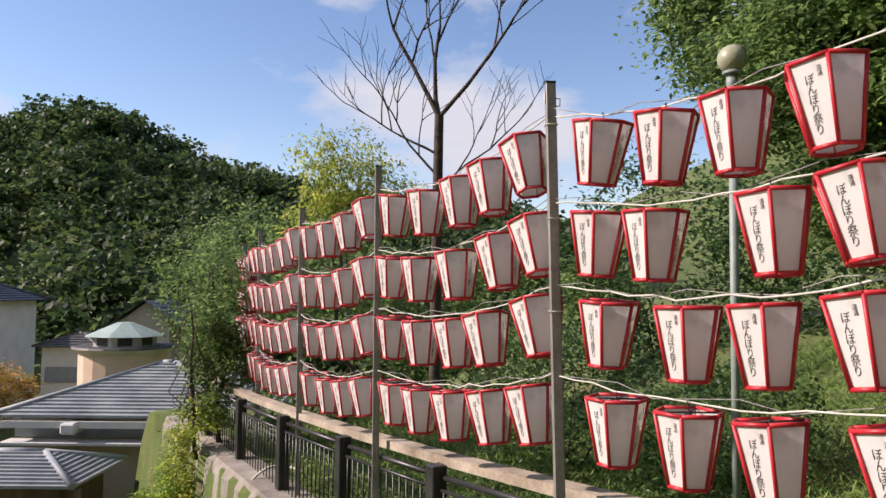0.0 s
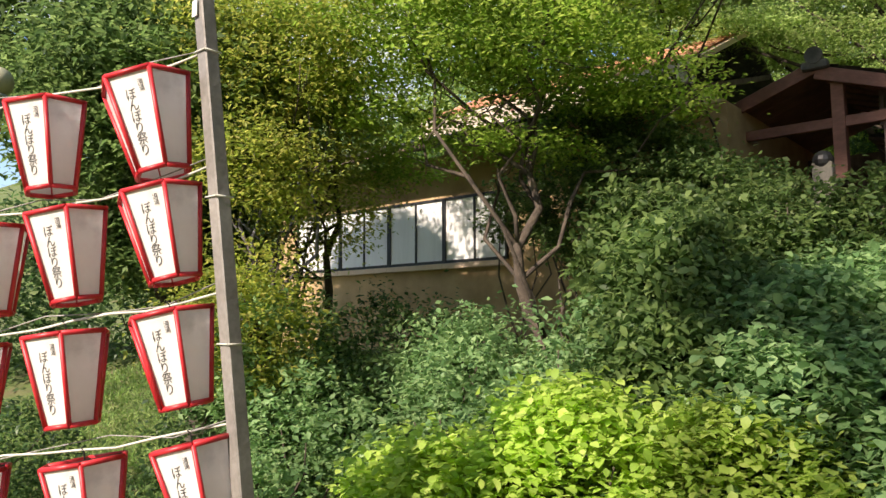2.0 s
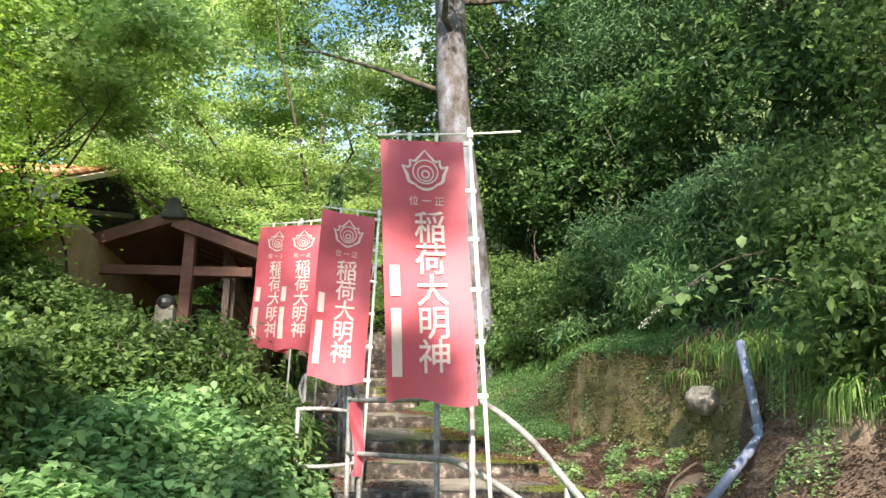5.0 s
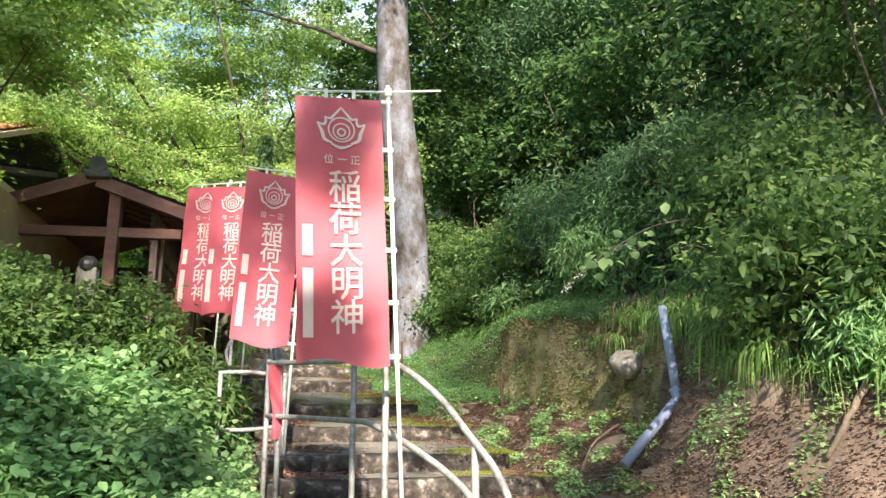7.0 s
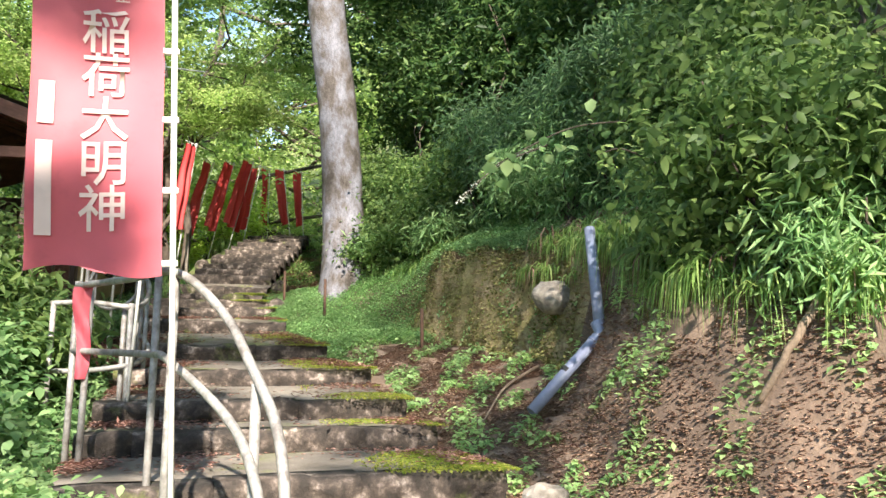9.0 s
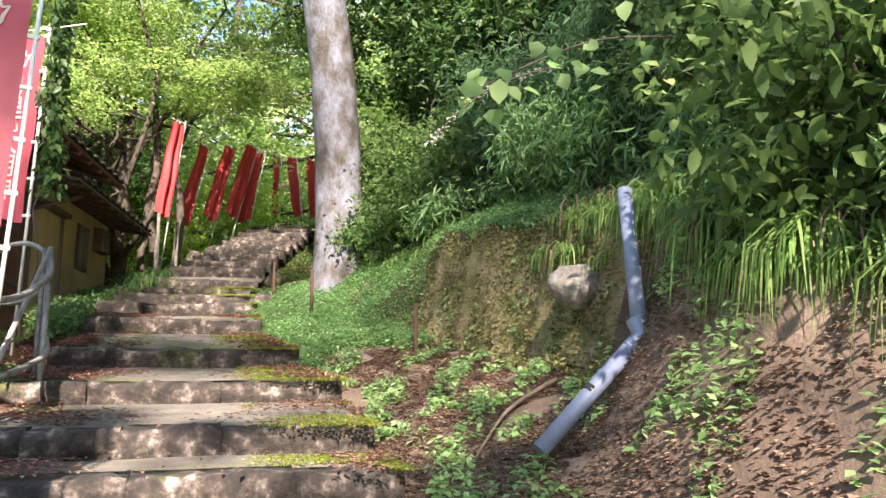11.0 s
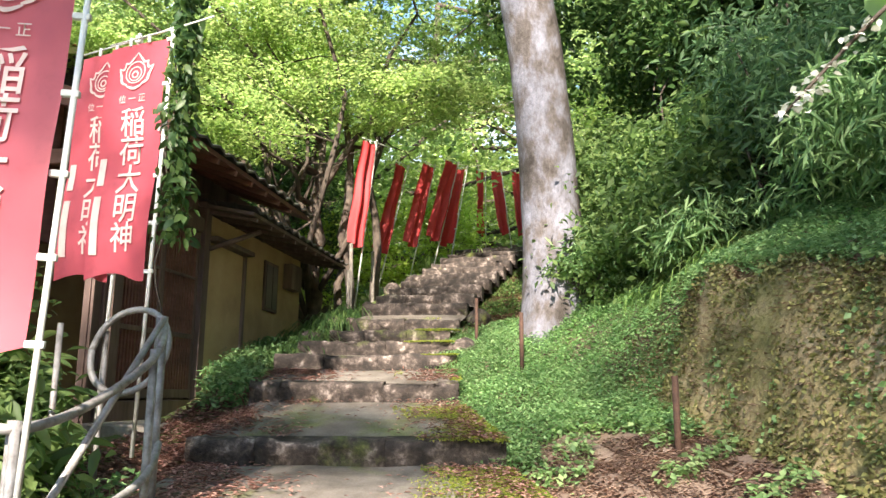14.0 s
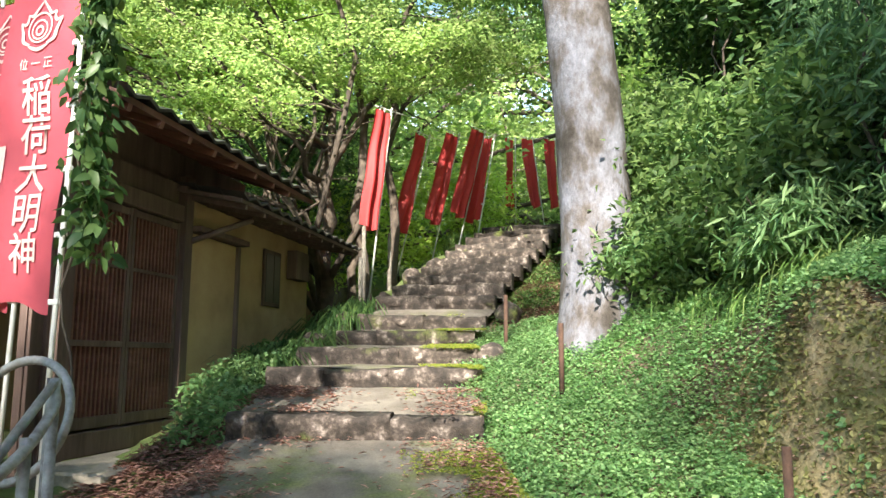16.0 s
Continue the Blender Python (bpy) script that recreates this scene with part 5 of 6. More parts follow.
tree((19.0, -4.6), 8, [(18, -3.5, 8.5, 1.8, 1.5, 1.5), (19, -2.5, 10.5, 2.0, 1.8, 1.6), (17, -5, 10.5, 2.0, 1.6, 1.8), (20, -4.5, 12.5, 2.2, 2.0, 1.8), (18.5, -2, 13, 2.0, 2.0, 1.6), (16.5, -3.6, 12.0, 1.6, 1.4, 1.4)], "dark evergreen tree standing behind the great trunk", "leaf_dark", 480, 46, 0.42, 0.16, 58, 0.2)
hi2 = [hillside(4.0 + 1.7 * k, 4.6 + 0.8 * (k % 2), 6.6 + 1.0 * (k % 3), 2.2, 1.5, 1.8) for k in range(12)]
tree((15.5, -7.5), 9, hi2, "tall dark evergreen tree on the hillside", "leaf_dark", 1000, 46, 0.6, 0.2, 54, 0.28)
shag = [hillside(9.4 + 0.5 * k, 1.0 + 0.5 * (k % 2), 0.35 + 0.35 * (k % 2), 0.55, 0.45, 0.4) for k in range(11)]
bush(shag, "leaf_cover", 560, 34, 0.2, 0.13, 59, "pale narrow-leaved growth hanging over the bank", width=0.16, droop=0.9, lflat=0.3)
shag = [hillside(4.9 + 0.5 * k, 1.15 + 0.35 * (k % 2), 0.05 + 0.25 * (k % 2), 0.5, 0.4, 0.35) for k in range(7)]
bush(shag, "leaf_cover", 420, 34, 0.2, 0.13, 72, "arching narrow-leaved growth over the earth slope", width=0.16, droop=0.9, lflat=0.3)
bush([(13.4, -3.1, 3.1, 0.4, 0.3, 0.3), (13.8, -3.2, 3.6, 0.4, 0.3, 0.4)], "leaf_mid", 110, 34, 0.14, 0.06, 79, "ferny growth about the great trunk's foot", droop=0.5)
fern = [hillside(12.6 + 0.8 * k, 0.9, 0.35, 0.6, 0.45, 0.4) for k in range(10)]
bush(fern, "leaf_mid", 500, 36, 0.2, 0.085, 58, "low leafy growth at the foot of the bank", droop=0.3)

# tall unseen trees behind the viewer, added to shade the steps and the bank
sr = random.Random(31)
for at, y0, y1, z0, z1, cl, sd in (((-6.0, -3.4), -4.6, -2.3, 10.8, 16.0, 100, 551), ((-6.6, -7.2), -9.0, -4.6, 11.4, 19.0, 120, 552), ((-6.4, 0.4), -2.2, 3.5, 11.7, 19.0, 290, 553)):
    row = [(-5.6 + sr.uniform(-1.2, 1.2), sr.uniform(y0, y1), z0 + (z1 - z0) * (k + sr.random()) / 16, 1.0, 0.9, 0.6) for k in range(16)]
    tree(at, 11, row, "unseen tall tree added to shade the steps", "leaf_mid", cl, 44, 0.8, 0.14, sd, 0.16, shell=0.1, limbs=8, group="roadside trees")
# unseen crowns, their gaps set to let sun onto the first banner's middle
low = [(-5.0, -2.3, 8.7, 0.5, 0.4, 0.35), (-5.2, 0.15, 9.0, 0.4, 0.3, 0.5), (-4.8, -1.7, 9.7, 0.4, 0.3, 0.3), (-5.4, 0.8, 8.9, 0.6, 0.6, 0.6), (-5.2, -3.3, 9.2, 0.6, 0.6, 0.5)]
tree((-5.3, -0.2), 8, low, "unseen young tree added to dapple the lower steps", "leaf_mid", 60, 40, 0.24, 0.13, 554, 0.06, shell=0.2, limbs=6, group="roadside trees")
tree((-5.5, 1.4), 8, [(-5.2, -0.8, 10.15, 0.4, 0.3, 0.28), (-5.2, -0.8, 8.75, 0.4, 0.3, 0.14), (-5.4, 1.8, 9.8, 0.7, 0.6, 0.7)], "unseen tree with open crown added to shade the banner and thicket", "leaf_mid", 80, 40, 0.2, 0.13, 556, 0.07, shell=0.1, limbs=6, group="roadside trees")

# shrubs and creepers on the left slope
bush([(6.9, 0.75, 0.95, 0.9, 0.7, 0.55), (7.9, 1.0, 1.35, 0.9, 0.7, 0.55), (5.9, 0.35, 0.55, 0.8, 0.6, 0.5), (7.4, 1.7, 1.35, 1.1, 0.8, 0.6), (8.7, 1.6, 1.7, 1.0, 0.8, 0.55), (6.3, 1.4, 0.85, 1.0, 0.8, 0.6)], "leaf_cover", 1700, 32, 0.22, 0.088, 61, "thicket of broad-leaved weeds beside the stairs", oval=True, width=0.75, lflat=0.75, droop=0.35, shell=0.75)
bush([(7.0, 2.6, 1.5, 0.8, 0.7, 1.0), (7.7, 3.3, 1.9, 0.8, 0.7, 1.1), (8.6, 2.6, 2.2, 0.8, 0.7, 0.8), (9.0, 3.6, 2.5, 0.8, 0.7, 0.8), (6.3, 2.4, 0.9, 0.7, 0.6, 0.8)], "leaf_mid", 900, 40, 0.22, 0.10, 62, "tall dark-leaved shrubs on the slope before the house", oval=True, width=0.55, droop=0.4, shell=0.6)
bush([(5.4, 3.9, 0.5, 0.9, 0.8, 0.9), (6.6, 4.5, 1.0, 0.9, 0.9, 0.8), (4.8, 5.3, 0.2, 0.8, 0.8, 0.9), (6.0, 3.2, 0.9, 0.6, 0.6, 0.8), (7.0, 5.4, 1.0, 0.8, 0.7, 0.7), (5.8, 6.3, 0.5, 0.8, 0.7, 0.8), (5.2, 6.5, 0.9, 0.8, 0.7, 1.0), (6.1, 7.2, 1.2, 0.8, 0.7, 1.0)], "leaf_cover", 760, 36, 0.2, 0.08, 69, "light green ragged shrubs below the house windows", shell=0.4)
bush([(4.6, 2.35, 0.35, 0.8, 0.7, 0.75), (5.3, 1.6, 0.35, 0.75, 0.6, 0.6), (4.2, 3.2, 0.15, 0.6, 0.6, 0.6)], "leaf_lime", 800, 40, 0.2, 0.07, 63, "sunlit bright green creeper over the shrubs", oval=True, width=0.8, lflat=0.7, shell=0.75)
bush([(5.0, -0.55, 0.56, 0.6, 0.5, 0.36), (5.5, -0.1, 0.68, 0.6, 0.5, 0.36), (5.2, -0.9, 0.55, 0.45, 0.2, 0.28), (4.6, -0.15, 0.4, 0.5, 0.5, 0.35), (4.5, -0.7, 0.4, 0.4, 0.35, 0.26)], "leaf_pale", 900, 34, 0.14, 0.05, 80, "sunlit mound of low weeds at the foot of the steps", oval=True, width=0.7, lflat=0.6, shell=0.8)
bush([(8.9, 0.5, 1.75, 0.45, 0.35, 0.5), (9.4, 0.75, 1.95, 0.4, 0.3, 0.45), (8.4, 0.6, 1.5, 0.5, 0.4, 0.45), (9.0, 0.95, 2.2, 0.4, 0.3, 0.4)], "leaf_mid", 210, 30, 0.2, 0.15, 81, "long-leaved shrub growing through the handrail", oval=True, width=0.32, droop=0.5, lflat=0.5)
bush([(9.3, 1.35, 2.6, 0.7, 0.5, 0.6), (8.6, 2.2, 2.5, 0.7, 0.6, 0.6), (9.6, 2.6, 2.8, 0.6, 0.6, 0.6), (9.2, 3.8, 3.3, 0.8, 0.8, 0.7), (9.1, 3.1, 3.1, 0.7, 0.5, 0.6), (9.0, 4.8, 3.0, 0.8, 0.8, 0.7), (9.5, 5.1, 4.2, 0.7, 0.7, 0.6), (9.6, 4.2, 4.3, 0.6, 0.7, 0.5), (9.4, 6.0, 3.2, 0.5, 0.6, 0.5)], "leaf_mid", 700, 40, 0.2, 0.085, 66, "dark shrubs before the open gable")
tree((7.6, 4.6), 3.4, [(7.0, 4.2, 4.6, 1.6, 1.3, 0.5), (7.8, 5.4, 4.9, 1.7, 1.4, 0.55), (6.6, 5.6, 5.0, 1.5, 1.3, 0.6), (8.4, 3.6, 4.3, 1.2, 1.0, 0.4), (7.4, 4.8, 5.9, 2.0, 1.6, 0.6), (8.4, 4.2, 5.3, 1.4, 1.2, 0.5), (6.0, 4.8, 5.6, 1.3, 1.2, 0.5), (7.6, 4.8, 6.8, 2.0, 1.8, 0.6), (7.0, 5.8, 3.9, 1.1, 0.9, 0.3), (6.6, 6.6, 4.3, 1.1, 0.9, 0.3), (7.6, 4.7, 3.6, 0.9, 0.7, 0.25), (7.4, 6.6, 3.6, 0.9, 0.8, 0.25), (8.5, 4.6, 4.4, 0.9, 0.8, 0.3), (8.9, 5.2, 4.9, 0.9, 0.9, 0.35)], "slender tree with spreading yellow-green crown before the house", "leaf_bright", 1250, 44, 0.3, 0.072, 64, 0.1, "darkbark", width=0.6, flat=0.3, lflat=0.7, shell=0.2)
tree((10.0, 3.9), 3.6, [(9.2, 3.2, 5.9, 1.2, 1.0, 0.3), (9.8, 4.4, 6.7, 1.5, 1.3, 0.35), (8.9, 2.4, 6.6, 1.2, 1.0, 0.3), (9.4, 3.8, 7.6, 1.8, 1.5, 0.4), (10.4, 2.8, 7.4, 1.4, 1.2, 0.35), (9.6, 5.4, 8.0, 1.8, 1.6, 0.4), (10.2, 3.6, 8.8, 1.8, 1.6, 0.45)], "young maple with airy bright leaves behind the gable", "leaf_maple", 620, 50, 0.32, 0.085, 68, 0.07, flat=0.15, width=0.75, lflat=0.8, shell=0.1, name="maple_tree")
tree((5.8, 8.6), 4.0, [(4.9, 8.2, 4.2, 1.6, 1.5, 1.4), (6.0, 9.6, 4.6, 1.7, 1.6, 1.3), (4.6, 10.0, 5.6, 1.6, 1.8, 1.6), (5.6, 9.0, 2.6, 1.2, 1.0, 0.7)], "large round-headed tree behind the lanterns", "leaf_mid", 2200, 46, 0.4, 0.105, 65, 0.2, shell=0.6)
tree((7.0, 7.7), 4.0, [(6.7, 7.5, 3.6, 1.2, 1.0, 1.2), (6.9, 7.5, 6.4, 1.3, 0.9, 0.8), (6.3, 7.2, 4.9, 1.0, 0.8, 0.8), (5.3, 6.6, 4.6, 1.0, 0.8, 0.8), (5.0, 6.3, 3.2, 0.7, 0.6, 0.6), (4.9, 6.4, 1.6, 0.8, 0.7, 0.8)], "airy olive-green tree beside the house", "leaf_gold", 1000, 46, 0.34, 0.07, 70, 0.08, shell=0.4)
bush([(3.4, 9.6, -0.2, 1.4, 1.0, 0.9), (5.6, 7.2, 0.1, 1.4, 1.0, 1.0), (1.8, 11.6, 0.0, 1.6, 1.0, 1.0), (7.2, 6.2, 0.8, 1.2, 1.0, 1.2)], "leaf_dark", 700, 40, 0.28, 0.08, 67, "dark clipped shrubs on the lawn behind the lanterns")

bare = thing("bare_shrub", Matrix(), "bare grey many-stemmed shrub beside the house", "shrub")
br = random.Random(88)
for k in range(9):
    bm = bmesh.new()
    limb(bm, (5.5 + br.uniform(-0.15, 0.15), 6.9 + br.uniform(-0.15, 0.15), 1.0), (5.5 + br.uniform(-0.9, 0.9), 6.9 + br.uniform(-0.7, 0.7), 3.4 + br.uniform(0, 1.2)), 0.03, 0.008, 900 + k, 0.06, 8, 6)
    part("stem", bm, M["bark"], bare)

# the vine on the last near banner's pole
vine = thing("vine", Matrix(), "green leafy vine climbing the banner pole", "vine")
vr = np.random.default_rng(401)
vp = np.stack([9.8 + vr.normal(size=820) * 0.055, 0.0 + vr.normal(size=820) * 0.045, vr.uniform(3.1, 5.2, 820)], 1)
leaves("leaf_mass", vp, 0.085, "leaf_dark", 402, vine, 0.48, 1.3, 0.3, oval=True)
bm = bmesh.new()
tube(bm, [(9.8 + 0.03 * math.sin(k), 0.06 + 0.03 * math.cos(k * 1.3), 2.2 + 0.15 * k) for k in range(20)], 0.006, 5)
part("stem", bm, M["darkbark"], vine)

# the hill across the valley
rng = np.random.default_rng(90)
n = 1100
hx = rng.uniform(-88, 12, n)
hy = rng.uniform(50, 118, n)
hz = land(hx, hy)
blobs = np.stack([hx, hy, hz + 1.2, rng.uniform(2.0, 4.2, n), rng.uniform(2.0, 4.2, n), rng.uniform(1.6, 4.4, n)], 1)
hillwood = leaves("hill_wood", clumps(rng, blobs, 19000, 13, 0.8, 0.7, 0.85), 0.66, "leaf_hill", 91, None, 0.8, 0.2, 0.4, "wooded hillside across the valley", "woods", "", "stuff")

# ---------------------------------------------------------------- ground cover


def scatter(n, x0, x1, y0, y1, seed, keep, lift=0.02):
    r = np.random.default_rng(seed)
    x, y = r.uniform(x0, x1, n), r.uniform(y0, y1, n)
    k = keep(x, y, r)
    x, y = x[k], y[k]
    return np.stack([x, y, land(x, y) - 0.05 + r.uniform(0, lift, len(x))], 1)


def patchy(x, y, scale, level, seed=0.0):
    v = np.array([noise.noise((a * scale, b * scale, seed)) for a, b in zip(x, y)])
    return v > level


def ground_leaves(name, pts, size, material, seed, label, **kw):
    return leaves(name, pts, size, material, seed, None, label=label, category="ground cover", kind="stuff", **kw)


def right_of(x, y):
    return (mid_y(x) - half_w(x)) - y


def face(x, y):
    d = toe_y(x) - y
    return (d > -0.05) & (d < 0.30) & (x > 8.0) & (x < 11.4)


green = scatter(200000, 9.0, 15.5, -4.6, -0.8, 201, lambda x, y, r: (right_of(x, y) > -0.05 + r.normal(size=len(x)) * 0.12) & ~face(x, y) & ((x + 0.3 * np.sin(3 * y) > 10.75) | (toe_y(x) - y > 0.25) | ((right_of(x, y) < 0.3) & (x > 10.6))), 0.12)
ground_leaves("creeping_plants", green, 0.031, "leaf_cover", 202, "dense low green creepers over the bank", width=0.8, flat=0.7)
weeds = scatter(40000, 4.0, 11.5, -4.9, -2.2, 203, lambda x, y, r: (right_of(x, y) > 0.05) & ~face(x, y) & patchy(x, y, 3.4, 0.10, 3.0), 0.09)
ground_leaves("bank_weeds", weeds, 0.05, "leaf_pale", 204, "patches of broad-leaved weeds on the earth slope", width=0.65, flat=0.65)
facew = scatter(60000, 7.8, 11.6, -4.4, -2.7, 205, lambda x, y, r: face(x, y) & patchy(x, y * 3, 2.5, -0.12, 7.0), 0.05)
ground_leaves("bank_moss_plants", facew, 0.034, "leaf_bank", 206, "small dry plants and moss on the cut bank", width=0.6, flat=0.2)
facec = scatter(22000, 7.8, 11.8, -4.4, -2.6, 241, lambda x, y, r: face(x, y) & (toe_y(x) - y > 0.0) & patchy(x, y * 2, 3.1, 0.22, 11.0), 0.06)
ground_leaves("bank_creepers", facec, 0.04, "leaf_cover", 242, "green creepers hanging down the cut bank", width=0.7, flat=0.3)
litter = scatter(130000, 3.5, 12.5, -4.6, -1.6, 207, lambda x, y, r: (right_of(x, y) > -0.1) & (toe_y(x) - y < 1.4) & patchy(x, y, 1.3, -0.35, 9.0), 0.012)
ground_leaves("leaf_litter", litter, 0.038, "litter", 208, "brown fallen leaves on the earth slope", width=0.45, flat=0.97, droop=0.0)
upper = scatter(40000, 14.2, 22.5, -4.2, 0.2, 231, lambda x, y, r: (right_of(x, y) > 0.02) & (right_of(x, y) < 2.2) & patchy(x, y, 1.6, 0.0, 5.0), 0.12)
ground_leaves("slope_weeds", upper, 0.06, "leaf_mid", 232, "low weeds on the slope beside the upper steps", width=0.5, flat=0.5)
upper = scatter(40000, 14.2, 22.5, -3.0, 0.2, 233, lambda x, y, r: (right_of(x, y) > 0.0) & (right_of(x, y) < 1.6), 0.03)
ground_leaves("slope_litter", upper, 0.06, "litter", 234, "brown fallen leaves beside the upper steps", width=0.4, flat=0.9, droop=0.0)
lawn = scatter(60000, -2.5, 10, 4.0, 16, 209, lambda x, y, r: (0.86 * (x + 0.65) + 0.5 * (y - 7.5)) > 0.3, 0.1)
ground_leaves("lawn_grass", lawn, 0.12, "grass", 210, "sunlit green grass behind the lanterns", width=0.14, flat=0.1, droop=-0.9)
foot = scatter(34000, 3.0, 6.6, -1.6, 1.2, 211, lambda x, y, r: ((y > mid_y(x) + half_w(x) - 0.25) | (x < 5.9)) & (((x - 5.1) / 1.5) ** 2 + ((y + 0.1) / 1.35) ** 2 < 1 + 0.35 * np.sin(5 * x) * np.sin(4 * y)), 0.14)
ground_leaves("foot_weeds", foot[foot[:, 1] > -1.75], 0.06, "leaf_bright", 212, "low sunlit weeds at the foot of the steps", width=0.6, flat=0.6)
lside = scatter(30000, 6.0, 14.5, -0.9, 1.4, 213, lambda x, y, r: (y > mid_y(x) + half_w(x) + 0.05) & (y < mid_y(x) + half_w(x) + 0.55 + 0.25 * (x > 12.8)) & ((x < 9.8) | (x > 11.9)), 0.28)
ground_leaves("edge_weeds", lside, 0.07, "leaf_cover", 214, "weeds and ferns along the steps' edge", width=0.5, flat=0.5)

# fallen leaves on the treads
r8 = np.random.default_rng(215)
n = 15000
px = r8.uniform(6.3, 13.2, n)
side = 1 - np.abs(r8.normal(size=n)) * 0.33
py = mid_y(px) + half_w(px) * np.where(r8.uniform(size=n) < 0.72, side, -side)
nx = np.array([a for a, _ in NOSES])
nz = np.array([b for _, b in NOSES])
i0 = np.clip(np.searchsorted(nx, px) - 1, 0, len(nx) - 2)
tz = nz[i0] + (nz[i0 + 1] - 0.165 - nz[i0]) * np.clip((px - nx[i0]) / (nx[i0 + 1] - nx[i0]), 0, 1)
tp = np.stack([px, py, tz + 0.012 + r8.uniform(0, 0.02, n)], 1)
heap = patchy(px, py, 1.5, -0.02, 33.0) | (r8.uniform(size=n) < 0.12)
ground_leaves("step_litter", tp[heap], 0.05, "litter_red", 216, "reddish fallen leaves on the steps", width=0.4, flat=0.95, droop=0.0)
n = 60000
px = r8.uniform(6.1, 15.5, n)
g = r8.uniform(0.35, 1.03, n)
py = mid_y(px) - half_w(px) * g
kk = patchy(px, py, 1.3, -0.1, 21.0) & (r8.uniform(size=n) < (g - 0.3) * 1.5)
px, py = px[kk], py[kk]
i0 = np.clip(np.searchsorted(nx, px) - 1, 0, len(nx) - 2)
tz = nz[i0] + (nz[i0 + 1] - 0.165 - nz[i0]) * np.clip((px - nx[i0]) / (nx[i0 + 1] - nx[i0]), 0, 1)
ground_leaves("step_moss", np.stack([px, py, tz + 0.004 + r8.uniform(0, 0.01, len(px))], 1), 0.022, "leaf_gold", 218, "yellow-green moss cushions on the steps", width=0.8, flat=0.8)
n = 10000
px, py = r8.uniform(9.6, 13.2, n), r8.uniform(-0.1, 1.0, n)
kk = py > mid_y(px) + half_w(px) - 0.1
tp = np.stack([px[kk], py[kk], land(px[kk], py[kk]) - 0.04 + r8.uniform(0, 0.03, kk.sum())], 1)
ground_leaves("gate_litter", tp, 0.06, "litter_red", 217, "reddish fallen leaves before the gate", width=0.45, flat=0.95, droop=0.0)


def tuft(pts, length, seed, material="grass", label="long grass hanging over the bank", name="hanging_grass", out=(0, 1), per=20):
    """Arching grass blades from each of pts, falling towards out."""
    r = np.random.default_rng(seed)
    p = np.repeat(pts, per, axis=0) + r.normal(size=(len(pts) * per, 3)) * np.array([0.06, 0.04, 0.02])
    n = len(p)
    a = r.normal(size=n) * 1.1
    b = np.repeat(r.normal(size=len(pts)) * 0.8, per)
    d = np.stack([out[0] + a, np.full(n, out[1]) + r.normal(size=n) * 0.6 + b * (abs(out[0]) > 0.1), np.zeros(n)], 1)
    d = unit(d)
    s = np.stack([-d[:, 1], d[:, 0], np.zeros(n)], 1)
    L = length * np.repeat(r.uniform(0.25, 1.3, len(pts)), per)[:, None] * r.uniform(0.5, 1.25, n)[:, None]
    w = 0.0045 + 0.003 * r.uniform(size=n)[:, None]
    up = np.array([0, 0, 1.0])
    reach = r.uniform(0.35, 0.7, n)[:, None]
    c = [p, p + d * L * reach * 0.45 + up * L * 0.13, p + d * L * reach * 0.85 - up * L * 0.06, p + d * L * reach * 1.05 - up * L * 0.6]
    ws = (1.0, 1.2, 0.9, 0.1)
    v = np.stack([c[k] + s * w * ws[k] * q for k in range(4) for q in (-1, 1)], axis=1)
    me = quads_mesh(name, v, [(0, 1, 3, 2), (2, 3, 5, 4), (4, 5, 7, 6)])
    ob = put_mesh(name, me, M[material])
    return tagged(ob, label, "grass", kind="stuff")


r9 = np.random.default_rng(220)
gx = 5.0 + 4.2 * r9.uniform(size=900) ** 1.2
gy = toe_y(gx) - np.interp(gx, [5, 7.4, 8.2, 10], [1.2, 0.9, 0.3, 0.3]) - r9.uniform(-0.12, 0.8, 900)
thin = (gx > 7.3) | (r9.uniform(size=900) < 0.45)
gx, gy = gx[thin], gy[thin]
near = gx < 7.9
tuft(np.stack([gx, gy, land(gx, gy) - 0.03], 1)[near], 0.5, 221, per=26)
tuft(np.stack([gx, gy, land(gx, gy) - 0.03], 1)[~near], 0.27, 226, per=22)
dk = r9.uniform(size=len(gx)) < 0.07
tuft(np.stack([gx, gy, land(gx, gy) - 0.03], 1)[dk], 0.5, 225, "litter", "dry brown grass hanging over the bank", "dry_grass")
gx = r9.uniform(11.6, 17, 360)
gy = toe_y(gx) - 0.75 - r9.uniform(0, 0.9, 360)
tuft(np.stack([gx, gy, land(gx, gy) - 0.03], 1), 0.5, 222)
gx = r9.uniform(13.6, 16.4, 170)
gy = mid_y(gx) + half_w(gx) + r9.uniform(0.05, 0.7, 170)
tuft(np.stack([gx, gy, land(gx, gy) + 0.05], 1), 0.75, 223, "leaf_dark", "dark strap-leaved clumps beside the steps", "strap_leaves", (-0.6, -0.4), 10)
gx = r9.uniform(21.0, 24, 160)
gy = mid_y(gx) + r9.uniform(-1.2, 1.6, 160)
tuft(np.stack([gx, gy, path_z(gx) + 0.1], 1), 0.8, 224, "grass", "sunlit long grass at the top of the steps", "top_grass", (-0.6, 0), 14)


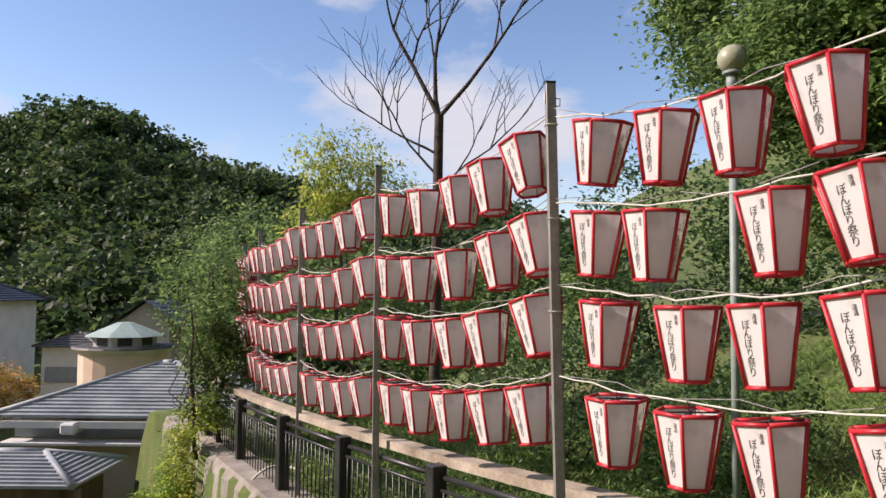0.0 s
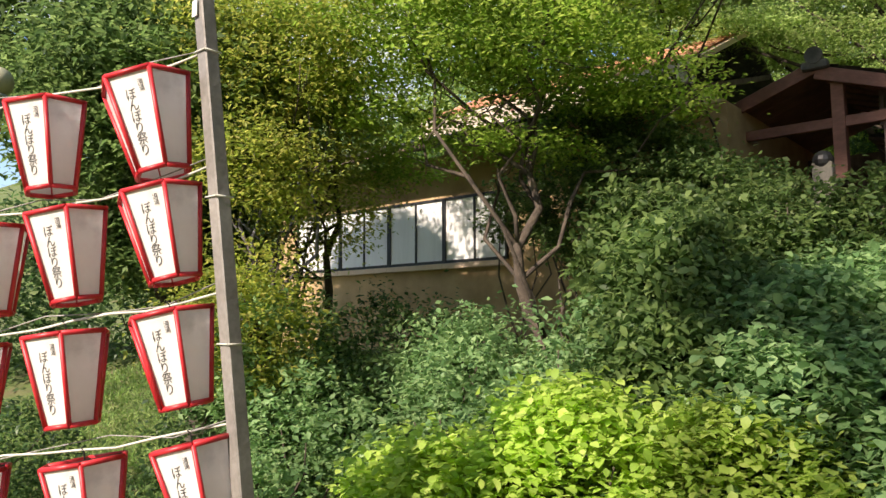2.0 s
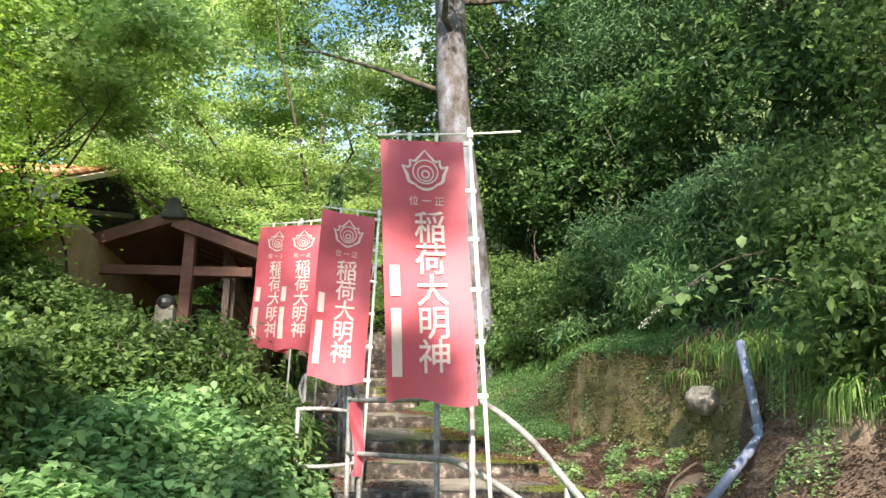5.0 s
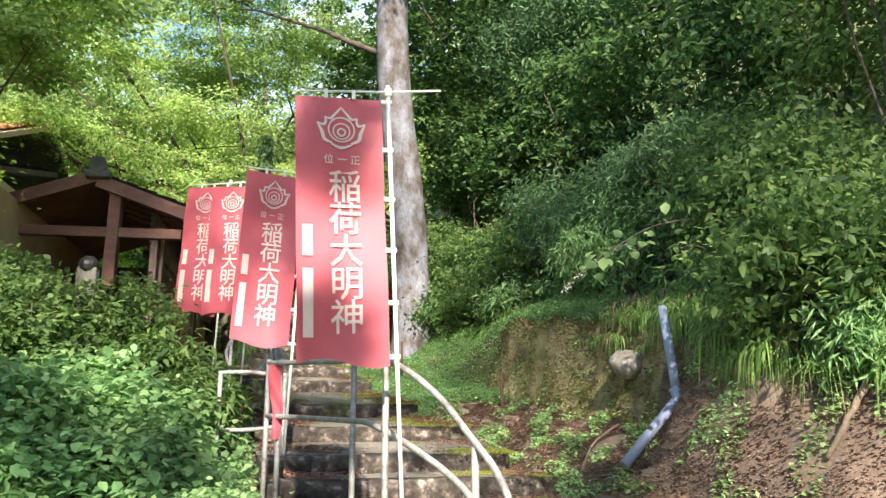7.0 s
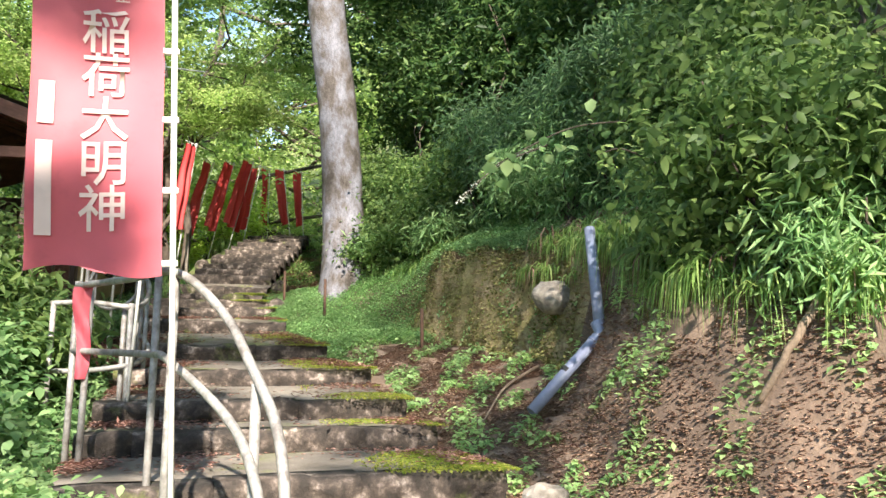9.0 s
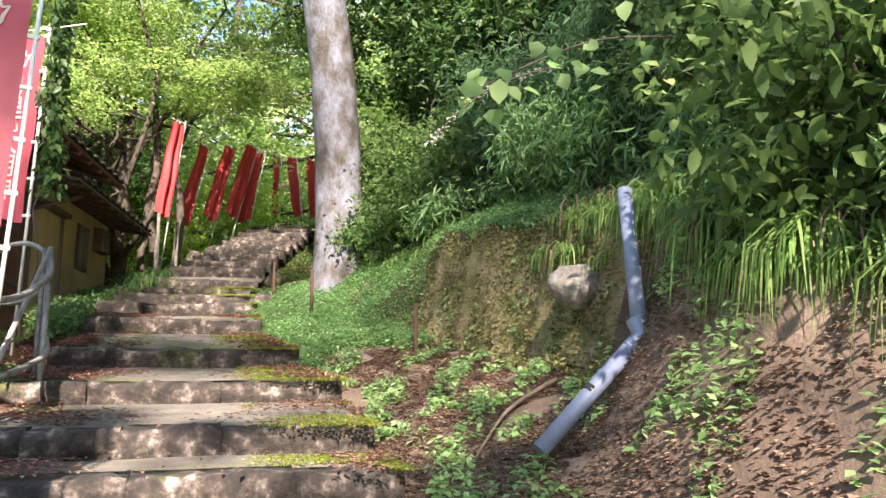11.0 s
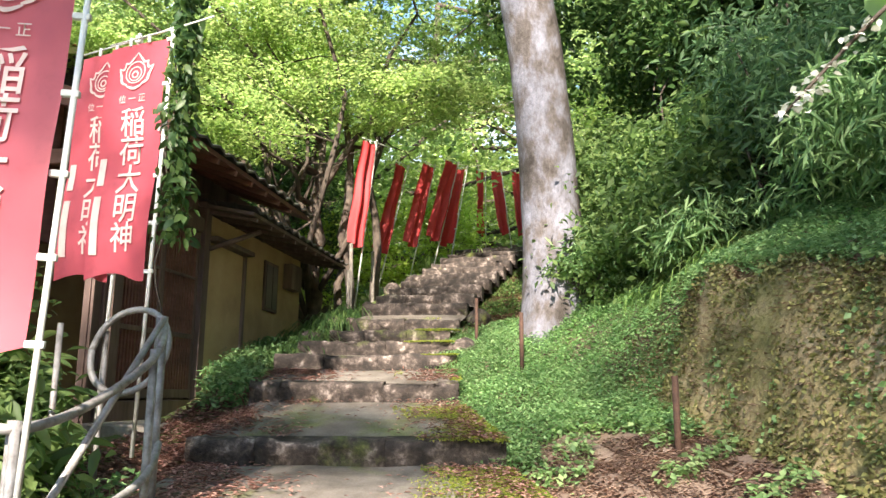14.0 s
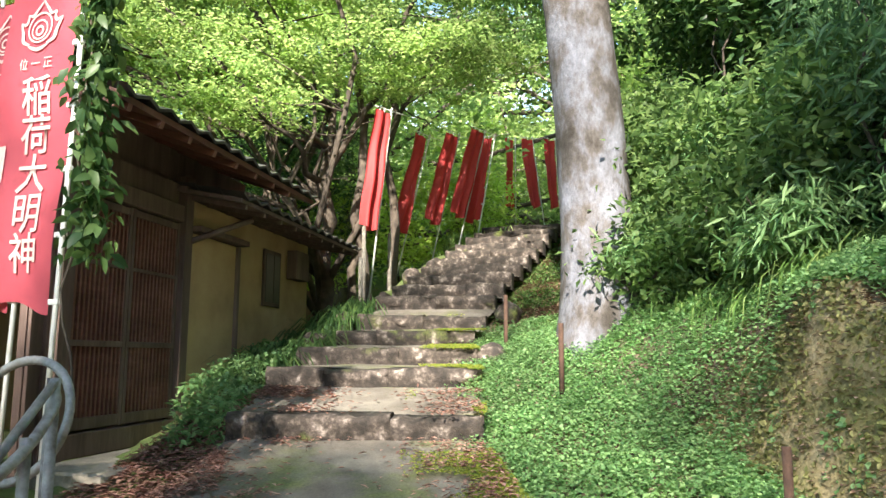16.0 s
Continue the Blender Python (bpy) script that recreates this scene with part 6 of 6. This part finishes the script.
# ---------------------------------------------------------------- sprigs, roots and stones along the stairs
def sprig(name, pts, n, size, material, seed, label, spread=0.12, width=0.6):
    """A leafy shoot along a line."""
    t = thing(name, Matrix(), label, "branch")
    line = spline(pts, 8)
    bm = bmesh.new()
    tube(bm, line, 0.008, 5, 0.003)
    part("stem", bm, M["darkbark"], t)
    r = np.random.default_rng(seed)
    p = np.array([line[i] for i in r.integers(2, len(line), n)]) + r.normal(size=(n, 3)) * spread
    me = leaf_mesh("leaf_spray", p, size, r, width, 0.35, 0.6, 0.35, True)
    put_mesh("leaf_spray", me, M[material], t)["kind"] = "stuff"
    return t


sprig("overhanging_branch", [(7.3, -4.4, 3.55), (7.0, -3.8, 3.35), (6.75, -3.25, 3.02), (6.7, -3.0, 2.85)], 30, 0.10, "leaf_pale", 501, "large-leaved branch hanging out over the bank", 0.09, 0.88)
sprig("flower_spray", [(7.0, -3.6, 3.2), (6.8, -3.15, 2.95), (6.87, -2.86, 2.68)], 130, 0.017, "blossom", 502, "spray of small white flowers over the steps", 0.012, 0.8)
sprig("bright_shoot", [(7.0, -4.5, 3.1), (6.85, -4.15, 3.15), (6.8, -3.95, 3.08)], 26, 0.085, "leaf_maple", 503, "bright green shoot among the dark shrubs", 0.1, 0.55)
sprig("bright_shoot", [(5.9, -4.9, 3.0), (5.8, -4.45, 3.0), (5.75, -4.25, 2.75)], 34, 0.085, "leaf_maple", 504, "bright green shoot above the earth slope", 0.13, 0.55)


def dead_wood(pts, r, label, seed=1, material="deadwood"):
    bm = bmesh.new()
    tube(bm, spline(pts, 6), r, 7, r * 0.5)
    for v in bm.verts:
        v.co += Vector((noise.noise(v.co * 14), noise.noise(v.co * 14 + Vector((5, 0, 0))), noise.noise(v.co * 14 + Vector((0, 5, 0))))) * r * 0.4
    return tagged(part("dead_branch", bm, M[material]), label, "branch")


def on_land(x, y, up=0.0):
    return (x, y, land_z(x, y) - 0.05 + up)


dead_wood([on_land(5.76, -4.94, 0.10), on_land(5.67, -4.59, 0.09), on_land(5.75, -4.36, 0.06)], 0.05, "pale bare root sticking out of the earth slope")
dead_wood([on_land(5.34, -4.66, 0.06), on_land(5.30, -4.35, 0.05), on_land(5.35, -4.18, 0.03)], 0.03, "dead brown branch lying on the slope")
dead_wood([on_land(8.3, -3.9, 0.05), on_land(8.0, -3.5, 0.05), on_land(7.6, -3.2, 0.04)], 0.016, "thin dead stick on the leaf litter")
rr = random.Random(61)
for k in range(5):
    x = 14.8 + 0.95 * k + rr.uniform(-0.3, 0.3)
    y = float(mid_y(x) + half_w(x)) + rr.uniform(0.08, 0.3)
    s = rr.uniform(0.12, 0.22)
    rock("edge_stone", (x, y, float(path_z(x)) + s * 0.2), s, 2 * k + 2, M["stone"], "mossy grey stone edging the upper steps", squash=(1, 0.8, rr.uniform(0.7, 1.2)))["group"] = "edging stones"
for k in range(2):
    x = 14.3 + 1.7 * k
    y = float(mid_y(x) - half_w(x)) - rr.uniform(0.1, 0.3)
    s = rr.uniform(0.12, 0.2)
    rock("edge_stone", (x, y, float(path_z(x)) + s * 0.2), s, 2 * k + 42, M["stone"], "mossy grey stone edging the upper steps", squash=(1, 0.8, 0.8))["group"] = "edging stones"
for k, (x, y, h) in enumerate(((16.2, 0.62, 0.75), (16.6, 0.7, 1.1), (17.6, 0.6, 0.8))):
    bm = bmesh.new()
    tube(bm, [(0, 0, -0.3), (0.05, 0.03, h)], 0.035, 8, 0.028)
    ob = part("wooden_stake", bm, M["cutwood"])
    ob.location = (x, y, float(path_z(x)))
    tagged(ob, "short weathered wooden stake beside the upper steps", "stake", "stakes by the upper steps")
# a strip of red cloth tied to the lower handrail
strip = ground_grid("red_strip", np.linspace(0, 0.11, 5), np.linspace(0, 1, 14), lambda X, Y: X * 0, 0, 1)
co = np.zeros(len(strip.vertices) * 3)
strip.vertices.foreach_get("co", co)
co = co.reshape(-1, 3)
u, v = co[:, 0].copy(), co[:, 1].copy()
strip.vertices.foreach_set("co", np.stack([6.74 + 0.02 * np.sin(v * 9 + u * 40), -0.45 + u * (1 - 0.4 * v) + 0.015 * np.sin(v * 7), 2.0 - 0.58 * v], 1).reshape(-1))
tagged(put_mesh("red_strip", strip, M["cloth"]), "narrow strip of faded red cloth tied to the handrail", "cloth")

# ---------------------------------------------------------------- fence, coping and retaining wall along the lanterns
F0 = Vector((0.98, 4.75))
FD = Vector((-0.50, 0.866))
FN = Vector((0.866, 0.50))


def fence_z(s):
    """Height of the fence's posts at s metres along it."""
    return 0.20 - 0.075 * s + 0.0035 * s * s if s < 8 else -0.18


steel_fence = thing("steel_fence", Matrix(), "black painted steel railing on a concrete wall below the lanterns", "fence")
k = -1
stations = [-2.1, 0.0, 2.05, 4.1, 6.15, 8.2, 10.3, 12.4]
for a, b in zip(stations, stations[1:]):
    pa, pb = F0 + FD * a, F0 + FD * b
    za, zb = fence_z(a) - 0.06, fence_z(b) - 0.06
    m = Matrix.Translation((pa.x, pa.y, za)) @ Matrix.Rotation(math.atan2(FD.y, FD.x), 4, "Z")
    ob = part("post", boxes(((-0.07, -0.07, -1.25), (0.07, 0.07, 0.0)), bevel=0.008), M["black"], steel_fence)
    ob.matrix_basis = m
    bm = bmesh.new()
    L = b - a
    tube(bm, [(0.06, -0.03, -0.10), (L - 0.06, -0.03, zb - za - 0.10)], 0.027, 8)
    part("top_rail", bm, M["black"], steel_fence).matrix_basis = m
    bm = bmesh.new()
    tube(bm, [(0.06, 0, -1.0), (L - 0.06, 0, zb - za - 1.0)], 0.02, 8)
    part("bottom_rail", bm, M["black"], steel_fence).matrix_basis = m
    bm = bmesh.new()
    tube(bm, [(0.06, 0, -0.2), (L - 0.06, 0, zb - za - 0.2)], 0.016, 6)
    part("under_rail", bm, M["black"], steel_fence).matrix_basis = m
    for j in range(1, 15):
        f = j / 15
        bm = bmesh.new()
        z0 = (zb - za) * f
        tube(bm, [(L * f, 0, z0 - 1.0), (L * f, 0, z0 - 0.2)], 0.009, 6)
        part("baluster", bm, M["black"], steel_fence).matrix_basis = m
coping = thing("timber_coping", Matrix(), "weathered tan timber beam behind the steel railing", "beam")
for a, b in zip(stations, stations[1:]):
    pa, pb = F0 + FD * a + FN * 0.16, F0 + FD * b + FN * 0.16
    bm = bmesh.new()
    vs = []
    for p, z in ((pa, fence_z(a)), (pb, fence_z(b))):
        for o, h in ((-0.09, -0.08), (0.09, -0.08), (0.09, 0.0), (-0.09, 0.0)):
            q = p + FN * o
            vs.append(bm.verts.new((q.x, q.y, z + h)))
    for f in ((0, 1, 2, 3), (7, 6, 5, 4), (0, 4, 5, 1), (1, 5, 6, 2), (2, 6, 7, 3), (3, 7, 4, 0)):
        bm.faces.new([vs[i] for i in f])
    bmesh.ops.recalc_face_normals(bm, faces=bm.faces[:])
    part("beam", bm, M["oldwood"], coping)
wall = bmesh.new()
prof = [(-0.66, -5.4), (-0.54, -3.0), (-0.36, -1.32), (-0.28, -1.16), (0.25, -1.14), (0.25, -5.4)]
rows = []
for s in np.arange(0.5, 13, 0.35):
    p = F0 + FD * float(s)
    rows.append([wall.verts.new((p.x + FN.x * (o + 0.03 * noise.noise((s * 2, o * 3, z))), p.y + FN.y * (o + 0.03 * noise.noise((s, o * 3, z))), z + 0.02 * noise.noise((s * 3, o, 5)))) for o, z in prof])
for a, b in zip(rows, rows[1:]):
    for k in range(len(prof) - 1):
        wall.faces.new((a[k], a[k + 1], b[k + 1], b[k]))
bmesh.ops.recalc_face_normals(wall, faces=wall.faces[:])
tagged(part("retaining_wall", wall, M["concrete"]), "rough stained concrete retaining wall", "wall", kind="structure")
bm = bmesh.new()
tube(bm, spline([(-1.9, 10.5, -1.02), (-2.27, 10.75, -1.0), (-2.55, 10.6, -1.1), (-2.8, 10.4, -1.5), (-2.88, 10.3, -2.2)], 5), 0.018, 7)
tagged(part("hose", bm, M["wire"]), "pale hose lying over the wall's edge", "hose")

# ---------------------------------------------------------------- park lamp
lamp = thing("park_lamp", (2.70, 7.0, land_z(2.7, 7.0)), "round park lamp on a green-grey pole behind the lanterns", "lamp post")
h = 3.66 - land_z(2.7, 7.0)
bm = bmesh.new()
tube(bm, [(0, 0, -0.1), (0, 0, h - 0.28)], 0.04, 12)
part("pole", bm, M["lamp_green"], lamp)
bm = bmesh.new()
tube(bm, [(0, 0, h - 0.30), (0, 0, h - 0.12)], 0.055, 12)
tube(bm, [(0, 0, h - 0.13), (0, 0, h - 0.10)], 0.09, 14)
part("collar", bm, M["lamp_green"], lamp, "stepped metal collar")
bm = bmesh.new()
bmesh.ops.create_uvsphere(bm, u_segments=24, v_segments=14, radius=0.135, matrix=Matrix.Translation((0, 0, h + 0.02)))
for f in bm.faces:
    f.smooth = True
part("globe", bm, M["globe"], lamp, "dull yellowish plastic globe")

# ---------------------------------------------------------------- bare tree and thin trees beyond the rack
bare = thing("bare_tree", Matrix(), "leafless dark tree with fine branching twigs", "tree")
bm = bmesh.new()
rb = random.Random(17)


def branch(p, d, length, r, depth):
    pts = [p]
    n = 5
    q = p.copy()
    dd = d.normalized()
    for i in range(n):
        dd = (dd + Vector((rb.uniform(-1, 1), rb.uniform(-0.6, 0.6), rb.uniform(-0.5, 0.8))) * 0.16).normalized()
        q = q + dd * length / n
        pts.append(q.copy())
    tube(bm, pts, r, 6 if depth < 2 else 4, r * 0.55, caps=False)
    if depth == 5:
        return
    for i in range(3):
        base = pts[-1] if i == 0 else pts[rb.randint(2, n)]
        side = Vector((rb.uniform(-1, 1), rb.uniform(-0.8, 0.8), rb.uniform(-0.1, 0.6)))
        branch(base, (dd * 1.0 + side * 0.75), length * rb.uniform(0.6, 0.8), r * 0.58, depth + 1)


tube(bm, [(-0.15, 14.0, -1.4), (-0.13, 14.0, 1.5), (-0.12, 14.0, 3.2), (-0.1, 14.0, 4.75)], 0.11, 8, 0.085, caps=False)
part("trunk", bm, M["darkbark"], bare)
for d, L in (((-0.55, 0.1, 1), 2.0), ((0.75, -0.1, 0.85), 2.0), ((-0.05, 0.2, 1), 1.8)):
    bm = bmesh.new()
    branch(Vector((-0.1, 14.0, 4.7)), Vector(d), L, 0.05, 1)
    part("limb", bm, M["darkbark"], bare)
for z, d in ((3.6, (-0.8, 0, 0.9)), (3.3, (0.7, 0, 0.5)), (4.0, (-0.9, 0.2, 0.6))):
    bm = bmesh.new()
    branch(Vector((-0.12, 14.0, z)), Vector(d), 1.3, 0.035, 2)
    part("limb", bm, M["darkbark"], bare)

tree((-1.9, 15.0), 4.5, [(-2.0, 15.0, 3.9, 1.1, 0.9, 0.9), (-1.4, 15.2, 3.2, 0.9, 0.8, 0.7), (-2.4, 15.2, 2.8, 0.8, 0.7, 0.6)], "light airy tree with pale yellow-green leaves", "leaf_gold", 260, 26, 0.28, 0.10, 71, 0.06, shell=0.2, droop=0.6, width=0.4)
tree((-3.75, 13.0), 3.2, [(-3.85, 13.0, 1.2, 0.62, 0.6, 1.2), (-3.7, 13.0, -0.4, 0.6, 0.6, 1.1), (-3.95, 13.2, 0.4, 0.6, 0.6, 0.8)], "young sparse tree growing beside the retaining wall", "leaf_mid", 330, 26, 0.22, 0.085, 72, 0.05, shell=0.2)
tree((-4.05, 12.6), 2.6, [(-4.1, 12.6, -1.7, 0.4, 0.4, 0.9), (-4.0, 12.6, -0.9, 0.38, 0.4, 0.7), (-4.1, 12.7, -2.4, 0.4, 0.4, 0.5)], "thin young tree with green and yellow leaves", "leaf_gold", 240, 26, 0.2, 0.08, 73, 0.04, shell=0.2)
bush([(-4.75, 13.0, -2.2, 0.5, 0.4, 0.4), (-4.4, 12.7, -2.05, 0.4, 0.3, 0.45), (-4.5, 13.4, -1.7, 0.4, 0.3, 0.4)], "leaf_bright", 200, 40, 0.16, 0.06, 74, "round yellow-green clipped bush below the wall", low=-3)
bush([(-17.5, 26, -2.2, 1.6, 1.2, 1.2), (-15.8, 27, -2.4, 1.4, 1.2, 1.0)], "leaf_orange", 260, 40, 0.3, 0.12, 75, "shrub turning orange beside the white house", low=-6)
bush([(-3.2, 13.8, -1.6, 0.7, 0.6, 0.8), (-3.0, 15.2, -1.0, 0.8, 0.6, 0.8), (-3.4, 12.2, -2.4, 0.6, 0.5, 0.8)], "leaf_mid", 260, 36, 0.2, 0.08, 76, "green shrubs against the retaining wall", low=-6)
bush([(-2.3, 17, 1.4, 1.6, 1.2, 1.4), (-5.0, 22, 2.0, 2.4, 1.5, 2.0), (-8.5, 30, 1.5, 3.0, 2.0, 2.6), (2.5, 20, 0.6, 3.0, 1.6, 1.8), (-1.0, 19, 0.6, 2.0, 1.4, 1.6)], "leaf_mid", 700, 36, 0.5, 0.16, 77, "mixed trees beyond the end of the rack", low=-6)
bush([(6, 20, 2, 3, 2, 3.2), (10, 18, 3, 3, 2, 3.6), (13, 14, 4, 3, 2.4, 4)], "leaf_dark", 700, 40, 0.6, 0.18, 78, "dark trees behind the park", low=-6)

# ---------------------------------------------------------------- houses in the valley


def ribbed_slope(corners, n, parent, material, name="roof", label="", th=0.06):
    """A roof face laid in overlapping courses between two lower and two upper corners."""
    a, b, c, d = [Vector(p) for p in corners]
    bm = bmesh.new()
    up = Vector((0, 0, th))
    rows = []
    for k in range(n):
        for f, lift in ((k / n, 1.0), ((k + 1) / n, 0.25)):
            rows.append([bm.verts.new(a.lerp(d, f) + up * lift), bm.verts.new(b.lerp(c, f) + up * lift)])
    rows.insert(0, [bm.verts.new(a), bm.verts.new(b)])
    for r0, r1 in zip(rows, rows[1:]):
        bm.faces.new((r0[0], r0[1], r1[1], r1[0]))
    bmesh.ops.recalc_face_normals(bm, faces=bm.faces[:])
    return part(name, bm, M[material], parent, label)


def hip_house(name, label, x0, x1, y0, y1, z_floor, z_eave, z_ridge, inset, walls, roof, over=0.5, courses=18):
    h = thing(name, Matrix(), label, "house", "valley houses")
    part("wall", boxes(((x0, y0, z_floor), (x1, y1, z_eave))), M[walls], h)
    xa, xb, ya, yb = x0 - over, x1 + over, y0 - over, y1 + over
    ym = (ya + yb) / 2
    r0, r1 = (xa + inset, ym, z_ridge), (xb - inset, ym, z_ridge)
    ribbed_slope([(xa, ya, z_eave), (xb, ya, z_eave), r1, r0], courses, h, roof)
    ribbed_slope([(xb, yb, z_eave), (xa, yb, z_eave), r0, r1], courses, h, roof)
    for pts in ([(xa, yb, z_eave), (xa, ya, z_eave), r0, r0], [(xb, ya, z_eave), (xb, yb, z_eave), r1, r1]):
        ribbed_slope(pts, courses, h, roof)
    bm = bmesh.new()
    tube(bm, [r0, r1], 0.08, 8)
    for c in ((xa, ya, z_eave + 0.05), (xa, yb, z_eave + 0.05)):
        tube(bm, [c, r0], 0.07, 8)
    for c in ((xb, ya, z_eave + 0.05), (xb, yb, z_eave + 0.05)):
        tube(bm, [c, r1], 0.07, 8)
    part("ridge_cap", bm, M[roof], h)
    return h


hall = hip_house("hall", "low hall with a grey slate hipped roof", -10.2, -1.5 - 3.0, 18.5, 22.4, -5.2, -1.62, -0.55, 3.2, "cream", "greyroof", 0.5, 16)
part("fascia", boxes(((-10.6, 17.95, -1.86), (-4.2, 18.02, -1.70))), M["white"], hall, "white fascia board")
part("band", boxes(((-10.3, 18.42, -2.15), (-4.5, 18.48, -1.9))), M["greyroof"], hall, "grey band under the eaves")
part("ledge", boxes(((-10.4, 17.9, -2.26), (-4.4, 18.45, -2.19)), bevel=0.01), M["white"], hall, "white gutter ledge")
part("vent_hood", boxes(((-8.9, 17.75, -1.98), (-8.55, 18.4, -1.72)), bevel=0.04), M["white"], hall, "white vent hood")
porch = hip_house("porch", "small porch with a grey ribbed hipped roof", -10.6, -7.5, 15.2, 17.0, -5.2, -2.45, -2.0, 1.2, "timber", "greyroof", 0.35, 10)
part("post", boxes(((-7.2, 15.0, -5.2), (-7.08, 15.12, -2.5)), bevel=0.01), M["timber"], porch)
shed = hip_house("shed", "white shed with a low dark roof", -18.2, -15.8, 34.5, 37, -5.2, -1.3, -0.75, 1.4, "white", "rooftile", 0.3, 6)
part("shutter", boxes(((-18.0, 34.42, -2.9), (-15.9, 34.48, -2.2))), M["greyroof"], shed)
tower = thing("round_tower", Matrix(), "peach rendered round pavilion with a glazed lantern roof", "building", "valley houses")


def drum(cx, cy, r0, z0, r1, z1, seg=20):
    bm = bmesh.new()
    bmesh.ops.create_cone(bm, cap_ends=True, segments=seg, radius1=r0, radius2=r1, depth=z1 - z0, matrix=Matrix.Translation((cx, cy, (z0 + z1) / 2)))
    return bm


TX, TY = -12.55, 30.0
part("wall", drum(TX, TY, 1.68, -5.2, 1.68, -1.1), M["peach"], tower)
part("cornice", drum(TX, TY, 1.72, -1.1, 1.92, -0.92), M["white"], tower, "white moulded cornice")
part("flat_roof", drum(TX, TY, 1.95, -0.92, 1.9, -0.84), M["rooftile"], tower)
part("lantern_wall", drum(TX, TY, 1.22, -0.84, 1.22, -0.46, 8), M["white"], tower)
for k in range(8):
    a = radians(22.5 + 45 * k)
    ob = part("window", boxes(((-0.26, -0.02, -0.17), (0.26, 0.02, 0.13))), M["black"], tower, "dark lantern window")
    ob.matrix_basis = Matrix.Translation((TX + 1.135 * math.cos(a), TY + 1.135 * math.sin(a), -0.63)) @ Matrix.Rotation(a + math.pi / 2, 4, "Z")
part("roof", drum(TX, TY, 1.55, -0.46, 0.5, -0.02, 8), M["copper"], tower, "pale green metal roof")
part("finial", drum(TX, TY, 0.5, -0.02, 0.3, 0.06, 8), M["copper"], tower)
hut = thing("gabled_house", Matrix(), "cream house with a dark gabled roof", "house", "valley houses")
bm = bmesh.new()
pent = [(-19.2, 45, -5.2), (-16.2, 45, -5.2), (-16.2, 45, -0.4), (-17.6, 45, 0.55), (-19.2, 45, -0.6)]
fr = [bm.verts.new(p) for p in pent]
bk = [bm.verts.new((p[0], 50, p[2])) for p in pent]
bm.faces.new(fr)
for i in range(5):
    bm.faces.new((fr[i], fr[(i + 1) % 5], bk[(i + 1) % 5], bk[i]))
bmesh.ops.recalc_face_normals(bm, faces=bm.faces[:])
part("wall", bm, M["cream"], hut)
ribbed_slope([(-19.7, 44.6, -0.85), (-19.7, 50, -0.85), (-17.6, 50, 0.62), (-17.6, 44.6, 0.62)], 8, hut, "navyroof")
ribbed_slope([(-14.9, 50, -1.2), (-14.9, 44.6, -1.2), (-17.6, 44.6, 0.62), (-17.6, 50, 0.62)], 8, hut, "navyroof")
white_house = hip_house("white_house", "white two-storey house with a dark blue tiled roof", -29, -20.4, 32, 38, -5.2, 0.75, 2.2, 3.0, "white", "navyroof", 0.45, 14)
for z0 in (-1.1, -2.9):
    w = part("window", boxes(((-22.1, 31.94, z0), (-20.8, 31.99, z0 + 1.0))), M["cream"], white_house, "shuttered window")
    part("hood", boxes(((-22.3, 31.3, z0 + 1.1), (-20.4, 32.0, z0 + 1.22))), M["navyroof"], white_house, "small tiled window hood")
bf = thing("slat_fence", Matrix(), "brown slatted fence stepping down beside the hall", "fence")
pts = [(-6.6, 14.2, -3.55), (-5.35, 14.6, -2.65), (-4.3, 15.0, -2.75)]
for (x0, y0, z0), (x1, y1, z1) in zip(pts, pts[1:]):
    bm = bmesh.new()
    tube(bm, [(x0, y0, z0), (x1, y1, z1)], 0.05, 6)
    part("rail", bm, M["timber"], bf)
    for k in range(14):
        f = k / 14
        xx, yy, zz = x0 + (x1 - x0) * f, y0 + (y1 - y0) * f, z0 + (z1 - z0) * f
        part("slat", boxes(((xx - 0.025, yy - 0.01, zz - 1.2), (xx + 0.025, yy + 0.01, zz - 0.02))), M["timber"], bf)
